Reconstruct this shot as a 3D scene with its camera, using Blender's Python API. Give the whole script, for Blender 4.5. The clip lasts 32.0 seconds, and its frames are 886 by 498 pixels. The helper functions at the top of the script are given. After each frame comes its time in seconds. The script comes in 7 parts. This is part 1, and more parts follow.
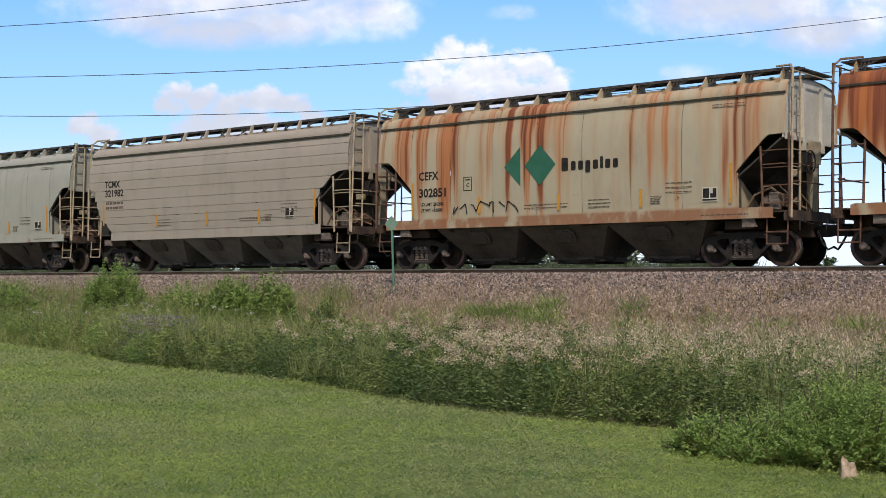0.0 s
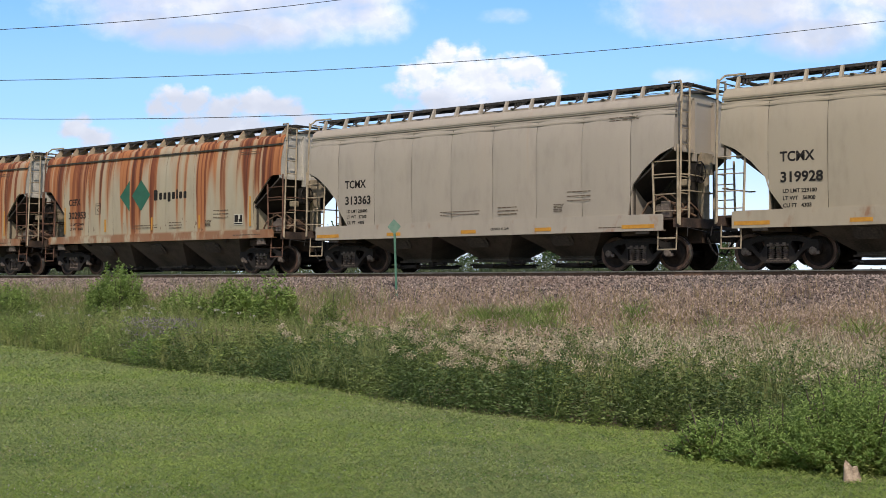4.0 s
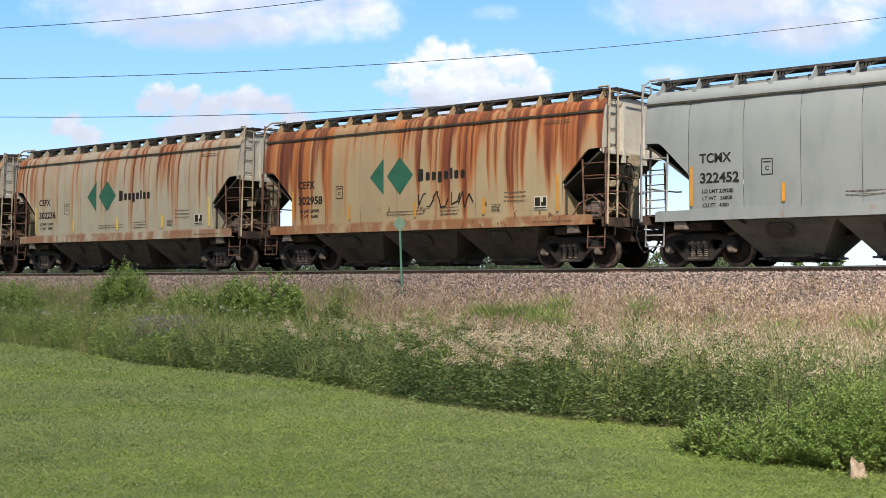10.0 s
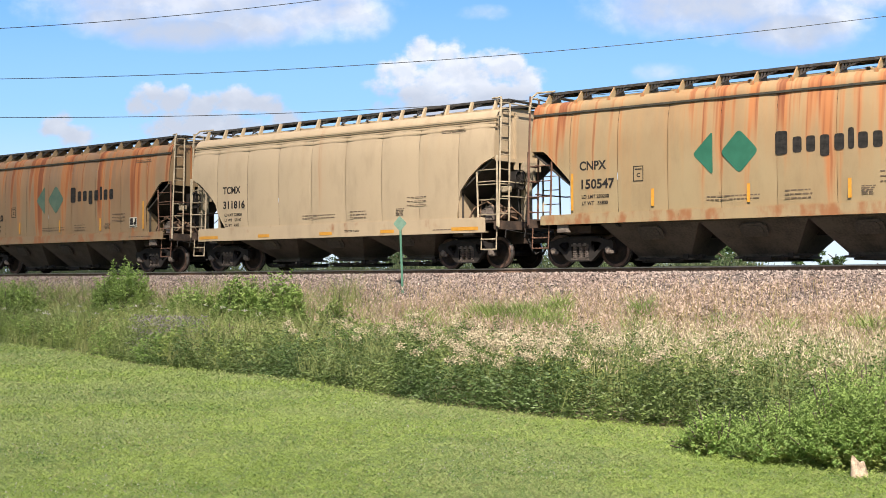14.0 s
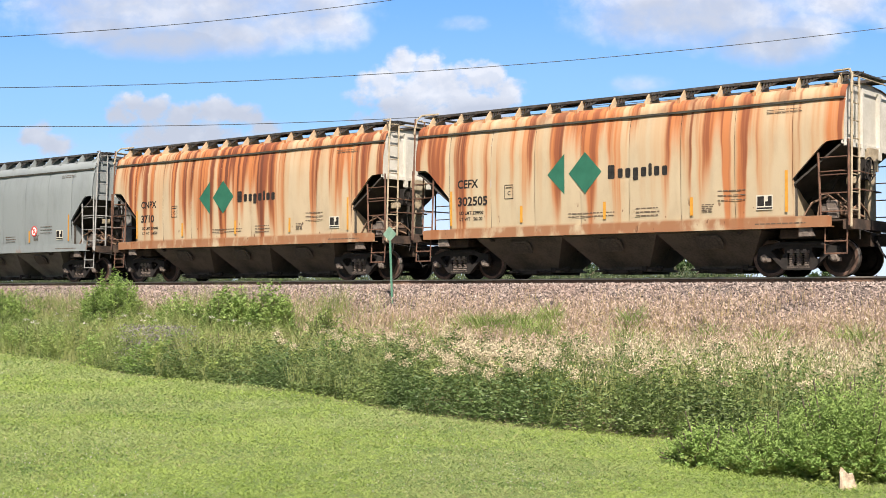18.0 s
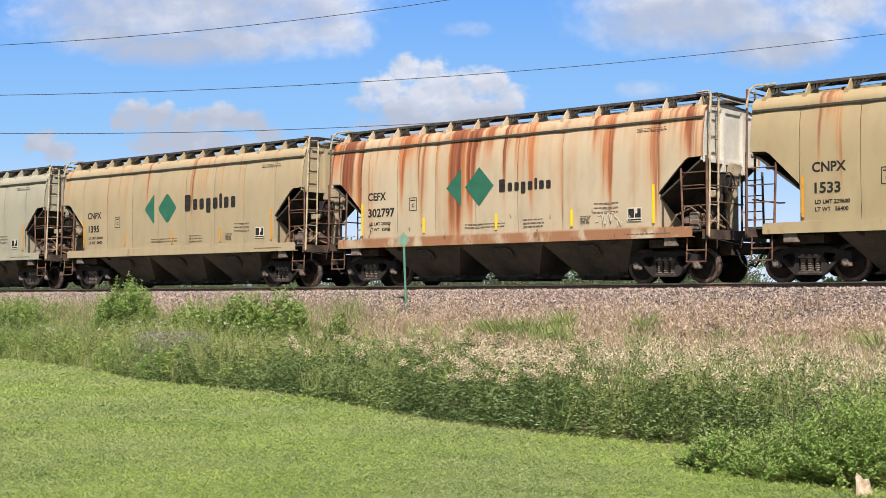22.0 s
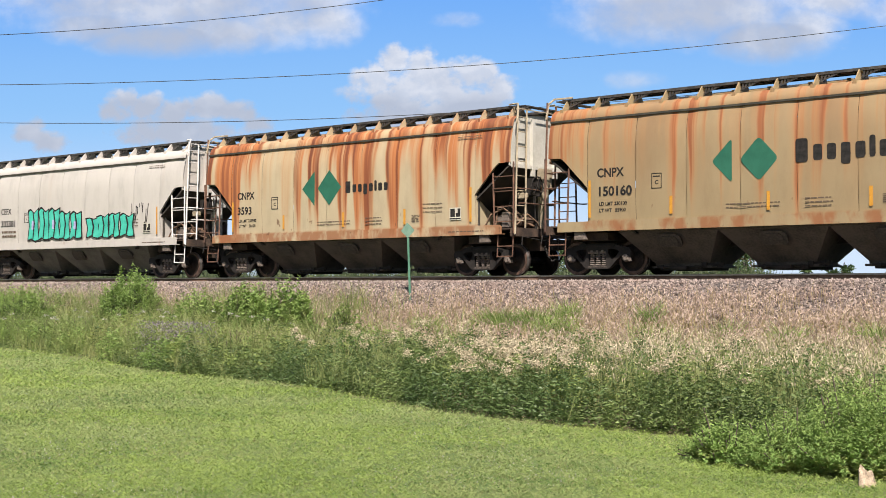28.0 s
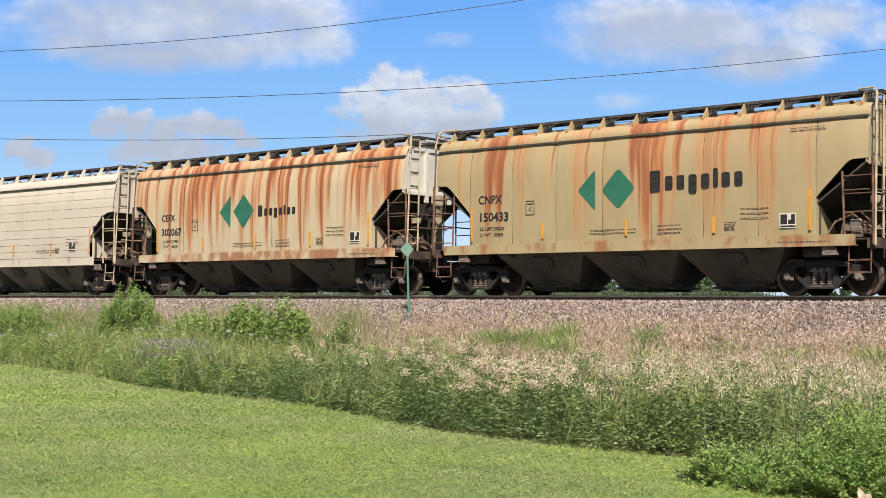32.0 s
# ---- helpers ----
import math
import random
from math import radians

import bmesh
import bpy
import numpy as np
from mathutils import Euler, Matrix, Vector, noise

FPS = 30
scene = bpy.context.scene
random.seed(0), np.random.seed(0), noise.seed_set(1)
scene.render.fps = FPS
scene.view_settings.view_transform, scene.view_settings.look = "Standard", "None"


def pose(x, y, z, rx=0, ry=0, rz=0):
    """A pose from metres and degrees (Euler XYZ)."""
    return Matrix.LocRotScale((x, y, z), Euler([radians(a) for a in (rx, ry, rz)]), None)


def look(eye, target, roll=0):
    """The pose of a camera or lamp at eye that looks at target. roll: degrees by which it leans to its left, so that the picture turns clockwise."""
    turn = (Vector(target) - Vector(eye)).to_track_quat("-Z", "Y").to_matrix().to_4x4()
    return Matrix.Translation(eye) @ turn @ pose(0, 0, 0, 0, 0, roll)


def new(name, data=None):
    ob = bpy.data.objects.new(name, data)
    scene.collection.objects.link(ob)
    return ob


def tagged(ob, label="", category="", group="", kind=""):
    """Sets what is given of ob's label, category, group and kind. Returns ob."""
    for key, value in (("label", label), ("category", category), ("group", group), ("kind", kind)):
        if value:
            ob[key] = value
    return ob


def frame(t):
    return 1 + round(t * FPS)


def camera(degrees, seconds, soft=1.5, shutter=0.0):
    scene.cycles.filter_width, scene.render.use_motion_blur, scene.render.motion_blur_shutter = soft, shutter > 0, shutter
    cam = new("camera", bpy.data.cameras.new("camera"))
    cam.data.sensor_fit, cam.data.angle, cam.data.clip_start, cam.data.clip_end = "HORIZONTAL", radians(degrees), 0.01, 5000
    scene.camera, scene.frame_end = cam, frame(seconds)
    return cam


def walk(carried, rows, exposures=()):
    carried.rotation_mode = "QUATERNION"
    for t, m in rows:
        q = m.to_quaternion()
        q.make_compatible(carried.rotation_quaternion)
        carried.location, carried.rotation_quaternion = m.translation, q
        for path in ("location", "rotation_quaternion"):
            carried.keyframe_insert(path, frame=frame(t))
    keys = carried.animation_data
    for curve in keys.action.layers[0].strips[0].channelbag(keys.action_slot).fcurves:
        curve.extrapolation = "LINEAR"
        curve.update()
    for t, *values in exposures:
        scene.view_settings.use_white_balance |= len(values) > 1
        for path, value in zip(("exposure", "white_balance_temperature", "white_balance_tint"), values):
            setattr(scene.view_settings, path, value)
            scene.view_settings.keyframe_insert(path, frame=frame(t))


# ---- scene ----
EYE = (0.0, -31.37, -0.408)
# seconds and the camera's turn in degrees
TURNS = (
    (0, 91.456, -0.001, 39.138), (0.5, 91.496, 0.008, 39.171), (1, 91.570, 0.033, 39.194), (1.5, 91.585, 0.016, 39.180),
    (2, 91.544, -0.010, 39.198), (2.5, 91.498, 0.021, 39.256), (3, 91.544, -0.010, 39.272), (3.5, 91.562, -0.046, 39.237),
    (5.5, 91.771, -0.203, 39.395), (6, 91.825, -0.196, 39.433), (6.5, 91.853, -0.211, 39.460), (7, 91.772, -0.239, 39.483),
    (7.5, 91.640, -0.179, 39.515), (8, 91.603, -0.141, 39.532), (8.5, 91.623, -0.056, 39.560), (9, 91.623, -0.049, 39.485),
    (9.5, 91.534, 0.025, 39.446), (10, 91.471, 0.045, 39.491), (10.5, 91.425, 0.104, 39.544), (11, 91.357, 0.152, 39.542),
    (11.5, 91.314, 0.133, 39.504), (12, 91.284, 0.129, 39.489), (12.5, 91.342, 0.096, 39.471), (13, 91.374, 0.084, 39.442),
    (13.5, 91.421, 0.116, 39.496), (14, 91.453, 0.134, 39.513), (14.5, 91.440, 0.197, 39.505), (16.5, 91.577, 0.105, 39.295),
    (17, 91.667, 0.025, 39.196), (17.5, 91.796, -0.056, 39.127), (18, 91.915, -0.039, 39.060), (18.5, 92.047, -0.023, 39.197),
    (19, 92.119, 0.012, 39.289), (19.5, 92.125, -0.008, 39.416), (20, 92.201, 0.020, 39.560), (20.5, 92.229, -0.001, 39.629),
    (21, 92.239, 0.047, 39.676), (21.5, 92.225, 0.041, 39.668), (22, 92.162, 0.056, 39.664), (22.5, 92.055, 0.090, 39.605),
    (23, 91.969, 0.043, 39.613), (23.5, 91.967, -0.014, 39.633), (24, 91.873, 0.057, 39.648), (24.5, 91.773, 0.179, 39.664),
    (25, 91.818, 0.111, 39.734), (25.5, 91.883, 0.029, 39.750), (27.5, 91.844, -0.046, 39.802), (28, 91.758, -0.094, 39.837),
    (28.5, 91.711, -0.098, 39.819), (29, 91.742, -0.177, 39.835), (29.5, 91.837, -0.166, 39.839), (30, 92.033, -0.206, 39.776),
    (30.5, 92.276, -0.280, 39.735), (31, 92.414, -0.410, 39.803), (31.5, 92.470, -0.497, 39.830), (32, 92.594, -0.531, 39.791),
)
cam = camera(37.07, 32.0, soft=0.7)
EXPOSURES = [(0, 1.33, 7050, 17), (3, 1.34, 7050, 17), (6, 1.42, 7000, 17), (9, 1.46, 7050, 16), (12, 1.24, 6860, 15), (14, 1.24, 6850, 15), (17, 1.17, 6850, 16), (19, 1.12, 6800, 16), (21, 0.96, 6720, 16), (25, 0.90, 6680, 16), (32, 0.91, 6600, 15)]
walk(cam, [(t, pose(*EYE, rx, ry, rz)) for t, rx, ry, rz in TURNS], EXPOSURES)

# ---- world and sun ----
SUN_TO = Vector((0.50, -0.55, 0.92)).normalized()
world = bpy.data.worlds.new("sky")
scene.world = world
world.use_nodes = True
wn = world.node_tree.nodes
sky_tex = wn.new("ShaderNodeTexSky")
sky_tex.sky_type = "NISHITA"
sky_tex.sun_disc = False
sky_tex.sun_elevation = math.asin(SUN_TO.z)
sky_tex.sun_rotation = math.atan2(SUN_TO.x, SUN_TO.y)
wn["Background"].inputs["Strength"].default_value = 0.05
world.node_tree.links.new(sky_tex.outputs["Color"], wn["Background"].inputs["Color"])
sun = new("sun", bpy.data.lights.new("sun", "SUN"))
sun.data.energy, sun.data.angle, sun.data.color = 4.85, radians(0.6), (1.0, 0.94, 0.84)
sun.matrix_world = look(SUN_TO * 60, (0, 0, 0))

# ---- materials ----


class Net:
    """A short way to write node trees."""

    def __init__(self, name, rough=0.6, metal=0.0):
        self.m = bpy.data.materials.new(name)
        self.m.use_nodes = True
        self.t = self.m.node_tree
        self.b = self.t.nodes["Principled BSDF"]
        self.b.inputs["Roughness"].default_value = rough
        self.b.inputs["Metallic"].default_value = metal

    def n(self, kind, **links):
        nd = self.t.nodes.new("ShaderNode" + kind)
        return nd

    def put(self, socket, v):
        if isinstance(v, bpy.types.NodeSocket):
            self.t.links.new(v, socket)
        else:
            socket.default_value = v

    def math(self, op, a, b=0.0, c=0.0, clamp=False):
        nd = self.n("Math")
        nd.operation, nd.use_clamp = op, clamp
        for s, v in zip(nd.inputs, (a, b, c)):
            self.put(s, v)
        return nd.outputs[0]

    def coord(self, kind="Object"):
        return self.n("TexCoord").outputs[kind]

    def xyz(self, v):
        nd = self.n("SeparateXYZ")
        self.put(nd.inputs[0], v)
        return nd.outputs

    def vec(self, x, y, z):
        nd = self.n("CombineXYZ")
        for s, v in zip(nd.inputs, (x, y, z)):
            self.put(s, v)
        return nd.outputs[0]

    def noise(self, v, scale, detail=3.0, rough=0.55):
        nd = self.n("TexNoise")
        if v is not None:
            self.put(nd.inputs["Vector"], v)
        nd.inputs["Scale"].default_value = scale
        nd.inputs["Detail"].default_value = detail
        nd.inputs["Roughness"].default_value = rough
        return nd.outputs["Fac"]

    def ramp(self, v, lo, hi, a=0.0, b=1.0):
        nd = self.n("MapRange")
        nd.interpolation_type = "SMOOTHSTEP"
        for s, x in zip(nd.inputs, (v, lo, hi, a, b)):
            self.put(s, x)
        return nd.outputs[0]

    def mix(self, f, a, b):
        nd = self.n("Mix")
        nd.data_type = "RGBA"
        self.put(nd.inputs[0], f)
        for s, v in ((nd.inputs[6], a), (nd.inputs[7], b)):
            self.put(s, (*v, 1) if isinstance(v, tuple) and len(v) == 3 else v)
        return nd.outputs[2]

    def bump(self, h, strength=0.3, dist=0.02):
        nd = self.n("Bump")
        nd.inputs["Strength"].default_value = strength
        nd.inputs["Distance"].default_value = dist
        self.put(nd.inputs["Height"], h)
        self.put(self.b.inputs["Normal"], nd.outputs[0])

    def colour(self, v):
        self.put(self.b.inputs["Base Color"], (*v, 1) if isinstance(v, tuple) else v)
        return self.m


def plain(name, a, b, scale=4.0, rough=0.6, metal=0.0, fine=40.0, bump=0.15):
    """Two tones mottled at a coarse and a fine scale."""
    k = Net(name, rough, metal)
    co = k.coord()
    f = k.math("ADD", k.math("MULTIPLY", k.noise(co, scale, 4), 0.65), k.math("MULTIPLY", k.noise(co, fine, 2), 0.35))
    k.bump(k.noise(co, fine, 3), bump, 0.01)
    return k.colour(k.mix(k.ramp(f, 0.35, 0.65), a, b))


def leafy(name, a, b, rough=0.55, thin=0.35, c=None):
    """Leaves: tone by island, drifts of a third tone, light passing through."""
    k = Net(name, rough)
    geo = k.n("NewGeometry")
    r = geo.outputs["Random Per Island"]
    patch = k.math("ADD", k.math("MULTIPLY", k.noise(k.coord(), 0.7, 2), 0.5), k.math("MULTIPLY", k.noise(k.coord(), 5.0, 2), 0.5))
    f = k.math("ADD", k.math("MULTIPLY", r, 0.45), k.math("MULTIPLY", k.ramp(patch, 0.36, 0.64), 0.55))
    col = k.mix(f, a, b)
    if c:
        col = k.mix(k.ramp(k.noise(k.coord(), 0.33, 3), 0.44, 0.62, 0.0, 0.75), col, c)
    k.colour(col)
    k.b.inputs["Specular IOR Level"].default_value = 0.25
    tr = k.n("BsdfTranslucent")
    k.put(tr.inputs[0], col)
    mx = k.n("MixShader")
    mx.inputs[0].default_value = thin
    k.t.links.new(k.b.outputs[0], mx.inputs[1])
    k.t.links.new(tr.outputs[0], mx.inputs[2])
    k.t.links.new(mx.outputs[0], k.t.nodes["Material Output"].inputs["Surface"])
    return k.m


RUST, RUST_CORE, RUST_DARK = (0.375, 0.112, 0.026), (0.158, 0.038, 0.014), (0.066, 0.020, 0.012)


def car_paint(seed, base, streaks, wash, dark, sill, logo_faded):
    """Car paint: separate rust runs from the roof down, each with an orange halo, a brown core and its own length,
    a thin wash of rust dust, grime, and a rusty sill; the most rusted ones have a crust. streaks, wash, dark: 0 to 1, how much of each."""
    k = Net("hopper_paint", 0.5)
    co = k.coord()
    x, y, z = k.xyz(co)
    base = tuple(c * q for c, q in zip(base, (0.665, 0.645, 0.620)))
    sway = k.math("MULTIPLY", k.noise(k.vec(0.0, seed, k.math("MULTIPLY", z, 0.9)), 1.0, 2.0), 0.10)
    xs = k.math("ADD", k.math("ADD", x, sway), seed * 17.3)
    broad = k.noise(k.vec(k.math("MULTIPLY", xs, 0.62), seed, k.math("MULTIPLY", z, 0.05)), 1.0, 1.0, 0.5)
    run = k.noise(k.vec(k.math("MULTIPLY", xs, 3.7), seed + 4, k.math("MULTIPLY", z, 0.06)), 1.0, 2.0, 0.55)
    thin = k.noise(k.vec(k.math("MULTIPLY", xs, 13.0), seed + 9, k.math("MULTIPLY", z, 0.22)), 1.0, 2.0, 0.6)
    s = k.math("ADD", k.math("MULTIPLY", broad, 0.44), k.math("MULTIPLY", run, 0.47))
    s = k.math("ADD", s, k.math("MULTIPLY", thin, 0.09))
    reach = k.ramp(k.noise(k.vec(k.math("MULTIPLY", xs, 2.1), seed + 21, 0.0), 1.0, 1.0), 0.34, 0.64, 3.6 - 1.0 * streaks, 0.9 - 0.9 * streaks)
    fall = k.ramp(k.math("SUBTRACT", z, reach), -0.3, 2.1)
    lo = 0.592 - 0.180 * streaks + max(0.0, 0.15 - streaks) * 0.9
    s = k.math("ADD", s, k.math("MULTIPLY", k.math("SUBTRACT", fall, 0.75), 0.06))
    clean = k.math("MULTIPLY", k.ramp(z, 4.62, 4.50, 0.45, 1.0), k.ramp(k.math("ABSOLUTE", k.xyz(k.n("NewGeometry").outputs["Normal"])[0]), 0.75, 0.45, 0.12, 1.0))
    m_halo = k.math("MULTIPLY", k.math("MULTIPLY", k.ramp(s, lo - 0.030, lo + 0.075), k.ramp(fall, 0.0, 0.8)), clean)
    vein = k.noise(k.vec(k.math("MULTIPLY", xs, 5.6), seed + 31, k.math("MULTIPLY", z, 0.08)), 1.0, 2.0, 0.5)
    m_core = k.math("MULTIPLY", k.ramp(k.math("ADD", vein, k.math("MULTIPLY", m_halo, 0.10)), 0.51 - 0.05 * streaks, 0.67 - 0.05 * streaks), k.math("MULTIPLY", m_halo, k.ramp(fall, 0.1, 1.0)))
    m_dark = k.math("MULTIPLY", k.ramp(k.math("ADD", k.math("MULTIPLY", vein, 0.6), k.math("MULTIPLY", thin, 0.4)), 0.52, 0.62), k.math("MULTIPLY", m_core, k.ramp(fall, 0.2, 1.0)))
    blot = k.noise(k.vec(k.math("MULTIPLY", xs, 0.55), seed, k.math("MULTIPLY", z, 0.30)), 1.0, 4.0, 0.6)
    m_wash = k.math("MULTIPLY", k.math("MULTIPLY", k.ramp(blot, 0.25, 0.75, 0.25, 1.0), wash), k.math("MULTIPLY", clean, k.ramp(z, 1.4, 4.3, 0.55, 1.15)))
    grime = k.noise(k.vec(k.math("MULTIPLY", xs, 2.4), seed, k.math("MULTIPLY", z, 0.8)), 1.0, 5.0, 0.65)
    col = k.mix(k.ramp(grime, 0.42, 0.8, 0.0, 0.42), base, tuple(c * 0.58 for c in base))
    col = k.mix(m_wash, col, (0.196, 0.088, 0.037))
    stain = k.math("MULTIPLY", k.math("MULTIPLY", k.ramp(s, lo - 0.14, lo + 0.04), k.ramp(fall, -0.1, 0.9)), clean)
    col = k.mix(k.math("MULTIPLY", stain, min(0.6, 0.08 + 0.75 * streaks)), col, (0.400, 0.200, 0.075))
    col = k.mix(k.math("MULTIPLY", m_halo, min(0.94, 0.52 + 0.50 * streaks)), col, RUST)
    col = k.mix(k.math("MULTIPLY", m_core, min(0.95, 0.50 + 0.6 * dark)), col, RUST_CORE)
    col = k.mix(k.math("MULTIPLY", m_dark, dark), col, RUST_DARK)
    if logo_faded:
        crust = k.noise(k.vec(k.math("MULTIPLY", xs, 0.60), seed + 7, k.math("MULTIPLY", z, 0.24)), 1.0, 6.0, 0.60)
        col = k.mix(k.math("MULTIPLY", k.ramp(k.math("ADD", crust, k.ramp(z, 2.0, 4.2, -0.03, 0.07)), 0.66 - 0.40 * wash, 0.84 - 0.40 * wash), clean), col, (0.096, 0.034, 0.021))
    low = k.math("MULTIPLY", k.ramp(z, 1.50, 1.40, 0.0, 1.0), k.ramp(k.noise(k.vec(k.math("MULTIPLY", xs, 1.5), seed, k.math("MULTIPLY", z, 0.8)), 1.6, 4.0), 0.62 - 0.36 * sill, 0.80 - 0.32 * sill, 0.0, 0.85))
    col = k.mix(low, col, (0.240, 0.092, 0.036))
    edge = k.math("MULTIPLY", k.math("MULTIPLY", k.ramp(z, 4.16, 4.30, 0.0, 1.0), k.ramp(z, 4.60, 4.48, 0.3, 1.0)), k.ramp(k.noise(k.vec(k.math("MULTIPLY", xs, 1.9), seed, k.math("MULTIPLY", z, 1.0)), 1.0, 4.0), 0.78 - 0.42 * streaks, 0.98 - 0.40 * streaks, 0.0, 0.70))
    col = k.mix(edge, col, (0.170, 0.066, 0.030))
    boil = k.math("MULTIPLY", k.ramp(k.noise(k.vec(k.math("MULTIPLY", xs, 6.0), seed + 3, k.math("MULTIPLY", z, 3.2)), 1.0, 2.0), 0.71 - 0.06 * streaks, 0.75 - 0.06 * streaks), k.ramp(z, 2.05, 1.85, 0.0, 0.9 * min(1.0, streaks * 1.4)))
    col = k.mix(boil, col, (0.115, 0.048, 0.022))
    speck = k.ramp(k.noise(co, 55.0, 2.0), 0.55, 0.75, 0.0, 0.14)
    col = k.mix(speck, col, (0.14, 0.10, 0.065))
    k.put(k.b.inputs["Roughness"], k.ramp(m_halo, 0.0, 1.0, 0.42, 0.8))
    k.bump(k.noise(co, 30.0, 3.0), 0.08, 0.006)
    return k.colour(col)


M = {}
# Grimy underframe steel, near black: shade under the cars is put into the tone.
M["under"] = plain("grimy_shaded_underframe", (0.008, 0.007, 0.006), (0.026, 0.021, 0.017), 2.0, 0.85, 0.0, 25.0, 0.3)
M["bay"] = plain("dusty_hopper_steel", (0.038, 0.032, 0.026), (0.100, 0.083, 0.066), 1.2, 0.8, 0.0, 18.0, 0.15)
# Steel of the end recesses: their shade is put into this dark tone.
M["slope"] = plain("shaded_recess_steel", (0.020, 0.018, 0.015), (0.062, 0.054, 0.044), 1.5, 0.9, 0.0, 25.0, 0.1)
M["bay_pale"] = plain("dusty_grey_hopper", (0.075, 0.072, 0.062), (0.165, 0.155, 0.135), 1.2, 0.8, 0.0, 18.0, 0.15)
M["panel_pale"] = plain("cream_stencil", (0.44, 0.42, 0.35), (0.55, 0.53, 0.45), 6.0, 0.6, 0.0, 50.0, 0.05)
M["rim"] = plain("rusty_wheel_rim", (0.060, 0.036, 0.026), (0.16, 0.10, 0.075), 7.0, 0.6, 0.3, 40.0, 0.2)
# Truck castings darkened too, with the shadow below the car in their colour.
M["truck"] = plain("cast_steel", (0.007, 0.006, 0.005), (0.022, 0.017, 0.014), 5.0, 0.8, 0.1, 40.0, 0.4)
M["platform"] = plain("grimy_rusty_platform", (0.022, 0.015, 0.011), (0.085, 0.052, 0.034), 3.0, 0.85, 0.0, 40.0, 0.3)
M["worn"] = plain("dusty_steel", (0.09, 0.07, 0.06), (0.21, 0.175, 0.145), 6.0, 0.7, 0.2, 50.0, 0.3)
M["wheel"] = plain("wheel_steel", (0.009, 0.007, 0.006), (0.034, 0.023, 0.018), 5.0, 0.6, 0.5, 40.0, 0.2)
M["tread"] = plain("polished_tread", (0.32, 0.29, 0.27), (0.52, 0.47, 0.43), 8.0, 0.35, 0.8, 60.0, 0.1)
M["rusty"] = plain("rusty_ironwork", (0.10, 0.062, 0.040), (0.26, 0.165, 0.105), 5.0, 0.75, 0.1, 50.0, 0.3)
M["iron_low"] = plain("rust_brown_ironwork", (0.060, 0.030, 0.020), (0.165, 0.085, 0.052), 4.0, 0.8, 0.1, 50.0, 0.3)
M["end_cream"] = plain("dusty_cream_end_paint", (0.41, 0.40, 0.35), (0.56, 0.55, 0.50), 1.1, 0.6, 0.0, 30.0, 0.08)
M["iron_grey"] = plain("grey_ironwork", (0.18, 0.185, 0.18), (0.29, 0.29, 0.28), 5.0, 0.6, 0.1, 50.0, 0.2)
M["iron_tan"] = plain("tan_ironwork", (0.22, 0.18, 0.12), (0.38, 0.32, 0.225), 5.0, 0.65, 0.0, 50.0, 0.2)
M["iron_white"] = plain("white_ironwork", (0.46, 0.44, 0.41), (0.60, 0.59, 0.57), 5.0, 0.6, 0.0, 50.0, 0.2)
M["board"] = plain("galvanised_grating", (0.030, 0.028, 0.027), (0.088, 0.080, 0.074), 6.0, 0.7, 0.4, 60.0, 0.3)
# The gutter's tone carries the shadow and gap line below the roof's edge.
M["gutter"] = plain("shaded_gutter", (0.020, 0.019, 0.014), (0.050, 0.046, 0.034), 4.0, 0.8, 0.0, 40.0, 0.2)
M["ink"] = plain("black_stencil", (0.012, 0.012, 0.012), (0.032, 0.030, 0.028), 9.0, 0.8, 0.0, 60.0, 0.05)
M["ink"].node_tree.nodes["Principled BSDF"].inputs["Specular IOR Level"].default_value = 0.15
M["ink_faded"] = plain("faded_stencil", (0.075, 0.055, 0.040), (0.13, 0.09, 0.06), 9.0, 0.8, 0.0, 60.0, 0.05)
M["green"] = plain("green_paint", (0.010, 0.095, 0.058), (0.018, 0.125, 0.078), 3.0, 0.55, 0.0, 50.0, 0.05)
M["green_dull"] = plain("dull_green_paint", (0.045, 0.095, 0.070), (0.085, 0.135, 0.095), 3.0, 0.7, 0.0, 50.0, 0.05)
M["stripe"] = plain("yellow_reflector", (0.44, 0.20, 0.022), (0.56, 0.28, 0.035), 6.0, 0.5, 0.0, 50.0, 0.05)
M["stripe_new"] = plain("new_yellow_reflector", (0.70, 0.43, 0.008), (0.80, 0.52, 0.012), 6.0, 0.45, 0.0, 50.0, 0.05)
M["white"] = plain("white_stencil", (0.70, 0.69, 0.66), (0.84, 0.83, 0.80), 6.0, 0.6, 0.0, 50.0, 0.05)
M["red"] = plain("red_stencil", (0.50, 0.035, 0.025), (0.66, 0.06, 0.045), 6.0, 0.6, 0.0, 50.0, 0.05)
M["teal"] = plain("teal_spray", (0.02, 0.33, 0.25), (0.06, 0.50, 0.38), 3.0, 0.5, 0.0, 30.0, 0.05)
M["lilac"] = plain("lilac_spray", (0.30, 0.22, 0.45), (0.42, 0.45, 0.62), 3.0, 0.5, 0.0, 30.0, 0.05)
M["rail"] = plain("rail_steel", (0.11, 0.065, 0.042), (0.20, 0.125, 0.085), 3.0, 0.75, 0.2, 40.0, 0.2)
M["railhead"] = plain("rail_head", (0.30, 0.26, 0.23), (0.48, 0.43, 0.39), 3.0, 0.35, 0.8, 40.0, 0.05)
M["sign_green"] = plain("green_sign_paint", (0.045, 0.145, 0.095), (0.08, 0.20, 0.14), 5.0, 0.5, 0.0, 40.0, 0.1)
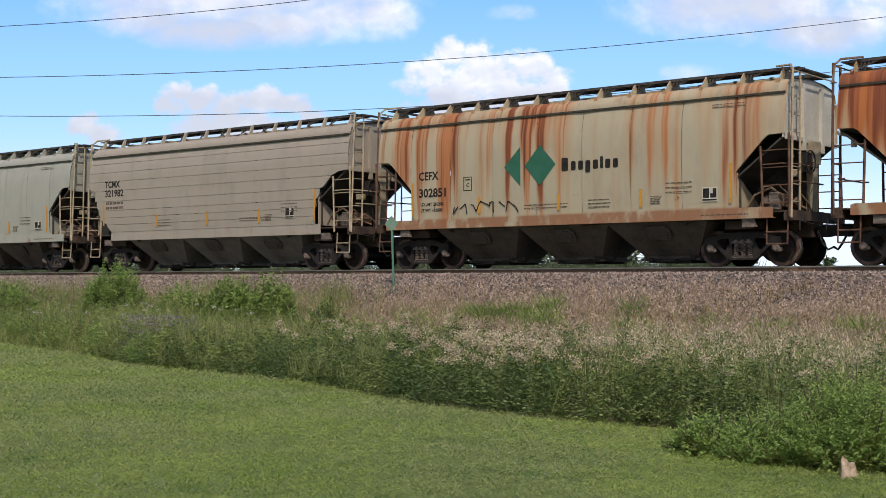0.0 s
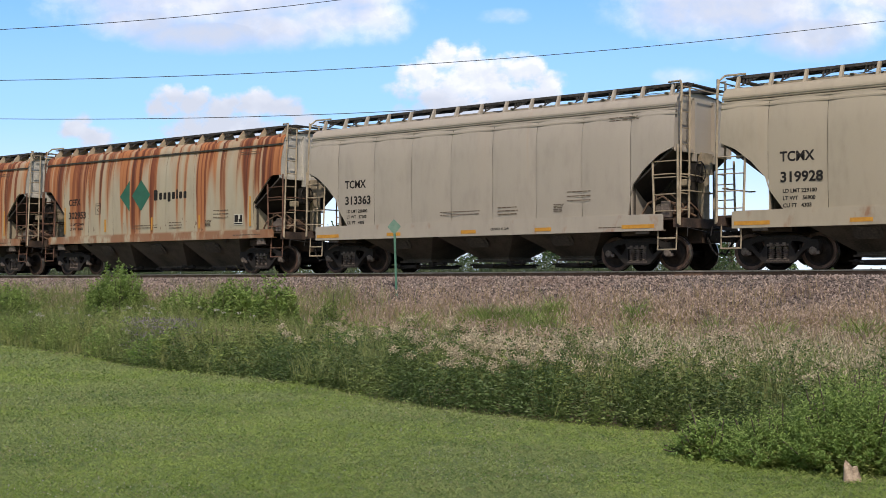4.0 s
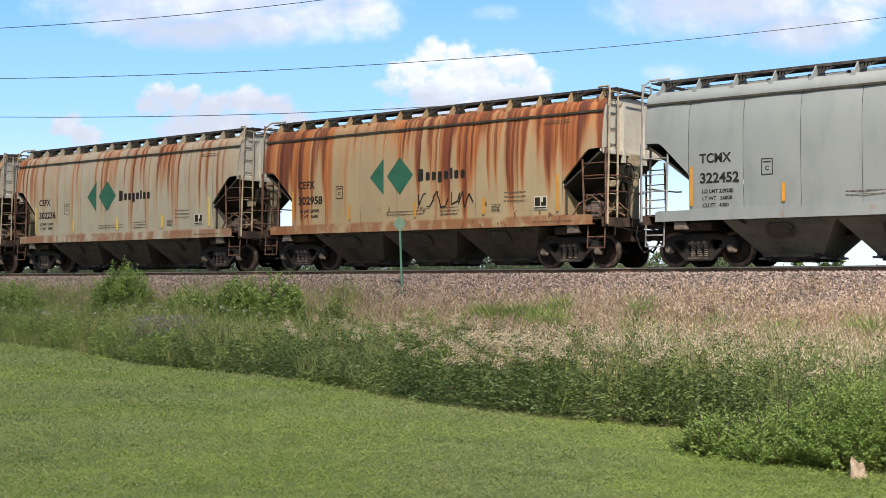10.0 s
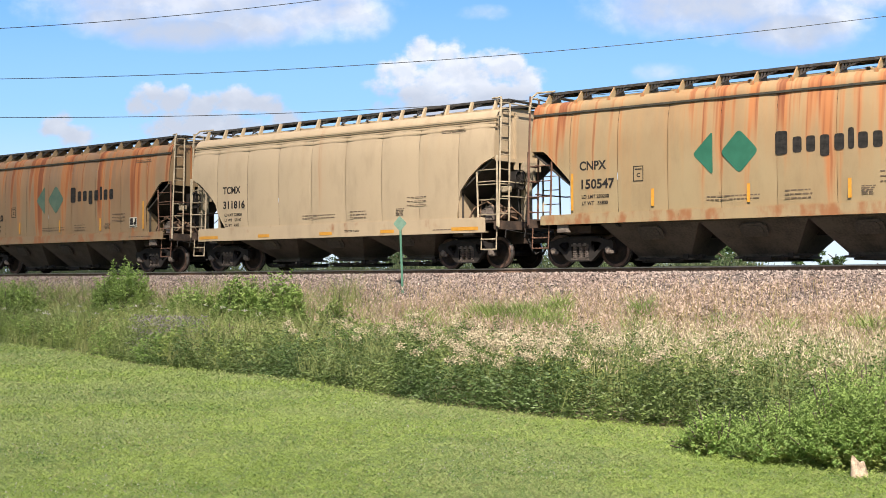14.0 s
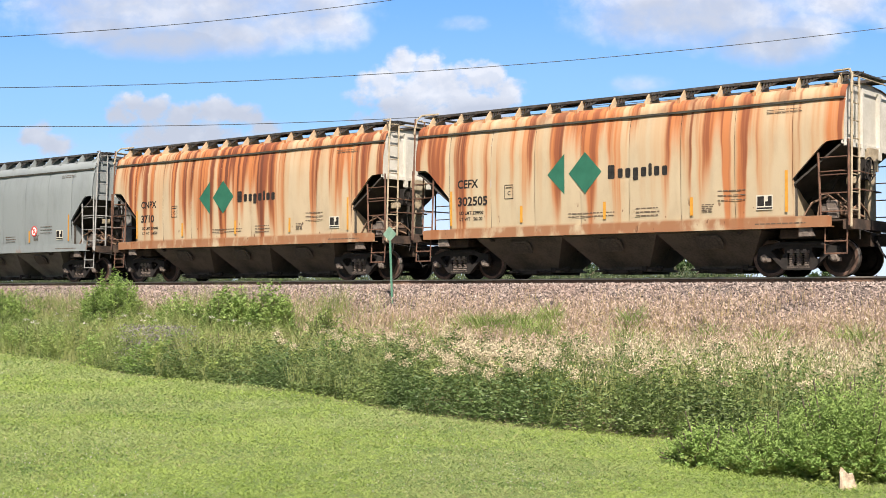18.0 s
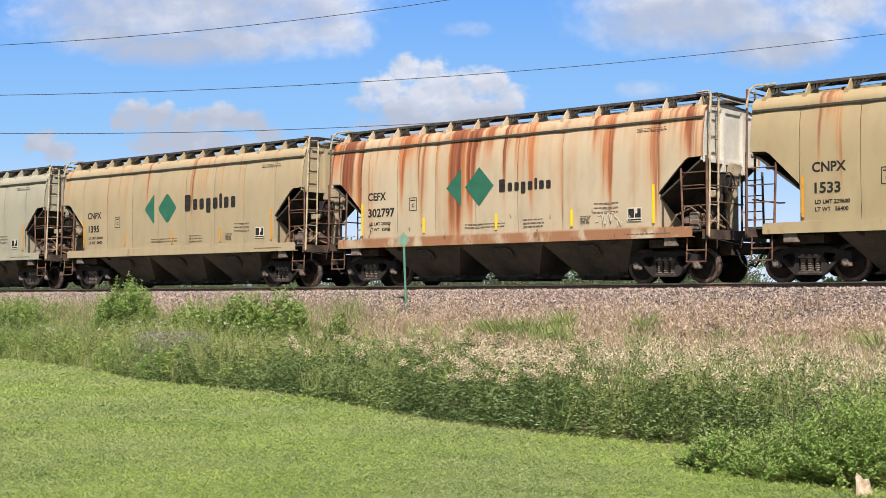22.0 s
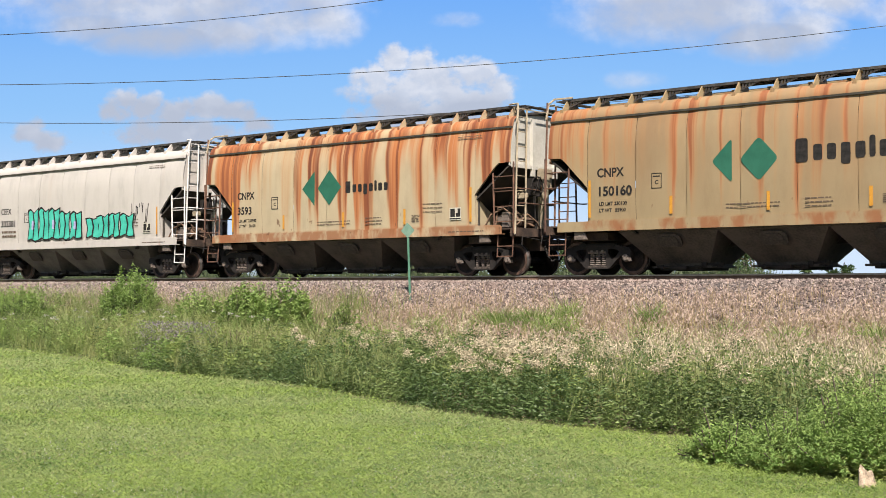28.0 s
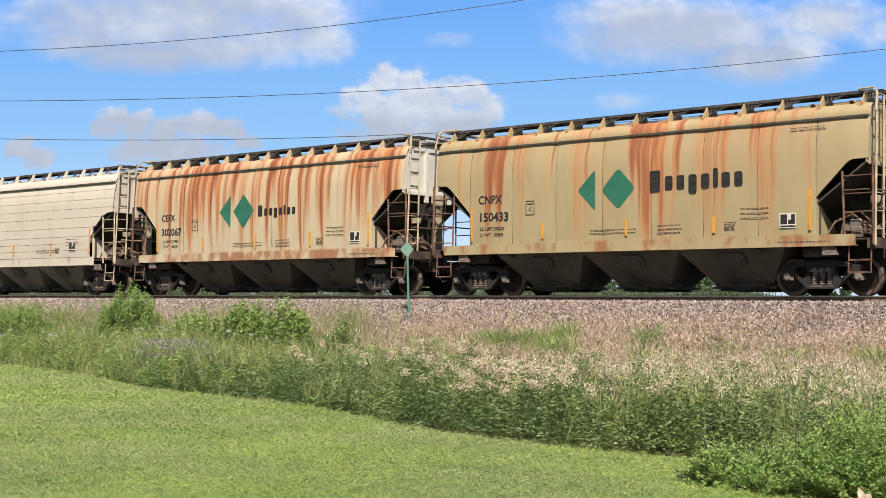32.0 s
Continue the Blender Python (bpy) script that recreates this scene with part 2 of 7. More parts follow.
M["sign_pale"] = plain("pale_green_sheet", (0.10, 0.19, 0.14), (0.16, 0.26, 0.20), 5.0, 0.4, 0.0, 40.0, 0.1)
M["wire"] = plain("dark_cable", (0.015, 0.018, 0.02), (0.03, 0.035, 0.04), 2.0, 0.6)
M["bark"] = plain("bark", (0.07, 0.055, 0.04), (0.14, 0.11, 0.085), 3.0, 0.9, 0.0, 30.0, 0.5)
M["stump"] = plain("weathered_wood", (0.19, 0.14, 0.10), (0.47, 0.375, 0.275), 9.0, 0.85, 0.0, 45.0, 0.5)
M["leaf"] = leafy("weed_leaf", (0.100, 0.160, 0.046), (0.295, 0.375, 0.120), c=(0.295, 0.345, 0.105))
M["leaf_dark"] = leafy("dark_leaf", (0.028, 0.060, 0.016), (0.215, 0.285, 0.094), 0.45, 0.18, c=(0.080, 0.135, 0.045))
M["leaf_light"] = leafy("light_leaf", (0.110, 0.190, 0.046), (0.360, 0.480, 0.145), c=(0.185, 0.305, 0.080))
M["crop"] = leafy("crop_leaf", (0.050, 0.075, 0.036), (0.135, 0.165, 0.080))
M["leaf_far"] = leafy("far_leaf", (0.035, 0.070, 0.028), (0.080, 0.125, 0.045))
M["blade"] = leafy("weed_blade", (0.105, 0.155, 0.050), (0.325, 0.365, 0.145), c=(0.290, 0.305, 0.125))
M["turf"] = leafy("lawn_blade", (0.200, 0.290, 0.062), (0.350, 0.440, 0.128), 0.6, 0.42, c=(0.305, 0.360, 0.150))
M["turf_dark"] = leafy("deep_green_shaded_blade", (0.095, 0.178, 0.042), (0.235, 0.335, 0.098), 0.6, 0.42)
M["turf_dry"] = leafy("dry_lawn_blade", (0.25, 0.26, 0.12), (0.40, 0.37, 0.19), 0.7, 0.4)
M["straw"] = leafy("dry_seed_head", (0.285, 0.212, 0.170), (0.570, 0.458, 0.375), 0.8, 0.3)
M["stalk"] = leafy("dry_stalk", (0.280, 0.220, 0.110), (0.430, 0.350, 0.190), 0.8, 0.25)
M["petal"] = leafy("pale_flower", (0.390, 0.330, 0.220), (0.610, 0.530, 0.385), 0.8, 0.25)
M["clover"] = leafy("clover_flower", (0.36, 0.35, 0.29), (0.50, 0.49, 0.43), 0.8, 0.3)
M["mauve"] = leafy("mauve_flower", (0.165, 0.150, 0.155), (0.290, 0.265, 0.265), 0.8, 0.3)


def ground_mat():
    """Turf on the flat, dry thatch and soil on the railway bank."""
    k = Net("turf_soil", 0.95)
    co = k.coord()
    x, y, z = k.xyz(co)
    big = k.noise(co, 0.28, 3)
    mid = k.noise(co, 2.6, 4)
    fine = k.noise(co, 38.0, 3, 0.7)
    col = k.mix(k.ramp(big, 0.35, 0.65), (0.110, 0.165, 0.040), (0.165, 0.225, 0.060))
    col = k.mix(k.ramp(mid, 0.5, 0.8, 0.0, 0.5), col, (0.27, 0.28, 0.12))
    col = k.mix(k.ramp(fine, 0.4, 0.65, 0.0, 0.6), col, (0.085, 0.120, 0.034))
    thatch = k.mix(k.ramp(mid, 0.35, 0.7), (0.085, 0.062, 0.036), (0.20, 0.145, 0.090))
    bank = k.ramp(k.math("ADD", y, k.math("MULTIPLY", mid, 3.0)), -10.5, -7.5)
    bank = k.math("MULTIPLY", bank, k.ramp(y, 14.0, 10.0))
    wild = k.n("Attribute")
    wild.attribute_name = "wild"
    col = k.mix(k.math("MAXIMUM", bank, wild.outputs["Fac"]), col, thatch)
    k.bump(fine, 0.9, 0.04)
    return k.colour(col)


def ballast_mat():
    k = Net("crushed_stone", 0.9)
    vo = k.n("TexVoronoi")
    vo.inputs["Scale"].default_value = 19.0
    k.put(vo.inputs["Vector"], k.coord())
    # bed darker than its loose stones: shade in the gaps put into its colour
    col = k.mix(k.ramp(vo.outputs["Color"], 0.0, 1.0), (0.030, 0.025, 0.024), (0.135, 0.112, 0.102))
    col = k.mix(k.ramp(k.noise(k.coord(), 0.8, 3), 0.4, 0.7, 0.0, 0.4), col, (0.20, 0.13, 0.10))
    k.bump(vo.outputs["Distance"], 1.0, 0.05)
    return k.colour(col)


def stone_mat():
    k = Net("ballast_stone", 0.9)
    r = k.n("NewGeometry").outputs["Random Per Island"]
    col = k.mix(r, (0.050, 0.040, 0.036), (0.350, 0.285, 0.250))
    col = k.mix(k.ramp(k.noise(k.coord(), 0.9, 3), 0.45, 0.7, 0.0, 0.35), col, (0.22, 0.14, 0.11))
    col = k.mix(k.ramp(k.noise(k.coord(), 60.0, 3), 0.45, 0.7, 0.0, 0.35), col, (0.10, 0.085, 0.08))
    return k.colour(col)


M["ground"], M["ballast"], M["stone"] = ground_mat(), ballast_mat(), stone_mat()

# ---- mesh helpers ----


def raw(name, verts, faces, mats=(), index=None, smooth=False):
    """A mesh from arrays of vertices and of equal-sided faces."""
    verts, faces = np.asarray(verts, np.float32), np.asarray(faces, np.int32)
    me = bpy.data.meshes.new(name)
    n, k = faces.shape
    me.vertices.add(len(verts))
    me.vertices.foreach_set("co", verts.ravel())
    me.loops.add(n * k)
    me.loops.foreach_set("vertex_index", faces.ravel())
    me.polygons.add(n)
    me.polygons.foreach_set("loop_start", np.arange(0, n * k, k, dtype=np.int32))
    me.polygons.foreach_set("use_smooth", np.full(n, smooth))
    for m in mats:
        me.materials.append(m)
    if index is not None:
        me.polygons.foreach_set("material_index", np.asarray(index, np.int32))
    me.update(calc_edges=True)
    return me


def box(bm, x0, x1, y0, y1, z0, z1, mi=0):
    v = [bm.verts.new((x, y, z)) for x in (x0, x1) for y in (y0, y1) for z in (z0, z1)]
    for q in ((0, 1, 3, 2), (4, 6, 7, 5), (0, 4, 5, 1), (2, 3, 7, 6), (0, 2, 6, 4), (1, 5, 7, 3)):
        bm.faces.new([v[i] for i in q]).material_index = mi


def bar(bm, a, b, r, sides=6, mi=0):
    """A round bar from a to b."""
    a, b = Vector(a), Vector(b)
    q = (b - a).to_track_quat("Z", "Y")
    rings = [[bm.verts.new(p + q @ Vector((r * math.cos(u), r * math.sin(u), 0))) for u in (math.tau * i / sides for i in range(sides))] for p in (a, b)]
    for i in range(sides):
        j = (i + 1) % sides
        bm.faces.new((rings[0][i], rings[0][j], rings[1][j], rings[1][i])).material_index = mi
    bm.faces.new(rings[0][::-1]).material_index = mi
    bm.faces.new(rings[1]).material_index = mi


def tube(bm, pts, r, sides=6, mi=0):
    """One bent round bar through the points."""
    pts = [Vector(p) for p in pts]
    rings = []
    for i, p in enumerate(pts):
        a = pts[max(i - 1, 0)]
        b = pts[min(i + 1, len(pts) - 1)]
        q = (b - a).to_track_quat("Z", "Y")
        rings.append([bm.verts.new(p + q @ Vector((r * math.cos(u), r * math.sin(u), 0))) for u in (math.tau * k / sides for k in range(sides))])
    for s, t in zip(rings, rings[1:]):
        for k in range(sides):
            j = (k + 1) % sides
            bm.faces.new((s[k], s[j], t[j], t[k])).material_index = mi
    bm.faces.new(rings[0][::-1]).material_index = mi
    bm.faces.new(rings[-1]).material_index = mi


def slab(bm, poly, y0, y1, mi=0):
    """An outline in x, z drawn out from y0 to y1."""
    a = [bm.verts.new((x, y0, z)) for x, z in poly]
    b = [bm.verts.new((x, y1, z)) for x, z in poly]
    bm.faces.new(a).material_index = mi
    bm.faces.new(b[::-1]).material_index = mi
    for i in range(len(poly)):
        j = (i + 1) % len(poly)
        bm.faces.new((a[j], a[i], b[i], b[j])).material_index = mi


def lathe(bm, prof, sides, mi=0, centre=(0, 0, 0), cap=True):
    """A profile of (radius, y) turned about the y axis."""
    cx, cy, cz = centre
    rings = [[bm.verts.new((cx + r * math.cos(u), cy + y, cz + r * math.sin(u))) for u in (math.tau * i / sides for i in range(sides))] for r, y in prof]
    for p, q in zip(rings, rings[1:]):
        for i in range(sides):
            j = (i + 1) % sides
            bm.faces.new((p[i], p[j], q[j], q[i])).material_index = mi
    if cap:
        bm.faces.new(rings[0][::-1]).material_index = mi
        bm.faces.new(rings[-1]).material_index = mi


def finish(bm, name, mats=(), bevel=0.0, smooth=False):
    if bevel:
        bmesh.ops.bevel(bm, geom=bm.edges[:], offset=bevel, segments=1, affect="EDGES", clamp_overlap=True)
    bmesh.ops.recalc_face_normals(bm, faces=bm.faces)
    me = bpy.data.meshes.new(name)
    bm.to_mesh(me)
    bm.free()
    for m in mats:
        me.materials.append(m)
    if smooth:
        me.polygons.foreach_set("use_smooth", [True] * len(me.polygons))
    return me


def made(fn, *a):
    bm = bmesh.new()
    fn(bm, *a)
    return bm


def child(name, me, parent, label="", at=None, paint=None):
    """A mesh as one part under a thing or a part."""
    ob = new(name, me)
    ob.parent = parent
    if at is not None:
        ob.matrix_basis = at
    if paint:
        ob.material_slots[0].link = "OBJECT"
        ob.material_slots[0].material = paint
    if label:
        ob["label"] = label
    return ob


TEXTS = {}


def text_mesh(words, size, stretch=1.0):
    """Words in the built-in font as a flat mesh that faces -y, from x = 0 to the right."""
    key = (words, size, stretch)
    if key not in TEXTS:
        cu = bpy.data.curves.new("words", "FONT")
        cu.body, cu.size, cu.offset = words, size, size * 0.030
        cu.resolution_u = 3
        ob = new("words", cu)
        bpy.context.view_layer.update()
        me = bpy.data.meshes.new_from_object(ob.evaluated_get(bpy.context.evaluated_depsgraph_get()))
        bpy.data.objects.remove(ob)
        bpy.data.curves.remove(cu)
        me.transform(Matrix.Rotation(radians(90), 4, "X") @ Matrix.Diagonal((stretch, 1, 1, 1)))
        TEXTS[key] = me
    return TEXTS[key]

# ---- ground, track ----
EDGE_X = (-400, -60, -31.8, -21.6, -16.6, -11.5, -8.9, -7.6, -6.5, -3.0, 20, 400)
EDGE_Y = (4, -5.5, -11.3, -14.5, -15.7, -17.8, -18.1, -18.0, -18.4, -19.4, -22, -60)
BANK_Y = (-3000, -9.5, -6.3, -4.7, -2.6, 2.6, 3.1, 7.5, 3000)
BANK_Z = (-2.05, -2.05, -1.75, -1.20, -0.5, -0.5, -0.62, -2.0, -2.0)


def height(x, y):
    z = np.interp(y, BANK_Y, BANK_Z)
    return z + 0.03 * np.sin(x * 0.37 + 1.3 * np.sin(y * 0.21)) * np.clip((np.abs(y) - 4) / 4, 0, 1)


def spread(lo, hi, near, step, far):
    """Grid lines, dense near the middle and wide towards the horizon."""
    a = list(np.arange(near[0], near[1] + 1e-6, step))
    for s, e in ((-1, lo), (1, hi)):
        d, p = step, a[0] if s < 0 else a[-1]
        while (p - e) * s < 0:
            d = min(d * 1.35, far)
            p += s * d
            a.append(p)
    return np.array(sorted(a))


def ground():
    gx, gy = spread(-2400, 2400, (-60, 10), 1.0, 300), spread(-1200, 2400, (-34, 10), 0.35, 300)
    X, Y = np.meshgrid(gx, gy, indexing="ij")
    v = np.stack([X, Y, height(X, Y)], -1).reshape(-1, 3)
    i, j = np.meshgrid(np.arange(len(gx) - 1), np.arange(len(gy) - 1), indexing="ij")
    a = (i * len(gy) + j).ravel()
    f = np.stack([a, a + len(gy), a + len(gy) + 1, a + 1], -1)
    me = raw("ground", v, f, [M["ground"]], smooth=True)
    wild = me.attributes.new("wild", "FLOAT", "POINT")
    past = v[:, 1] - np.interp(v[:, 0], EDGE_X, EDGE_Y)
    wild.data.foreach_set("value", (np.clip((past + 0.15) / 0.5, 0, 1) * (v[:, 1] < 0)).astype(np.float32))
    return tagged(new("ground", me), "mown green lawn and rough verge below the track", "ground", kind="structure")


ground()


def strip(name, prof, x0, x1, mats, step=0, closed=False, index=None):
    """A profile in y, z drawn out along x."""
    xs = np.linspace(x0, x1, 2 if not step else int((x1 - x0) / step) + 1)
    n = len(prof)
    v = np.array([(x, y, z) for x in xs for y, z in prof])
    f, mi = [], []
    for s in range(len(xs) - 1):
        for k in range(n if closed else n - 1):
            a, b = s * n + k, s * n + (k + 1) % n
            f.append((a, a + n, b + n, b))
            mi.append(index[k] if index else 0)
    return raw(name, v, f, mats, mi)


bed = new("ballast_bed", strip("ballast_bed", [(-4.7, -1.16), (-2.2, -0.24), (-1.9, -0.19), (1.9, -0.19), (2.2, -0.24), (3.5, -0.80)], -900, 900, [M["ballast"]]))
tagged(bed, "grey crushed stone ballast bed under the rails", "ballast", kind="structure")
RAIL = [(-0.076, -0.178), (-0.076, -0.166), (-0.012, -0.148), (-0.010, -0.048), (-0.037, -0.038), (-0.037, -0.008), (-0.028, 0.0),
        (0.028, 0.0), (0.037, -0.008), (0.037, -0.038), (0.010, -0.048), (0.012, -0.148), (0.076, -0.166), (0.076, -0.178)]
HEAD = [0, 0, 0, 0, 1, 1, 1, 1, 1, 0, 0, 0, 0, 0]
rail_me = strip("rail", RAIL, -900, 900, [M["rail"], M["railhead"]], closed=True, index=HEAD)
for sy in (-0.755, 0.755):
    rail = tagged(new("rail", rail_me), "rusty steel rail with a polished head", "rail", "track rails", "structure")
    rail.location = (0, sy, 0)
    bm = bmesh.new()
    slab(bm, [(-0.46, -0.135), (0.46, -0.135), (0.46, -0.055), (-0.46, -0.055)], -0.032, -0.011)
    for k in range(4):
        lathe(bm, [(0.019, -0.05), (0.019, -0.032)], 6, centre=((-0.36, -0.13, 0.13, 0.36)[k], 0, -0.095))
    child("joint_bar", finish(bm, "joint_bar", [M["rail"]]), rail, "rusty bolted joint bar", pose(-14.15, 0, 0))

rng = np.random.default_rng(5)


def stones(n):
    """Crushed stones: squashed octahedra strewn on the near shoulder."""
    x = -62 * rng.random(n) ** 0.8 + 4
    y = -0.9 - 4.3 * rng.random(n)
    z = np.interp(y, (-5.2, -4.7, -2.2, -1.9, -0.8), (-1.36, -1.16, -0.24, -0.19, -0.19))
    r = 0.022 + 0.030 * rng.random(n) ** 2
    base = np.array([(1, 0, 0), (-1, 0, 0), (0, 1, 0), (0, -1, 0), (0, 0, 1), (0, 0, -1)], float)
    th = rng.random(n) * math.tau
    s = r[:, None, None] * base[None] * (0.7 + 0.6 * rng.random((n, 6, 1)))
    sh = 0.35 * r[:, None, None] * (rng.random((n, 6, 3)) - 0.5) * 2
    s = s + sh
    c, q = np.cos(th)[:, None], np.sin(th)[:, None]
    v = np.stack([s[..., 0] * c - s[..., 1] * q, s[..., 0] * q + s[..., 1] * c, s[..., 2]], -1)
    v += np.stack([x, y, z + r * 0.3], -1)[:, None]
    f0 = np.array([(0, 2, 4), (2, 1, 4), (1, 3, 4), (3, 0, 4), (2, 0, 5), (1, 2, 5), (3, 1, 5), (0, 3, 5)])
    f = (np.arange(n)[:, None, None] * 6 + f0[None]).reshape(-1, 3)
    return tagged(new("ballast_stones", raw("ballast_stones", v.reshape(-1, 3), f, [M["stone"]])), "loose grey and brown crushed stones on the shoulder", "ballast", kind="stuff")


stones(80000)

# ---- sky and clouds ----
VIEW = Euler((radians(90), 0, radians(39.4))).to_matrix()
RIGHT, AHEAD = VIEW @ Vector((1, 0, 0)), VIEW @ Vector((0, 0, -1))


def facing(dist):
    """The pose of an upright sheet square to the view, its x to the right, its y up, its origin level with the eye."""
    return Matrix.Translation(Vector(EYE) + AHEAD * dist) @ VIEW.to_4x4()


def sheet(name, w, h0, h1, mat):
    me = raw(name, [(-w, h0, 0), (w, h0, 0), (w, h1, 0), (-w, h1, 0)], [(0, 1, 2, 3)], [mat])
    return new(name, me)


def sky_mat():
    k = Net("clear_sky")
    x, y, z = k.xyz(k.coord())
    col = k.mix(k.ramp(y, 40.0, 330.0), (0.44, 0.56, 0.68), (0.195, 0.400, 0.660))
    col = k.mix(k.ramp(y, 260.0, 600.0), col, (0.100, 0.285, 0.650))
    em = k.n("Emission")
    k.put(em.inputs[0], col)
    em.inputs[1].default_value = 0.78
    k.t.links.new(em.outputs[0], k.t.nodes["Material Output"].inputs["Surface"])
    return k.m


# heaps of cloud: centre right and up, half width and half height, in hundredths of the distance; weight; how grey
HEAPS = ((1.1, 17.3, 1.5, 1.3, 1, 0), (2.9, 16.7, 2.0, 1.7, 1, 0), (-0.4, 15.8, 2.0, 1.5, 1, 0), (4.3, 15.3, 3.7, 2.0, 1, 0),
         (7.1, 16.3, 1.9, 1.5, 1, 0), (8.8, 15.2, 1.6, 1.3, 1, 0), (1.5, 14.4, 3.1, 1.7, 1, 0), (6.4, 14.1, 3.6, 1.6, 1, 0.3),
         (3.0, 13.1, 5.1, 1.3, 1, 0.6), (-2.3, 14.9, 1.5, 1.0, 0.6, 0), (-19.7, 14.3, 1.4, 1.0, 1, 0), (-17.7, 13.9, 1.5, 1.1, 1, 0),
         (-20.3, 13.4, 1.3, 1.1, 1, 0), (-15.8, 13.5, 2.1, 1.1, 1, 0), (-13.0, 13.9, 1.8, 1.2, 1, 0), (-11.0, 13.5, 1.7, 0.9, 1, 0),
         (-15.4, 12.0, 4.8, 1.4, 1, 0.5), (-9.4, 12.4, 1.7, 0.9, 0.7, 0), (-26.9, 11.9, 1.2, 0.9, 1, 0), (-25.4, 11.3, 1.7, 0.9, 1, 0),
         (-26.2, 12.6, 0.9, 0.6, 0.8, 0))
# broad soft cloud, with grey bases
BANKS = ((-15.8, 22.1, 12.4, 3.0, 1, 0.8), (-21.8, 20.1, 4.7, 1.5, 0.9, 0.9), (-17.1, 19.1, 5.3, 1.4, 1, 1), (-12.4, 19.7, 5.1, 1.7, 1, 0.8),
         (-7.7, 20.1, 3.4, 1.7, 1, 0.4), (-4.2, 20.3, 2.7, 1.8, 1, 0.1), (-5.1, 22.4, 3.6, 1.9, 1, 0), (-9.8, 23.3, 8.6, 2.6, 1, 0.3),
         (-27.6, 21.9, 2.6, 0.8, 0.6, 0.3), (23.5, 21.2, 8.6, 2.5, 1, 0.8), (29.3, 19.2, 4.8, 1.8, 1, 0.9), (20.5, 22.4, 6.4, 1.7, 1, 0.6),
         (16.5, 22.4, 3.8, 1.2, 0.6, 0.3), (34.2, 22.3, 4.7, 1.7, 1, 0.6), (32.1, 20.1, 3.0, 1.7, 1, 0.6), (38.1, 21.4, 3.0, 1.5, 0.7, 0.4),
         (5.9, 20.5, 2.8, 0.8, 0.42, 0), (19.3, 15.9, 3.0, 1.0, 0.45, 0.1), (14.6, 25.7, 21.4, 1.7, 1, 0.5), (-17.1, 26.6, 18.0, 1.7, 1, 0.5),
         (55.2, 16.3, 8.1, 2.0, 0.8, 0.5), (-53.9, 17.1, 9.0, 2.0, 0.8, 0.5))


def cloud_mat(dist):
    k = Net("cloud")
    co = k.coord()
    x, y, z = k.xyz(co)
    u, v = k.math("MULTIPLY", x, 100.0 / dist), k.math("MULTIPLY", y, 100.0 / dist)
    p = k.vec(u, k.math("MULTIPLY", v, 1.2), 0.0)

    def pile(puffs):
        """The fullness of a pile of puffs, and how grey it is."""
        tot = grey = None
        for cx, cy, rx, ry, w, g in puffs:
            a = k.math("DIVIDE", k.math("SUBTRACT", u, cx), rx)
            b = k.math("DIVIDE", k.math("SUBTRACT", v, cy), ry)
            d = k.math("SUBTRACT", 1.0, k.math("ADD", k.math("MULTIPLY", a, a), k.math("MULTIPLY", b, b)))
            d = k.math("SUBTRACT", k.math("MAXIMUM", d, -1.5), 1.5 * (1.0 - w))
            tot = d if tot is None else k.math("MAXIMUM", tot, d)
            if g:
                e = k.math("MULTIPLY", k.ramp(k.math("SUBTRACT", d, k.math("MULTIPLY", b, 0.5)), -0.7, 0.5), g)
                grey = e if grey is None else k.math("MAXIMUM", grey, e)
        return tot, grey

    billow = k.noise(p, 0.62, 7.0, 0.56)
    drift_n = k.noise(p, 0.20, 7.0, 0.56)
    heap, g1 = pile(HEAPS)
    bank, g2 = pile(BANKS)
    full1 = k.math("ADD", heap, k.math("MULTIPLY", k.math("SUBTRACT", billow, 0.5), 3.0))
    full2 = k.math("ADD", bank, k.math("MULTIPLY", k.math("SUBTRACT", k.math("ADD", k.math("MULTIPLY", drift_n, 0.6), k.math("MULTIPLY", billow, 0.4)), 0.5), 2.6))
    a1, a2 = k.ramp(full1, -0.35, 0.80, 0.0, 0.92), k.ramp(full2, -0.75, 1.25, 0.0, 0.90)
    alpha = k.math("MAXIMUM", a1, a2)
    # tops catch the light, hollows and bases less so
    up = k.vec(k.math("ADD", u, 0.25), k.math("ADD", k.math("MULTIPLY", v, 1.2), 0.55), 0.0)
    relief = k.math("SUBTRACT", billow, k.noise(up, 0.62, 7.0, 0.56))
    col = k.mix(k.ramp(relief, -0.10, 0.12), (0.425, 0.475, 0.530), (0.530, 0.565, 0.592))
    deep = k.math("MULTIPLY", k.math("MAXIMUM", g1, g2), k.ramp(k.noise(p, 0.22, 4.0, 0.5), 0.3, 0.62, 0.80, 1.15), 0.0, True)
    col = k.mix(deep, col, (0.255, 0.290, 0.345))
    em, tr, mx = k.n("Emission"), k.n("BsdfTransparent"), k.n("MixShader")
    k.put(em.inputs[0], col)
    k.put(mx.inputs[0], alpha)
    k.t.links.new(tr.outputs[0], mx.inputs[1])
    k.t.links.new(em.outputs[0], mx.inputs[2])
    k.t.links.new(mx.outputs[0], k.t.nodes["Material Output"].inputs["Surface"])
    return k.m


backdrop = tagged(sheet("sky_backdrop", 3400, -160, 1500, sky_mat()), "pale blue summer sky", "sky", kind="structure")
backdrop.matrix_basis = facing(2300)
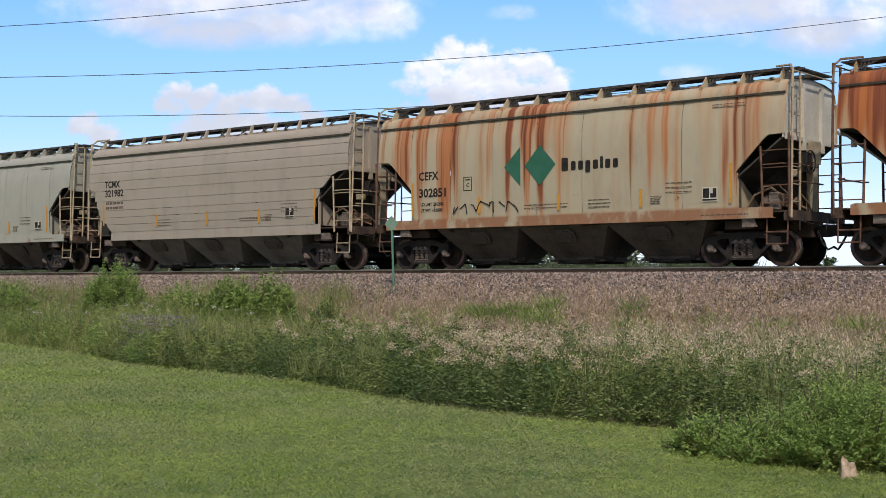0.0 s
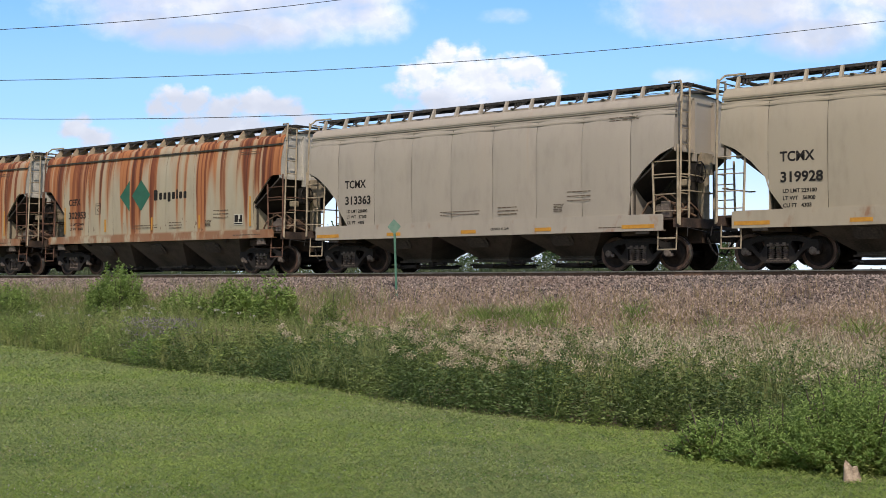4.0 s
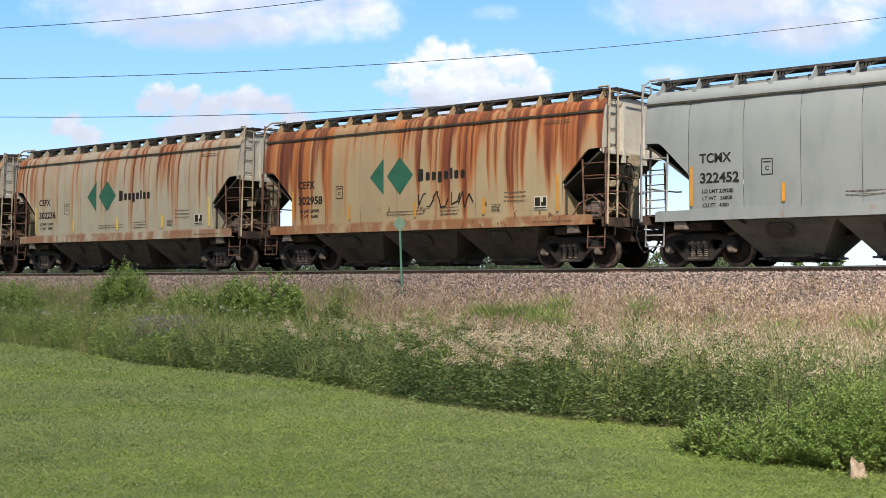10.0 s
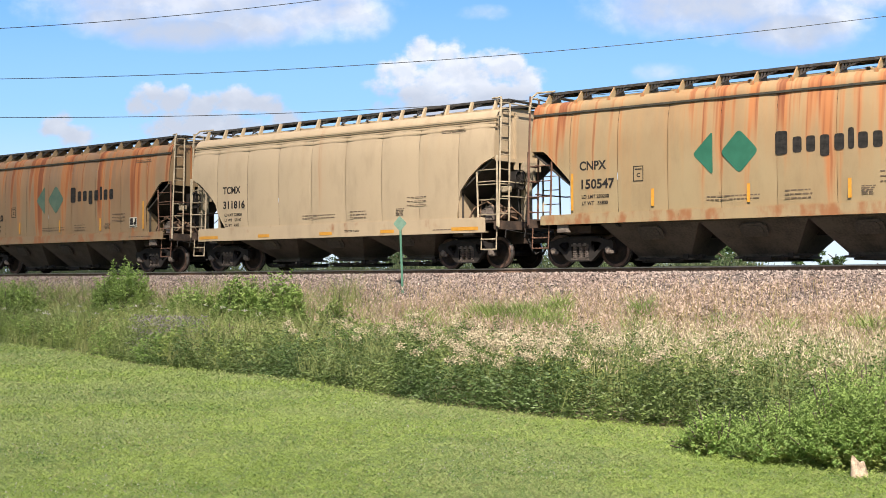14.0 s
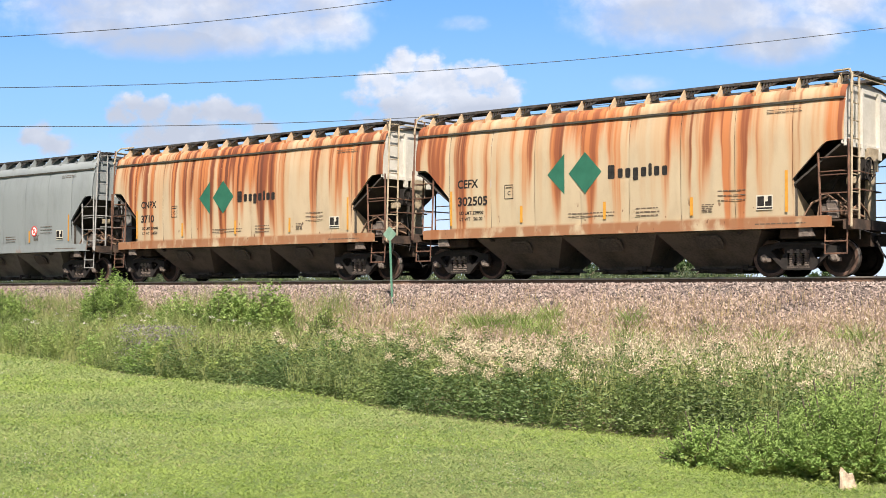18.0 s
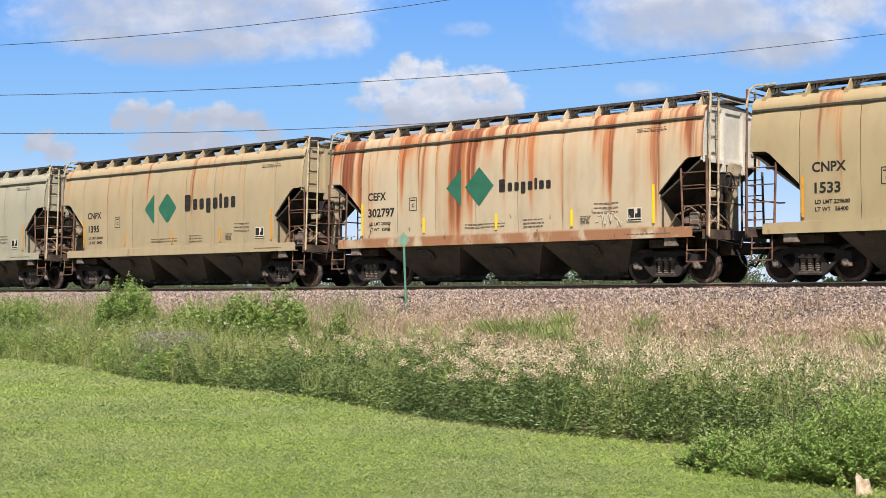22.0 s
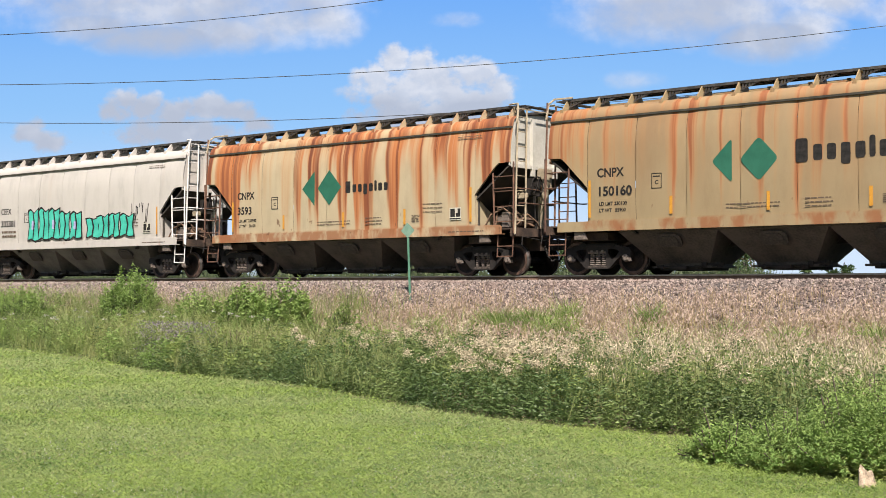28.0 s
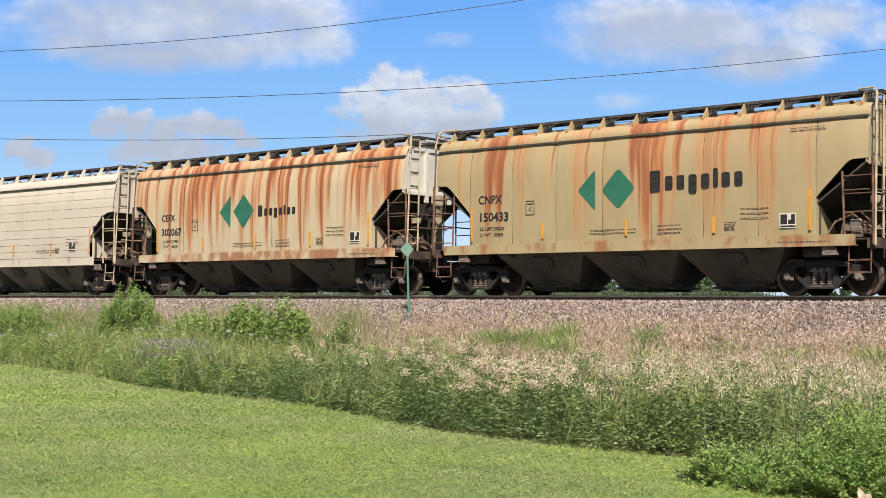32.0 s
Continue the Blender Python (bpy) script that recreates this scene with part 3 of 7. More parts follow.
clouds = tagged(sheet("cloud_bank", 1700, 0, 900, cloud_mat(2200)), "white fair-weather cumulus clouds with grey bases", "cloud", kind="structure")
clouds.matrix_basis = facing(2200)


def thin_cloud_mat():
    """A cloud that lets part of the sun through; it thins out towards its trailing edge, to the right."""
    k = Net("thin_cloud")
    co = k.coord()
    x, y, z = k.xyz(co)
    wisp = k.math("MULTIPLY", k.math("SUBTRACT", k.noise(co, 0.035, 5.0, 0.55), 0.5), 22.0)
    body = k.ramp(k.math("ADD", x, wisp), CLOUD_EDGE - 40.0, CLOUD_EDGE, 0.48, 0.0)
    rim = k.ramp(k.math("ABSOLUTE", y), 150.0, 185.0, 1.0, 0.0)
    tl, tr, mx = k.n("BsdfTranslucent"), k.n("BsdfTransparent"), k.n("MixShader")
    tl.inputs[0].default_value = (0.85, 0.86, 0.88, 1)
    k.put(mx.inputs[0], k.math("MULTIPLY", body, rim))
    k.t.links.new(tr.outputs[0], mx.inputs[1])
    k.t.links.new(tl.outputs[0], mx.inputs[2])
    k.t.links.new(mx.outputs[0], k.t.nodes["Material Output"].inputs["Surface"])
    return k.m


CLOUD_EDGE, WIND = 72.0, 4.28


def passing_cloud():
    """The thin cloud that drifts off the sun, high up behind the camera: a lumpy lens of two skins."""
    gx, gy = np.linspace(-200, 100, 31), np.linspace(-190, 190, 33)
    X, Y = np.meshgrid(gx, gy, indexing="ij")
    dome = np.sqrt(np.clip(1 - ((X + 50) / 151) ** 2, 0, 1) * np.clip(1 - (Y / 191) ** 2, 0, 1))
    lumps = 1 + 0.3 * np.sin(X * 0.11 + 2 * np.sin(Y * 0.05)) * np.sin(Y * 0.09)
    i, j = np.meshgrid(np.arange(30), np.arange(32), indexing="ij")
    a = (i * 33 + j).ravel()
    f = np.stack([a, a + 33, a + 34, a + 1], -1)
    skins = [np.stack([X, Y, h * dome * lumps], -1).reshape(-1, 3) for h in (24.0, -8.0)]
    me = raw("passing_cloud", np.concatenate(skins), np.concatenate([f, f[:, ::-1] + skins[0].shape[0]]), [thin_cloud_mat()], smooth=True)
    ob = tagged(new("passing_cloud", me), "thin white cloud drifting off the sun", "cloud", kind="structure")
    ob.matrix_basis = Matrix.Translation(Vector(EYE) + SUN_TO * 1200) @ Matrix.Rotation(radians(39.4), 4, "Z")
    return ob


sun_cloud = passing_cloud()

# ---- hopper cars ----
HALF = 6.555


def profile(z):
    """Half width of a car's side at height z."""
    return np.interp(z, (1.0, 1.42, 1.9, 2.3, 3.2, 3.5, 3.8, 4.0, 4.18, 4.22, 4.42, 4.54, 4.62, 4.66), (1.55, 1.565, 1.59, 1.60, 1.60, 1.592, 1.56, 1.52, 1.47, 1.49, 1.42, 1.26, 0.75, 0.0))


def cut_can(x):
    x = abs(x)
    return float(np.interp(x, (0, 5.27, 5.271, 5.35, 6.02, 6.14, 6.6), (1.42, 1.42, 2.33, 2.42, 3.10, 3.18, 3.2)))


def cut_rib(x):
    if x < 0:
        return float(np.interp(-x, (0, 5.3, 5.5, 5.8, 6.1, 6.35, 6.5, 6.7), (1.43, 1.43, 1.62, 1.72, 2.3, 2.75, 3.0, 3.1)))
    return float(np.interp(x, (0, 5.17, 5.18, 5.3, 5.55, 5.8, 6.15, 6.7), (1.43, 1.43, 2.1, 2.35, 2.68, 2.9, 3.06, 3.1)))


def cut_flow(x):
    return float(np.interp(abs(x), (0, 5.25, 5.251, 5.35, 5.6, 5.8, 6.1, 6.35, 6.7), (1.45, 1.45, 1.9, 2.25, 2.55, 2.72, 2.95, 3.12, 3.18)))


def side_piece(x0, x1, z0, z1, cut, shift=0.0, across=True, bulge=0.012, sx=1.0):
    """One sheet of a car's near side, with a rolled-in lower edge; across: bowed between its upright seams."""
    xs = sorted({round(x, 3) for x in [*np.linspace(x0, x1, max(3, int((x1 - x0) / 0.35) + 1)), *(c for c in (-6.14, -6.02, -5.35, -5.271, -5.27, 5.18, 5.27, 5.271, 5.35, 6.02, 6.14) if x0 < c < x1)]})
    n = 7
    bm, cols = bmesh.new(), []
    for x in xs:
        lo = max(z0, cut(x / sx))
        if lo >= z1 - 0.01:
            cols.append(None)
            continue
        col = []
        for i in range(n + 1):
            z = lo + (z1 - lo) * i / n
            u = (2 * (x - x0) / (x1 - x0) - 1) if across else (2 * (z - z0) / (z1 - z0) - 1)
            col.append(bm.verts.new((x, -(float(profile(z)) + shift + bulge * (1 - u ** 4)), z)))
        low = col[0].co
        cols.append([bm.verts.new((low.x, low.y + 0.07, low.z + 0.004)), *col])
    for a, b in zip(cols, cols[1:]):
        if a and b:
            for i in range(n + 1):
                bm.faces.new((a[i], b[i], b[i + 1], a[i + 1]))
    bm.normal_update()
    for ed in bm.edges:
        if len(ed.link_faces) == 2 and ed.calc_face_angle() > 0.6:
            ed.smooth = False
    me = finish(bm, "side_panel", [M["bay"]])
    me.polygons.foreach_set("use_smooth", [abs(p.normal.z) < 0.7 for p in me.polygons])
    return me


def roof_mesh(half):
    """The arched roof with its turned-down edges."""
    bm = bmesh.new()
    zs = (4.2, 4.22, 4.34, 4.42, 4.48, 4.54, 4.62, 4.655)
    ys = [-float(profile(z)) for z in zs]
    ring = [(y, z) for y, z in zip(ys, zs)] + [(-y, z) for y, z in zip(ys[::-1], zs[::-1])]
    cols = [[bm.verts.new((x, y, z)) for y, z in ring] for x in np.linspace(-half, half, 9)]
    for a, b in zip(cols, cols[1:]):
        for i in range(len(ring) - 1):
            bm.faces.new((a[i], b[i], b[i + 1], a[i + 1]))
    me = finish(bm, "roof", [M["bay"]])
    me.polygons.foreach_set("use_smooth", [p.center.z > 4.23 for p in me.polygons])
    return me


def far_side_mesh(e):
    bm = bmesh.new()
    slab(bm, [(-e, 4.2), (e, 4.2), (e, 3.18), (e - 0.45, 3.16), (e - 1.28, 2.35), (e - 1.28, 1.42), (1.28 - e, 1.42), (1.28 - e, 2.35), (0.45 - e, 3.16), (-e, 3.18)], 1.54, 1.57)
    return finish(bm, "far_side", [M["bay"]])


def end_wall_mesh(s, e):
    bm = bmesh.new()
    face = [(-1.595, 3.1), *[(-float(profile(z)) + 0.004, z) for z in (3.7, 4.18, 4.42, 4.54, 4.65)], *[(float(profile(z)) - 0.004, z) for z in (4.65, 4.54, 4.42, 4.18, 3.7)], (1.595, 3.1)]
    a = [bm.verts.new((s * (e - 0.04), y, z)) for y, z in face]
    b = [bm.verts.new((s * (e - 0.07), y, z)) for y, z in face]
    bm.faces.new(a)
    bm.faces.new(b[::-1])
    for i in range(len(face)):
        j = (i + 1) % len(face)
        bm.faces.new((a[i], a[j], b[j], b[i]))
    return finish(bm, "end_wall", [M["bay"]])


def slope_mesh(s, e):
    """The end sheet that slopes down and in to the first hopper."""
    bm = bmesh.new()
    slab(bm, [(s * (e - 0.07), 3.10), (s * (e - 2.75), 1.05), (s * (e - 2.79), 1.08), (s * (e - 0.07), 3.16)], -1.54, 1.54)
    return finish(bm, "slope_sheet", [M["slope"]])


def lining_mesh(e):
    """The inner frame behind the side sheets, seen as a dark line in the seams."""
    bm = bmesh.new()
    for x in np.linspace(-5.27, 5.27, 8) * (e / HALF):
        box(bm, x - 0.04, x + 0.04, -1.47, -1.40, 1.42, 4.1)
    return finish(bm, "side_frame_posts", [M["slope"]])


def centre_sill_mesh(e):
    bm = bmesh.new()
    box(bm, -e + 2.0, e - 2.0, -0.26, 0.26, 0.74, 1.16)
    return finish(bm, "centre_sill", [M["under"]])


def end_post(bm, s, e, y):
    """A stiffening post on an end wall."""
    box(bm, *sorted((s * (e - 0.04), s * (e + 0.06))), y - 0.06, y + 0.06, 2.85, 4.5)


def end_beam(bm, s, e):
    box(bm, *sorted((s * (e - 0.05), s * (e + 0.03))), -1.5, 1.5, 3.06, 3.16)


def web_plate(bm, s, e):
    """Upright cross plate below the sloping sheet."""
    x = s * (e - 1.29)
    pts = [(-1.56, 2.33), (-1.56, 1.40), (-0.25, 1.40), (-0.45, 1.62), (-0.72, 1.78), (-1.0, 1.92), (-1.3, 2.12)]
    a = [bm.verts.new((x - 0.012, y, z)) for y, z in pts]
    b = [bm.verts.new((x + 0.012, y, z)) for y, z in pts]
    bm.faces.new(a)
    bm.faces.new(b[::-1])
    for i in range(len(pts)):
        j = (i + 1) % len(pts)
        bm.faces.new((a[i], a[j], b[j], b[i]))


def centre_web(bm, s, e):
    """The upright plate along the car's middle, between platform and sloping sheet."""
    slab(bm, [(s * (e - 2.35), 1.335), (s * (e - 0.10), 1.335), (s * (e - 0.10), 3.04)], -0.02, 0.02)


def centre_post(bm, s, e):
    """The post under the end wall, at the brake end."""
    box(bm, *sorted((s * (e - 0.10), s * (e + 0.07))), -0.16, 0.16, 1.335, 3.10)
    box(bm, *sorted((s * (e - 0.02), s * (e + 0.09))), -0.30, 0.30, 2.55, 3.10)


def bolster_post(bm, s, e):
    """A dark upright over the bolster at the leading end."""
    box(bm, *sorted((s * (e - 1.02), s * (e - 0.84))), -0.30, 0.30, 1.335, 2.50)


def sill_mesh(half, z0, z1, y):
    bm = bmesh.new()
    sy = 1 if y > 0 else -1
    slab(bm, [(-half + 0.32, z0), (half - 0.32, z0), (half - 0.32, z1 - 0.03), (half - 0.42, z1), (-half + 0.42, z1), (-half + 0.32, z1 - 0.03)], y, y - sy * 0.03)
    slab(bm, [(-half + 0.32, z0), (half - 0.32, z0), (half - 0.32, z0 + 0.02), (-half + 0.32, z0 + 0.02)], y - sy * 0.03, y - sy * 0.16)
    slab(bm, [(-half + 0.42, z1 - 0.02), (half - 0.42, z1 - 0.02), (half - 0.42, z1), (-half + 0.42, z1)], y - sy * 0.03, y - sy * 0.12)
    return finish(bm, "side_sill", [M["bay"]])


def bay_mesh(w, bottom=0.17, top=1.22, yb=0.62, low=0.80):
    """A discharge hopper that narrows downwards, with a rim, a stiffener and an inspection cover."""
    bm = bmesh.new()
    rings = [(w, 1.46, top), (w, 1.44, top - 0.10), (low, yb + 0.02, bottom + 0.12), (low, yb, bottom + 0.06), (low + 0.08, yb + 0.08, bottom + 0.05), (low + 0.08, yb + 0.08, bottom)]
    vs = [[bm.verts.new((sx * x, sy * y, z)) for sx, sy in ((-1, -1), (1, -1), (1, 1), (-1, 1))] for x, y, z in rings]
    for p, q in zip(vs, vs[1:]):
        for i in range(4):
            j = (i + 1) % 4
            bm.faces.new((p[i], p[j], q[j], q[i]))
    bm.faces.new(vs[-1])
    return finish(bm, "hopper_bay", [M["bay"]])


def cover_mesh():
    """A raised round-cornered cover on the front slope of a hopper."""
    bm = bmesh.new()
    pts = [(-0.30, 0.0), (0.30, 0.0), (0.36, 0.10), (0.36, 0.32), (0.24, 0.42), (-0.24, 0.42), (-0.36, 0.32), (-0.36, 0.10)]
    slab(bm, pts, 0.0, -0.035)
    slab(bm, [(x * 0.7, 0.06 + z * 0.7) for x, z in pts], -0.035, -0.05)
    return finish(bm, "cover", [M["bay"]])


def gate_mesh():
    bm = bmesh.new()
    box(bm, -0.62, 0.62, -0.74, 0.74, 0.11, 0.17)
    for y in (-0.80, 0.80):
        bar(bm, (-0.66, y, 0.20), (0.66, y, 0.20), 0.03)
        for x in (-0.5, 0.5):
            lathe(bm, [(0.05, -0.04), (0.05, 0.04)], 8, centre=(x, y, 0.20))
    box(bm, -0.25, 0.25, -0.92, -0.74, 0.13, 0.22)
    return finish(bm, "outlet_gate", [M["under"]])


def gate_rod_mesh():
    """The short shaft that opens an outlet gate, with its capstan."""
    bm = bmesh.new()
    bar(bm, (0.60, -0.62, 0.24), (1.20, -0.62, 0.26), 0.045, 6)
    bar(bm, (1.02, -0.62, 0.25), (1.14, -0.62, 0.255), 0.075, 8)
    box(bm, 0.60, 0.74, -0.72, -0.52, 0.17, 0.31)
    return finish(bm, "gate_rod", [M["under"]])


def belly_mesh(e):
    """The rounded belly of a long car that runs on between its hoppers."""
    bm = bmesh.new()
    ring = [(-1.50, 1.20), (-1.42, 1.00), (-1.15, 0.80), (-0.70, 0.70), (0.70, 0.70), (1.15, 0.80), (1.42, 1.00), (1.50, 1.20)]
    ends = [[bm.verts.new((x, y, z)) for y, z in ring] for x in (-e + 2.3, e - 2.3)]
    for k in range(len(ring)):
        j = (k + 1) % len(ring)
        bm.faces.new((ends[0][k], ends[0][j], ends[1][j], ends[1][k]))
    bm.faces.new(ends[0][::-1])
    bm.faces.new(ends[1])
    return finish(bm, "belly_sheet", [M["bay"]])


def board_mesh(half):
    """Roof walkway: two gratings on frames with a deep edge, and the trough of hatch covers between them."""
    bm = bmesh.new()
    for y0, y1 in ((-1.05, -0.48), (0.48, 1.05)):
        box(bm, -half + 0.15, half - 0.15, y0, y1, 4.835, 4.860)
        for y in (y0, y1):
            box(bm, -half + 0.1, half - 0.1, y - 0.012, y + 0.012, 4.805, 4.875)
    for i in range(int(half * 2 / 0.24)):
        x = -half + 0.25 + i * 0.24
        box(bm, x - 0.012, x + 0.012, -1.04, -0.49, 4.815, 4.835)
    for s in (-1, 1):
        box(bm, *sorted((s * (half - 0.1), s * (half + 0.12))), -1.05, 1.05, 4.830, 4.860)
    # pierced stays beside the brackets
    for k in range(13):
        x = -half + 0.28 + (2 * half - 0.56) * k / 12
        for q in range(5):
            a = x + 0.05 + 0.09 * q
            slab(bm, [(a, 4.64 + 0.030 * q), (a + 0.055, 4.66 + 0.030 * q), (a + 0.10, 4.83), (a + 0.045, 4.83)], -1.045, -1.03)
        slab(bm, [(x + 0.03, 4.62), (x + 0.55, 4.80), (x + 0.55, 4.83), (x + 0.03, 4.65)], -1.048, -1.028)
    return finish(bm, "running_board", [M["board"]])


def hatch_mesh():
    bm = bmesh.new()
    box(bm, -1.36, 1.36, -0.34, 0.34, 4.64, 4.74)
    bmesh.ops.bevel(bm, geom=bm.edges[:], offset=0.03, segments=2, affect="EDGES")
    for x in (-1.0, 0.0, 1.0):
        box(bm, x - 0.05, x + 0.05, -0.40, 0.40, 4.73, 4.77)
    return finish(bm, "hatch_cover", [M["bay"]])


def bracket_mesh(kind):
    bm = bmesh.new()
    if kind == "tri":
        a = [(-0.015, y, z) for y, z in ((-1.36, 4.50), (-0.50, 4.62), (-0.62, 4.83), (-1.08, 4.835), (-1.20, 4.70))]
    else:
        a = [(-0.035, y, z) for y, z in ((-1.30, 4.50), (-1.14, 4.54), (-1.05, 4.86), (-1.13, 4.86))]
    t = -2 * a[0][0]
    p = [bm.verts.new(v) for v in a]
    q = [bm.verts.new((v[0] + t, v[1], v[2])) for v in a]
    bm.faces.new(p)
    bm.faces.new(q[::-1])
    for i in range(len(p)):
        j = (i + 1) % len(p)
        bm.faces.new((p[j], p[i], q[i], q[j]))
    if kind == "tri":
        box(bm, -0.05, 0.05, -1.37, -1.30, 4.46, 4.56)
    return finish(bm, "bracket", [M["bay"]])


def ladder_mesh(a0, a1, b0, b1, zs, r=0.02):
    """Two flat stiles, given by the (x, y, z) of their ends, and round rungs at the heights zs."""
    bm = bmesh.new()
    A0, A1, B0, B1 = map(Vector, (a0, a1, b0, b1))
    for p, q in ((A0, A1), (B0, B1)):
        bar(bm, p, q, 0.034, 4)
    for z in zs:
        fa = (z - A0.z) / (A1.z - A0.z)
        fb = (z - B0.z) / (B1.z - B0.z)
        fb = min(max(fb, 0), 1)
        bar(bm, A0.lerp(A1, fa), B0.lerp(B1, fb), r * 0.8, 5)
    return finish(bm, "ladder", [M["bay"]])


def step_mesh():
    """A hanging stirrup step of bent bar."""
    bm = bmesh.new()
    for x in (-0.27, 0.27):
        bar(bm, (x, -1.50, 1.15), (x, -1.54, 0.52), 0.020, 5)
    for z in (0.53, 0.82):
        bar(bm, (-0.27, -1.54, z), (0.27, -1.54, z), 0.022, 5)
    return finish(bm, "stirrup_step", [M["bay"]])


def coupler_mesh(s, e):
    bm = bmesh.new()
    box(bm, *sorted((s * (e - 0.5), s * (e + 0.28))), -0.11, 0.11, 0.78, 0.98)
    box(bm, *sorted((s * (e + 0.24), s * (e + 0.46))), -0.20, 0.17, 0.72, 1.03)
    box(bm, *sorted((s * (e + 0.44), s * (e + 0.64))), -0.21, -0.08, 0.73, 1.02)
    bmesh.ops.bevel(bm, geom=bm.edges[:], offset=0.025, segments=1, affect="EDGES")
    bar(bm, (s * (e + 0.34), 0, 0.95), (s * (e + 0.30), -1.45, 1.08), 0.016, 5)
    bar(bm, (s * (e + 0.30), -1.45, 1.08), (s * (e + 0.32), -1.50, 0.85), 0.016, 5)
    return finish(bm, "coupler", [M["truck"]])


def hose_mesh(s, e):
    bm = bmesh.new()
    pts = [(s * (e + 0.25), -0.30, 0.85), (s * (e + 0.40), -0.34, 0.55), (s * (e + 0.52), -0.32, 0.40), (s * (e + 0.66), -0.26, 0.47)]
    tube(bm, pts, 0.03)
    return finish(bm, "air_hose", [M["under"]])


def platform_mesh(s, e):
    """End sill, step platform and the stub of the centre sill."""
    bm = bmesh.new()
    box(bm, *sorted((s * (e - 0.08), s * (e + 0.20))), -1.52, 1.52, 1.10, 1.34)
    box(bm, *sorted((s * (e - 1.30), s * (e + 0.10))), -1.50, 1.50, 1.30, 1.335)
    box(bm, *sorted((s * (e - 2.7), s * (e + 0.12))), -0.33, 0.33, 0.72, 1.30)
    box(bm, *sorted((s * (e - 1.75), s * (e - 0.95))), -1.30, 1.30, 0.92, 1.12)
    return finish(bm, "end_platform", [M["rusty"]])


def jack_pad_mesh(s, e):
    bm = bmesh.new()
    x = s * (e - 1.0) - 0.16
    slab(bm, [(x, 0.95), (x + 0.40, 0.95), (x + 0.32, 1.15), (x, 1.15)], -1.56, -1.50)
    slab(bm, [(x + 0.12, 1.01), (x + 0.22, 1.01), (x + 0.22, 1.09), (x + 0.12, 1.09)], -1.565, -1.55)
    return finish(bm, "jacking_pad", [M["worn"]])


def brake_meshes(e):
    """Reservoir, control valve with pipes, brake wheel with its housing: at the trailing end."""
    res = bmesh.new()
    lathe(res, [(0.05, -0.62), (0.17, -0.55), (0.19, -0.5), (0.19, 0.25), (0.17, 0.30), (0.05, 0.36)], 12, centre=(e - 0.55, -0.35, 1.62))
    for y in (-0.6, 0.0):
        box(res, e - 0.62, e - 0.48, y - 0.03, y + 0.03, 1.33, 1.50)
    valve = bmesh.new()
    box(valve, e - 0.62, e - 0.36, -1.22, -0.98, 1.45, 1.80)
    box(valve, e - 0.56, e - 0.30, -1.30, -1.12, 1.36, 1.62)
    lathe(valve, [(0.11, -0.08), (0.13, 0.0), (0.11, 0.08)], 10, centre=(e - 0.70, -1.10, 1.62))
    bmesh.ops.bevel(valve, geom=valve.edges[:], offset=0.02, segments=1, affect="EDGES")
    pts = [(e - 0.5, -1.1, 1.5), (e - 0.1, -1.15, 1.46), (e + 0.08, -0.9, 1.75), (e + 0.10, -0.5, 1.55), (e + 0.1, -0.2, 1.2)]
    pipe = bmesh.new()
    tube(pipe, pts, 0.025, 5)
    pts = [(e - 0.85, -1.2, 1.36), (e - 0.75, -1.2, 1.95), (e - 0.45, -1.0, 2.0), (e - 0.2, -0.8, 1.7)]
    lever = bmesh.new()
    tube(lever, pts, 0.022, 5)
    wheel = bmesh.new()
    n = 14
    c = Vector((e + 0.22, -0.62, 2.55))
    ring = [c + Vector((0, 0.28 * math.cos(math.tau * i / n), 0.28 * math.sin(math.tau * i / n))) for i in range(n)]
    for i in range(n):
        bar(wheel, ring[i], ring[(i + 1) % n], 0.018, 5)
        if i % 3 == 0:
            bar(wheel, c, ring[i], 0.012, 4)
    box(wheel, e - 0.02, e + 0.18, -0.80, -0.42, 2.30, 2.78)
    bar(wheel, (e + 0.08, -0.6, 2.3), (e + 0.08, -0.45, 1.15), 0.02, 5)
    return (finish(res, "air_reservoir", [M["rusty"]], smooth=False), finish(valve, "brake_valve", [M["worn"]]), finish(wheel, "brake_wheel", [M["truck"]]), finish(pipe, "air_pipe", [M["rusty"]]), finish(lever, "brake_lever", [M["rusty"]]))


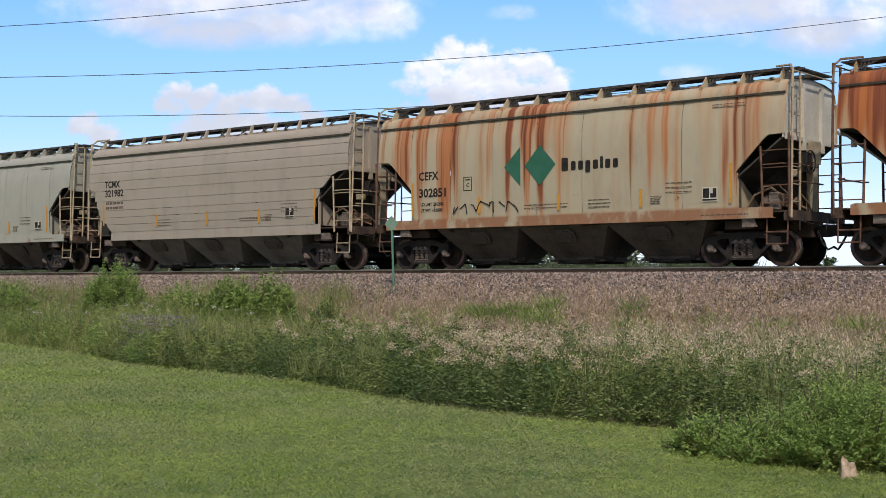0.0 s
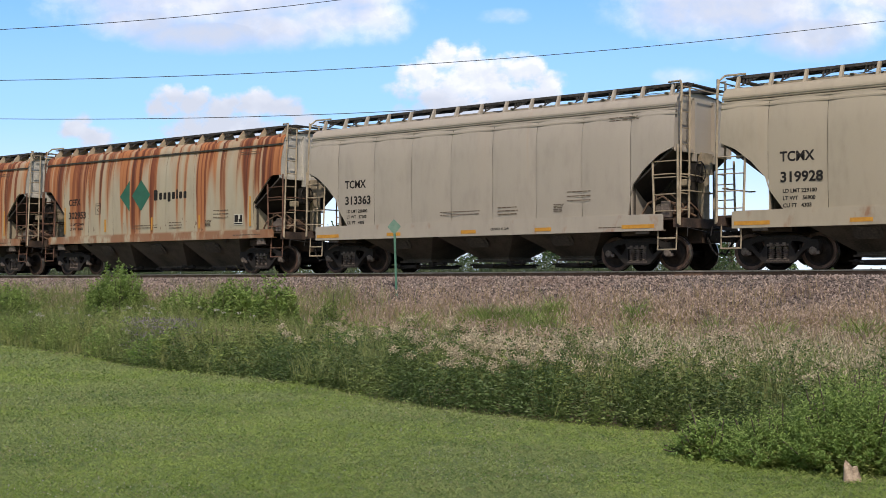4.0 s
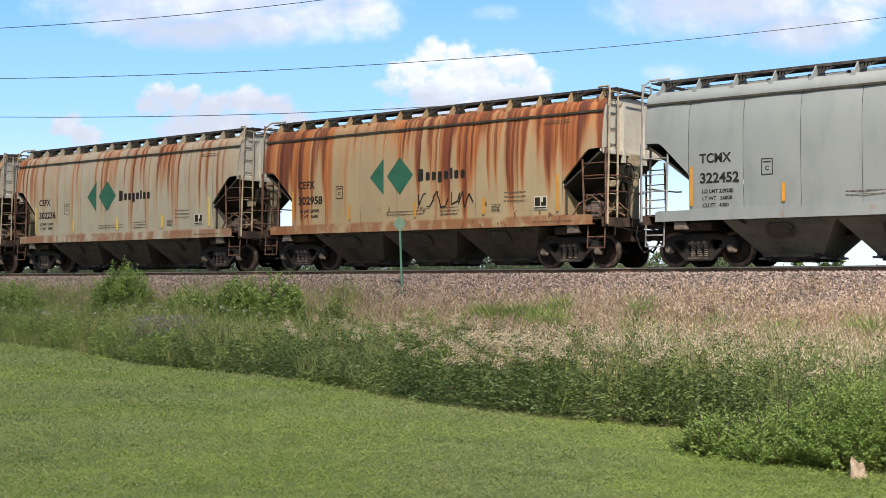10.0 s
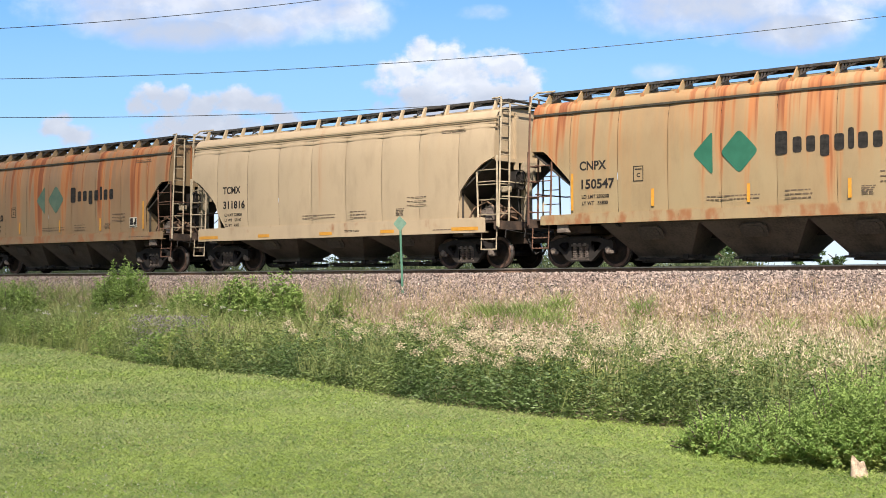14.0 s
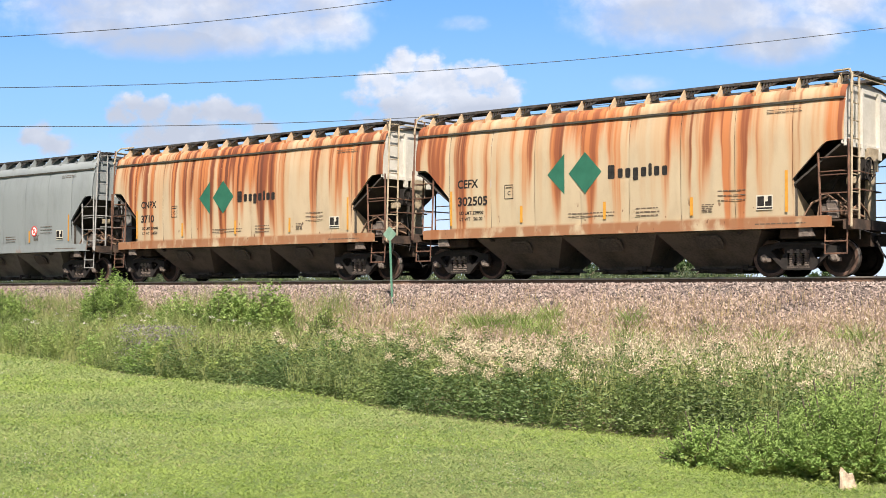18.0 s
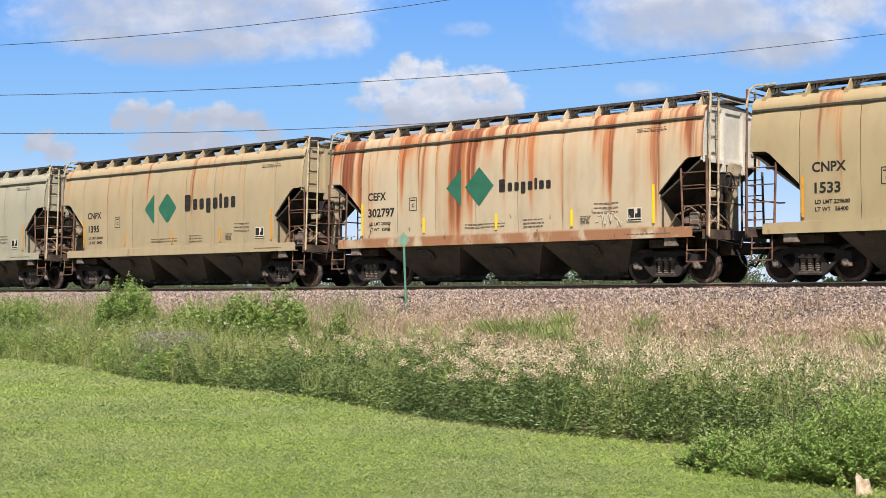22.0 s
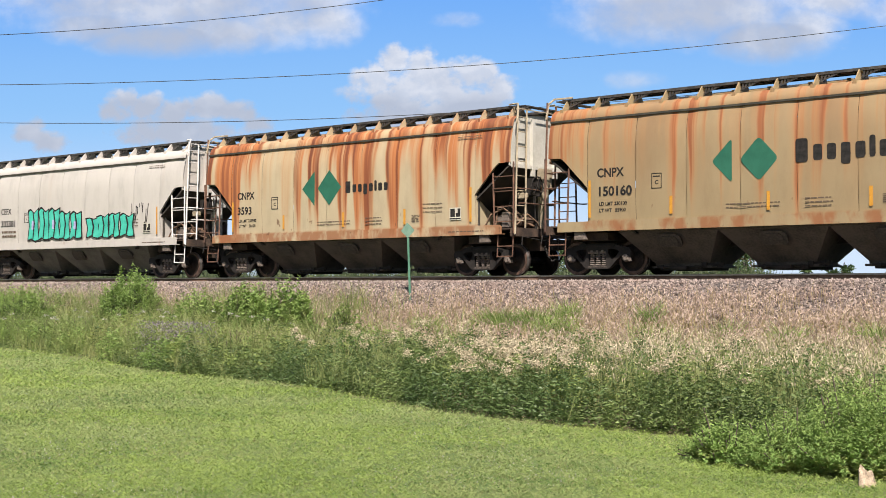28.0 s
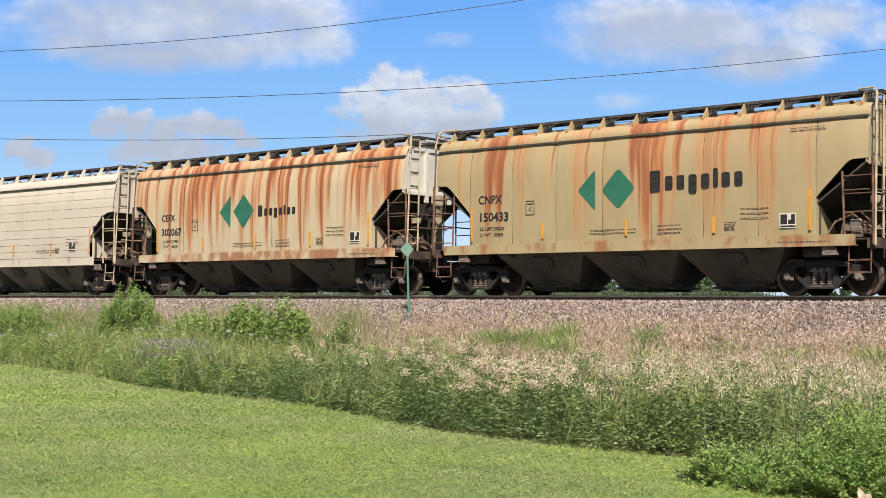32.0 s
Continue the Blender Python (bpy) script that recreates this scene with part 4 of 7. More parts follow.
def frame_mesh(s=1):
    """Cast truck side frame with two windows, bearing pedestals and a spring opening."""
    bm = bmesh.new()
    top = [(-1.06, 0.62), (-1.02, 0.72), (-0.80, 0.74), (-0.52, 0.84), (0.52, 0.84), (0.80, 0.74), (1.02, 0.72), (1.06, 0.62)]
    under = [(1.04, 0.50), (0.74, 0.50), (0.66, 0.44), (0.42, 0.20), (0.34, 0.16), (-0.34, 0.16), (-0.42, 0.20), (-0.66, 0.44), (-0.74, 0.50), (-1.04, 0.50)]
    out = top + under
    win_l = [(-0.70, 0.62), (-0.60, 0.68), (-0.36, 0.70), (-0.34, 0.60), (-0.46, 0.40), (-0.56, 0.46)]
    win_r = [(-x, z) for x, z in win_l[::-1]]
    win_c = [(-0.28, 0.58), (-0.28, 0.26), (0.28, 0.26), (0.28, 0.58)]
    edges = []
    for loop in (out, win_l, win_r, win_c):
        vs = [bm.verts.new((x, -1.06, z)) for x, z in loop]
        edges += [bm.edges.new((vs[i], vs[(i + 1) % len(vs)])) for i in range(len(vs))]
    bmesh.ops.triangle_fill(bm, edges=edges, use_beauty=True)
    ex = bmesh.ops.extrude_face_region(bm, geom=bm.faces[:])
    bmesh.ops.translate(bm, vec=(0, -0.14, 0), verts=[v for v in ex["geom"] if isinstance(v, bmesh.types.BMVert)])
    slab(bm, [(-0.56, 0.76), (0.56, 0.76), (0.56, 0.80), (-0.56, 0.80)], -1.24, -1.06)
    for x in (-0.889, 0.889):
        slab(bm, [(x - 0.14, 0.40), (x + 0.14, 0.40), (x + 0.16, 0.60), (x - 0.16, 0.60)], -1.17, -1.02)
    return finish(bm, "side_frame", [M["truck"]])


def spring_mesh():
    """Coil springs in the side frame's opening."""
    bm = bmesh.new()
    for k in range(6):
        lathe_z(bm, 0, -1.12, 0.27 + k * 0.052, 0.088, 0.019)
    lathe_z(bm, 0, -1.12, 0.42, 0.06, 0.15)
    return finish(bm, "coil_spring", [M["worn"]])


def seat_mesh():
    """Spring seat and the end of the bolster above the springs."""
    bm = bmesh.new()
    box(bm, -0.29, 0.29, -1.20, -0.96, 0.57, 0.63)
    box(bm, -0.24, 0.24, -1.18, -0.96, 0.63, 0.70)
    for x in (-0.17, 0.0, 0.17):
        box(bm, x - 0.04, x + 0.04, -1.215, -1.19, 0.575, 0.66)
    return finish(bm, "spring_seat", [M["worn"]])


def spring_plank_mesh():
    bm = bmesh.new()
    box(bm, -0.30, 0.30, -1.20, -0.96, 0.20, 0.245)
    return finish(bm, "spring_plank", [M["worn"]])


def lathe_z(bm, cx, cy, z, r, h, sides=9):
    rings = [[bm.verts.new((cx + q * math.cos(math.tau * i / sides), cy + q * math.sin(math.tau * i / sides), zz)) for i in range(sides)] for q, zz in ((r * 0.8, z - h), (r, z), (r * 0.8, z + h))]
    for p, q in zip(rings, rings[1:]):
        for i in range(sides):
            j = (i + 1) % sides
            bm.faces.new((p[i], p[j], q[j], q[i]))


def cap_mesh():
    """Roller bearing end cap with bolts."""
    bm = bmesh.new()
    lathe(bm, [(0.115, 0.10), (0.115, -0.02), (0.095, -0.06), (0.06, -0.075)], 12)
    for k in range(3):
        u = math.tau * k / 3 + 0.5
        lathe(bm, [(0.02, -0.06), (0.02, -0.09)], 6, centre=(0.062 * math.cos(u), 0, 0.062 * math.sin(u)))
    box(bm, 0.08, 0.17, -0.06, 0.0, -0.09, -0.01)
    return finish(bm, "bearing_cap", [M["worn"]])


def bolster_mesh():
    bm = bmesh.new()
    box(bm, -0.22, 0.22, -1.0, 1.0, 0.50, 0.78)
    box(bm, -0.06, 0.06, -0.95, 0.95, 0.30, 0.42)
    for s in (-1, 1):
        box(bm, *sorted((s * 0.30, s * 0.42)), -0.9, 0.9, 0.30, 0.40)
        box(bm, *sorted((s * 0.40, s * 0.46)), -0.85, -0.62, 0.28, 0.62)
        box(bm, *sorted((s * 0.40, s * 0.46)), 0.62, 0.85, 0.28, 0.62)
    return finish(bm, "bolster", [M["under"]])


def wheelset_mesh():
    """Two flanged wheels with dished plates on an axle, turned in one piece."""
    bm = bmesh.new()
    for s in (-1, 1):
        y = s * 0.755
        lathe(bm, [(0.085, s * 1.05), (0.09, y + s * 0.10), (0.12, y + s * 0.07), (0.30, y + s * 0.035), (0.37, y + s * 0.060)], 28, 0, cap=False)
        lathe(bm, [(r, y + s * d) for r, d in ((0.37, 0.060), (0.385, 0.066), (0.452, 0.066), (0.457, 0.06))], 28, 2, cap=False)
        lathe(bm, [(0.457, y + s * 0.06), (0.462, y - s * 0.035)], 28, 1, cap=False)
        lathe(bm, [(0.462, y - s * 0.035), (0.488, y - s * 0.05), (0.486, y - s * 0.075), (0.36, y - s * 0.075), (0.30, y - s * 0.03), (0.12, y - s * 0.06), (0.09, y - s * 0.09), (0.085, 0.0)], 28, 0, cap=False)
    bmesh.ops.remove_doubles(bm, verts=bm.verts[:], dist=1e-4)
    return finish(bm, "wheelset", [M["wheel"], M["tread"], M["rim"]])


KIT = {}


def kit(key, fn, *a):
    if key not in KIT:
        KIT[key] = fn(*a)
    return KIT[key]


def flat(poly, y=0.0):
    bm = bmesh.new()
    slab(bm, poly, y, y - 0.003)
    return finish(bm, "mark", [M["ink"]])


def rounded(pts, r, n=3):
    """An outline with rounded corners."""
    out = []
    for i, p in enumerate(pts):
        p, a, b = Vector(p), Vector(pts[i - 1]), Vector(pts[(i + 1) % len(pts)])
        da, db = (a - p).normalized() * r, (b - p).normalized() * r
        for k in range(n + 1):
            t = k / n
            out.append(tuple((p + da) * (1 - t) ** 2 + p * 2 * t * (1 - t) + (p + db) * t * t))
    return out


def bars_mesh(rows, w, h, gap, seed):
    """Unreadable small print: rows of short bars."""
    r = random.Random(seed)
    bm = bmesh.new()
    for k in range(rows):
        x, z = 0.0, -k * (h + gap)
        while x < w - 0.04:
            d = min(r.uniform(0.05, 0.20), w - x)
            slab(bm, [(x, z), (x + d, z), (x + d, z + h), (x, z + h)], 0, -0.002)
            x += d + 0.028
    return finish(bm, "small_print", [M["ink"]])


def word_blocks(w, h):
    """The wordmark as a row of eight plain rounded blocks, a taller one first: (mesh, start)."""
    plan = ((1.3, 0.0, 0.92), (0.95, 0.04, 0.66), (0.95, 0.04, 0.66), (0.98, -0.16, 0.66), (1.0, 0.04, 0.66), (0.6, 0.04, 0.86), (0.98, 0.04, 0.66), (0.95, 0.04, 0.66))
    unit = w / sum(p[0] for p in plan)
    x, out_list = 0.0, []
    for a, lo, hi in plan:
        bm = bmesh.new()
        x0, x1, z0, z1 = unit * a * 0.17, unit * a * 0.83, lo * h, hi * h
        slab(bm, rounded([(x0, z0), (x1, z0), (x1, z1), (x0, z1)], 0.10 * h, 2), 0, -0.003)
        out_list.append((finish(bm, "logo_block", [M["ink"]]), x))
        x += unit * a
    return out_list


def scrawl_mesh(w, h, seed, thick=0.018):
    """A spray-can scrawl: one looping line of plain strokes."""
    r = random.Random(seed)
    bm = bmesh.new()
    n = 26
    p = None
    for i in range(n):
        q = ((i + r.uniform(-1.2, 1.2)) / n * w, r.uniform(0, h))
        if p:
            d = Vector((q[0] - p[0], q[1] - p[1])).normalized() * thick
            slab(bm, [(p[0] - d.y, p[1] + d.x), (p[0] + d.y, p[1] - d.x), (q[0] + d.y, q[1] - d.x), (q[0] - d.y, q[1] + d.x)], 0, -0.002 - 0.0001 * i)
        p = q if r.random() > 0.18 else None
    return finish(bm, "scrawl", [M["ink"]])

CREAM, PALE, KHAKI, OLIVE, GREY, WHITE = (0.60, 0.555, 0.42), (0.60, 0.575, 0.48), (0.47, 0.39, 0.235), (0.43, 0.39, 0.25), (0.345, 0.400, 0.420), (0.72, 0.70, 0.67)
SMOOTH = "hopper car, %s"
# marks, number, load limit, light weight, volume, build, logo, base, streaks, wash, dark runs, sill rust, stripes, label
CARS = (
    ("", "", "", "", "", "can", "", (0.50, 0.53, 0.48), 0.05, 0.03, 0.1, 0.1, "old", "pale grey-green paint with little dirt"),
    ("TCMX", "321982", "", "", "", "rib", "", (0.50, 0.46, 0.40), 0.02, 0.04, 0.1, 0.1, "old", "ribbed grey-tan covered hopper car with horizontal seams"),
    ("CEFX", "302851", "230200", "56000", "", "can", "small", (0.60, 0.56, 0.42), 0.50, 0.10, 0.75, 0.85, "old", "cream paint with rust runs and a black scrawl"),
    ("CNPX", "4675", "228200", "57800", "", "can", "small", (0.60, 0.52, 0.36), 0.92, 0.24, 0.85, 0.8, "old", "cream paint heavily streaked with dark rust"),
    ("TCMX", "322009", "228800", "57200", "4359", "rib", "", (0.52, 0.48, 0.42), 0.03, 0.03, 0.1, 0.05, "old", "ribbed grey-tan covered hopper car with horizontal seams"),
    ("CEFX", "302553", "230200", "55800", "", "can", "small", PALE, 0.50, 0.08, 0.7, 0.85, "old", "pale cream paint with orange rust runs"),
    ("CNPX", "3458", "228400", "57600", "", "can", "small", CREAM, 0.62, 0.08, 0.75, 0.85, "old", "cream paint with rust runs and rust spots"),
    ("CEFX", "302953", "229600", "56400", "", "can", "small", CREAM, 0.54, 0.08, 0.75, 0.85, "old", "cream paint with broad rust runs"),
    ("TCMX", "313363", "228900", "57100", "4303", "flow", "", (0.56, 0.52, 0.45), 0.04, 0.03, 0.2, 0.1, "dash", "pale tan paint, yellow marks on its sill"),
    ("TCMX", "319928", "229100", "56900", "4303", "flow", "", (0.56, 0.51, 0.40), 0.04, 0.03, 0.2, 0.1, "dash", "tan paint, yellow marks on its sill"),
    ("PTEX", "21255", "", "", "", "can", "faded", (0.44, 0.30, 0.18), 1.00, 0.88, 0.9, 1.0, "old", "cream paint almost wholly rusted dark brown"),
    ("PTEX", "21293", "", "", "", "can", "faded", (0.58, 0.48, 0.34), 0.72, 0.72, 0.85, 1.0, "old", "paint rusted brown with bare cream patches"),
    ("TCMX", "322374", "229200", "56800", "4300", "can", "", GREY, 0.0, 0.0, 0.0, 0.0, "old", "clean grey paint"),
    ("CBFX", "321273", "224200", "61800", "4751", "long", "", (0.66, 0.67, 0.64), 0.10, 0.02, 0.15, 0.05, "dash", "long off-white covered hopper car, yellow marks on its sill"),
    ("CITX", "151946", "228800", "57200", "", "can", "small", (0.58, 0.57, 0.47), 0.46, 0.05, 0.85, 0.8, "old", "pale grey-cream paint with dark rust runs"),
    ("CNPX", "4488", "227700", "58300", "", "can", "small", (0.58, 0.56, 0.45), 0.52, 0.06, 0.8, 0.7, "old", "pale cream paint with dark rust runs"),
    ("CEFX", "302236", "230100", "55900", "", "can", "small", (0.58, 0.56, 0.45), 0.46, 0.05, 0.7, 0.8, "new", "pale cream paint with rust runs and bright yellow stripes"),
    ("CEFX", "302958", "229500", "56500", "", "can", "small", (0.58, 0.48, 0.30), 0.68, 0.16, 0.8, 0.85, "old", "tan paint with dark rust runs and a black scrawl"),
    ("TCMX", "322452", "229200", "56800", "4300", "can", "", GREY, 0.0, 0.0, 0.0, 0.0, "old", "clean grey paint"),
    ("TCMX", "313414", "228500", "57500", "4303", "flow", "", (0.56, 0.50, 0.39), 0.10, 0.12, 0.2, 0.1, "dash", "dusty tan paint, yellow marks on its sill"),
    ("CNPX", "4480", "227400", "58600", "", "can", "small", (0.60, 0.47, 0.27), 0.76, 0.22, 0.85, 0.95, "old", "tan paint with dense rust runs"),
    ("TCMX", "321899", "229400", "56600", "4300", "can", "", GREY, 0.0, 0.0, 0.0, 0.0, "old", "clean grey paint"),
    ("CNPX", "150520", "230100", "55900", "", "can", "big", (0.37, 0.29, 0.18), 0.50, 0.42, 0.30, 0.5, "old", "khaki paint under an orange rust wash"),
    ("TCMX", "311816", "228900", "57100", "4303", "flow", "", (0.60, 0.49, 0.34), 0.05, 0.06, 0.2, 0.1, "dash", "warm tan paint, yellow marks on its sill"),
    ("CNPX", "150547", "230200", "55800", "", "can", "big", KHAKI, 0.46, 0.24, 0.35, 0.5, "old", "khaki paint stained with rust, rusty roof edge"),
    ("CNPX", "4876", "228500", "57500", "", "can", "small", (0.66, 0.58, 0.42), 0.62, 0.06, 0.8, 0.8, "old", "cream paint with bold rust runs"),
    ("CNPX", "1220", "229600", "56400", "", "can", "big", OLIVE, 0.22, 0.05, 0.4, 0.2, "old", "khaki-grey paint with faint rust runs"),
    ("CNPX", "4304", "227900", "58100", "", "can", "small", (0.64, 0.57, 0.39), 0.56, 0.08, 0.8, 0.8, "new", "cream paint with rust runs and bright yellow stripes"),
    ("NKLX", "201701", "229400", "56600", "4300", "can", "", GREY, 0.0, 0.0, 0.0, 0.0, "old", "clean grey paint with red ring signs"),
    ("CNPX", "3710", "228000", "58000", "", "can", "small", (0.68, 0.57, 0.40), 0.64, 0.10, 0.65, 0.9, "old", "cream paint with orange rust runs"),
    ("CEFX", "302505", "229900", "56100", "", "can", "small", (0.66, 0.57, 0.40), 0.62, 0.14, 0.5, 0.9, "old", "cream paint with broad orange rust runs"),
    ("CNPX", "150628", "230200", "55800", "", "can", "big", KHAKI, 0.34, 0.20, 0.2, 0.4, "old", "khaki paint under a thin rust wash, with a scrawl"),
    ("CITX", "151098", "229200", "56800", "", "can", "small", (0.73, 0.70, 0.57), 0.34, 0.02, 0.4, 0.5, "old", "bright cream paint with thin rust runs"),
    ("CEFX", "302670", "230000", "56000", "", "can", "small", (0.66, 0.52, 0.32), 0.64, 0.12, 0.6, 0.9, "old", "cream paint with dense orange rust runs"),
    ("TCMX", "312060", "229900", "56100", "", "can", "big", (0.46, 0.46, 0.37), 0.03, 0.02, 0.1, 0.05, "old", "grey-green paint with little dirt"),
    ("CNPX", "1395", "229600", "56400", "", "can", "big", (0.52, 0.45, 0.30), 0.20, 0.06, 0.4, 0.15, "old", "khaki paint with a few rust runs"),
    ("CEFX", "302797", "230100", "55900", "", "can", "small", (0.66, 0.58, 0.43), 0.54, 0.10, 0.6, 0.85, "new", "cream paint with orange rust runs and bright yellow stripes"),
    ("CNPX", "1533", "229600", "56400", "", "can", "big", (0.50, 0.43, 0.26), 0.22, 0.06, 0.5, 0.15, "old", "olive-khaki paint with a few rust runs"),
    ("CITX", "151277", "229200", "56800", "", "can", "small", (0.68, 0.59, 0.42), 0.46, 0.05, 0.6, 0.85, "old", "cream paint with rust runs and a pale scrawl"),
    ("CEFX", "302384", "229800", "56200", "", "can", "small", (0.66, 0.54, 0.35), 0.62, 0.14, 0.5, 0.9, "old", "cream paint with orange rust runs"),
    ("CNPX", "150559", "230200", "55800", "", "can", "big", (0.46, 0.36, 0.19), 0.38, 0.28, 0.2, 0.6, "new", "brownish khaki paint, rust wash, bright yellow stripes"),
    ("CEFX", "302737", "229900", "56100", "", "can", "small", (0.64, 0.52, 0.36), 0.64, 0.20, 0.5, 0.9, "old", "cream paint with dense rust runs"),
    ("CNPX", "4896", "228500", "57500", "", "can", "small", (0.64, 0.57, 0.40), 0.56, 0.10, 0.75, 0.6, "old", "cream paint with rust runs and rust spots"),
    ("", "", "", "", "", "can", "big", (0.44, 0.33, 0.18), 0.46, 0.42, 0.2, 0.6, "old", "brown khaki paint under a rust wash"),
    ("CEFX", "302381", "", "", "", "can", "", WHITE, 0.05, 0.0, 0.1, 0.0, "old", "white paint with a teal graffiti"),
    ("CNPX", "3593", "227900", "58100", "", "can", "small", (0.66, 0.57, 0.39), 0.62, 0.10, 0.5, 0.85, "old", "cream paint with orange rust runs"),
    ("CNPX", "150160", "230100", "55900", "", "can", "big", KHAKI, 0.40, 0.26, 0.15, 0.5, "old", "khaki paint under a thin rust wash"),
    ("CNPX", "150600", "230400", "55600", "", "can", "big", KHAKI, 0.50, 0.32, 0.25, 0.5, "old", "khaki paint under a rust wash"),
    ("TCMX", "309622", "227800", "58200", "", "flow", "", (0.70, 0.62, 0.50), 0.10, 0.05, 0.15, 0.2, "old", "cream paint with faint rust stains"),
    ("CNPX", "150379", "230200", "55800", "", "can", "big", (0.46, 0.34, 0.17), 0.56, 0.40, 0.2, 0.6, "old", "khaki paint under a heavy rust wash"),
    ("TCMX", "322017", "229300", "56700", "4359", "rib", "", (0.72, 0.66, 0.57), 0.06, 0.04, 0.1, 0.1, "old", "ribbed cream covered hopper car with horizontal seams"),
    ("CEFX", "302067", "229900", "56100", "", "can", "small", (0.66, 0.57, 0.40), 0.52, 0.08, 0.5, 0.7, "old", "cream paint with orange rust runs"),
    ("CNPX", "150433", "230200", "55800", "", "can", "big", (0.50, 0.43, 0.25), 0.40, 0.14, 0.25, 0.4, "old", "olive-khaki paint with rust stains"),
    ("", "", "", "", "", "can", "", CREAM, 0.5, 0.1, 0.5, 0.6, "old", "cream paint with rust runs"),
)
# lettering first, while the scene is still small
for row in CARS:
    for words, size, wide in ((row[0], 0.33, 0.93), (row[1], 0.345, 1.05)):
        if words:
            text_mesh(words, size, wide)
    for words in ("LD LMT " + row[2], "LT WT   " + row[3], "CU FT   " + row[4]):
        if row[2] and words[-1] != " ":
            text_mesh(words, 0.13)
for words in ("C", "CENTER FLOW", "DO NOT HAMMER ON CAR", "DO NOT MOVE CAR", "WITH HATCHES OR", "GATES OPEN", "WARNING", "S"):
    text_mesh(words, 0.15 if words == "C" else 0.095)
for me in TEXTS.values():
    me.materials.append(M["ink"])

SEAMS = (-6.555, -5.27, -3.76, -2.26, -0.75, 0.75, 2.26, 3.76, 5.27, 6.555)
RIBS = (1.43, 1.70, 1.96, 2.22, 2.56, 2.94, 3.28, 3.61, 3.94, 4.18)
PITCH = 14.405


def hopper(i, row):
    mark, num, ld, lt, cu, build, logo, base, streaks, wash, dark, rust, stripes, label = row
    long = build == "long"
    if logo == "big":
        streaks, wash = streaks * 0.72, min(0.85, wash * 2.0)
    e = 7.93 if long else HALF
    sx = e / HALF
    flow = build in ("flow", "long")
    cut = {"can": cut_can, "rib": cut_rib}.get(build, cut_flow)
    paint = car_paint(i * 1.37 + 2.1, base, streaks, wash, dark, rust, logo == "faded")
    iron = M["iron_white"] if base == WHITE else M["iron_grey"] if base == GREY else M["iron_tan"] if streaks < 0.72 else M["rusty"]
    iron_low = M["iron_low"] if streaks > 0.25 or logo else iron
    end_paint = M["end_cream"] if 0.25 < streaks < 0.95 and logo != "big" else paint
    car = new("hopper_car")
    full = label if "hopper car" in label else SMOOTH % label
    tagged(car, full, "hopper car", "coupled hopper cars of the train")
    add = lambda name, key, fn, *a, **k: child(name, kit(key, fn, *a), car, **k)
    add("roof", ("roof", long), roof_mesh, e, paint=paint)
    add("far_side", ("far", long), far_side_mesh, e, paint=paint)
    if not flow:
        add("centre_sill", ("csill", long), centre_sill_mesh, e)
    add("inner_frame", ("lining", long), lining_mesh, e)["kind"] = "stuff"
    if build == "rib":
        for k, (z0, z1) in enumerate(zip(RIBS, RIBS[1:])):
            add("side_plank", ("plank", k), side_piece, -6.6, 6.555, z0 + 0.006, z1 - 0.006, cut_rib, 0.0, False, 0.0, paint=paint)
    else:
        seams = tuple(s * sx for s in SEAMS)
        for k, (x0, x1) in enumerate(zip(seams, seams[1:])):
            add("side_panel", ("panel", flow, long, k), side_piece, x0 + 0.005, x1 - 0.005, 1.40, 4.18, cut, 0.006 if flow else 0.0, True, 0.024 if flow else 0.016, sx, paint=paint)
    z0, z1 = (1.15, 1.46) if long else (1.02, 1.45) if flow else (1.16, 1.43)
    if build != "rib":
        add("side_sill", ("sill", flow, long, -1), sill_mesh, e, z0, z1, -1.622, paint=paint)
        add("side_sill", ("sill", flow, long, 1), sill_mesh, e, z0, z1, 1.612, paint=paint)
    else:
        add("side_sill", ("sill_rib", -1), sill_mesh, e - 0.9, 1.12, 1.44, -1.555, paint=paint)
    if flow:
        for k, z in enumerate((4.12,) if long else (4.00, 4.13, 4.26)):
            add("side_moulding", ("mould", long, k), lambda: finish(made(box, -e, e, -float(profile(z + 0.025)) - 0.035, -1.40, z, z + (0.085 if long else 0.045)), "side_moulding", [M["bay"]]), paint=paint)
    else:
        add("gutter", ("gutter", build), lambda: finish(made(box, -e + 0.02, e - 0.04, -1.525, -1.45, 4.175, 4.23), "gutter", [M["gutter"]]), label="roof gutter, eave shadow and gap put into its dark tone")
    for s in (-1, 1):
        add("end_wall", ("wall", long, s), end_wall_mesh, s, e, paint=end_paint)
        add("slope_sheet", ("slope", long, s), slope_mesh, s, e, label="sloping end sheet, recess shade put into its dark tone")
        for y in (-0.55, 0.55):
            add("end_post", ("post", long, s, y), lambda: finish(made(end_post, s, e, y), "end_post", [M["bay"]]), paint=end_paint)
        add("end_beam", ("beam", long, s), lambda: finish(made(end_beam, s, e), "end_beam", [M["bay"]]), paint=end_paint)
        add("web_plate", ("web", long, s), lambda: finish(made(web_plate, s, e), "web_plate", [M["bay"]]), paint=paint)
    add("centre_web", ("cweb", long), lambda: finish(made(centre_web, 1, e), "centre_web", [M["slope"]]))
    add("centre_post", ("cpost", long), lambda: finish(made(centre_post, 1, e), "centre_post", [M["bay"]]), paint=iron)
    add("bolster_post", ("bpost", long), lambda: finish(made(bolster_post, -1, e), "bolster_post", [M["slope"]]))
    if long:
        add("belly_sheet", "belly", belly_mesh, e, paint=M["bay_pale"], label="dusty grey belly sheet between the hoppers")
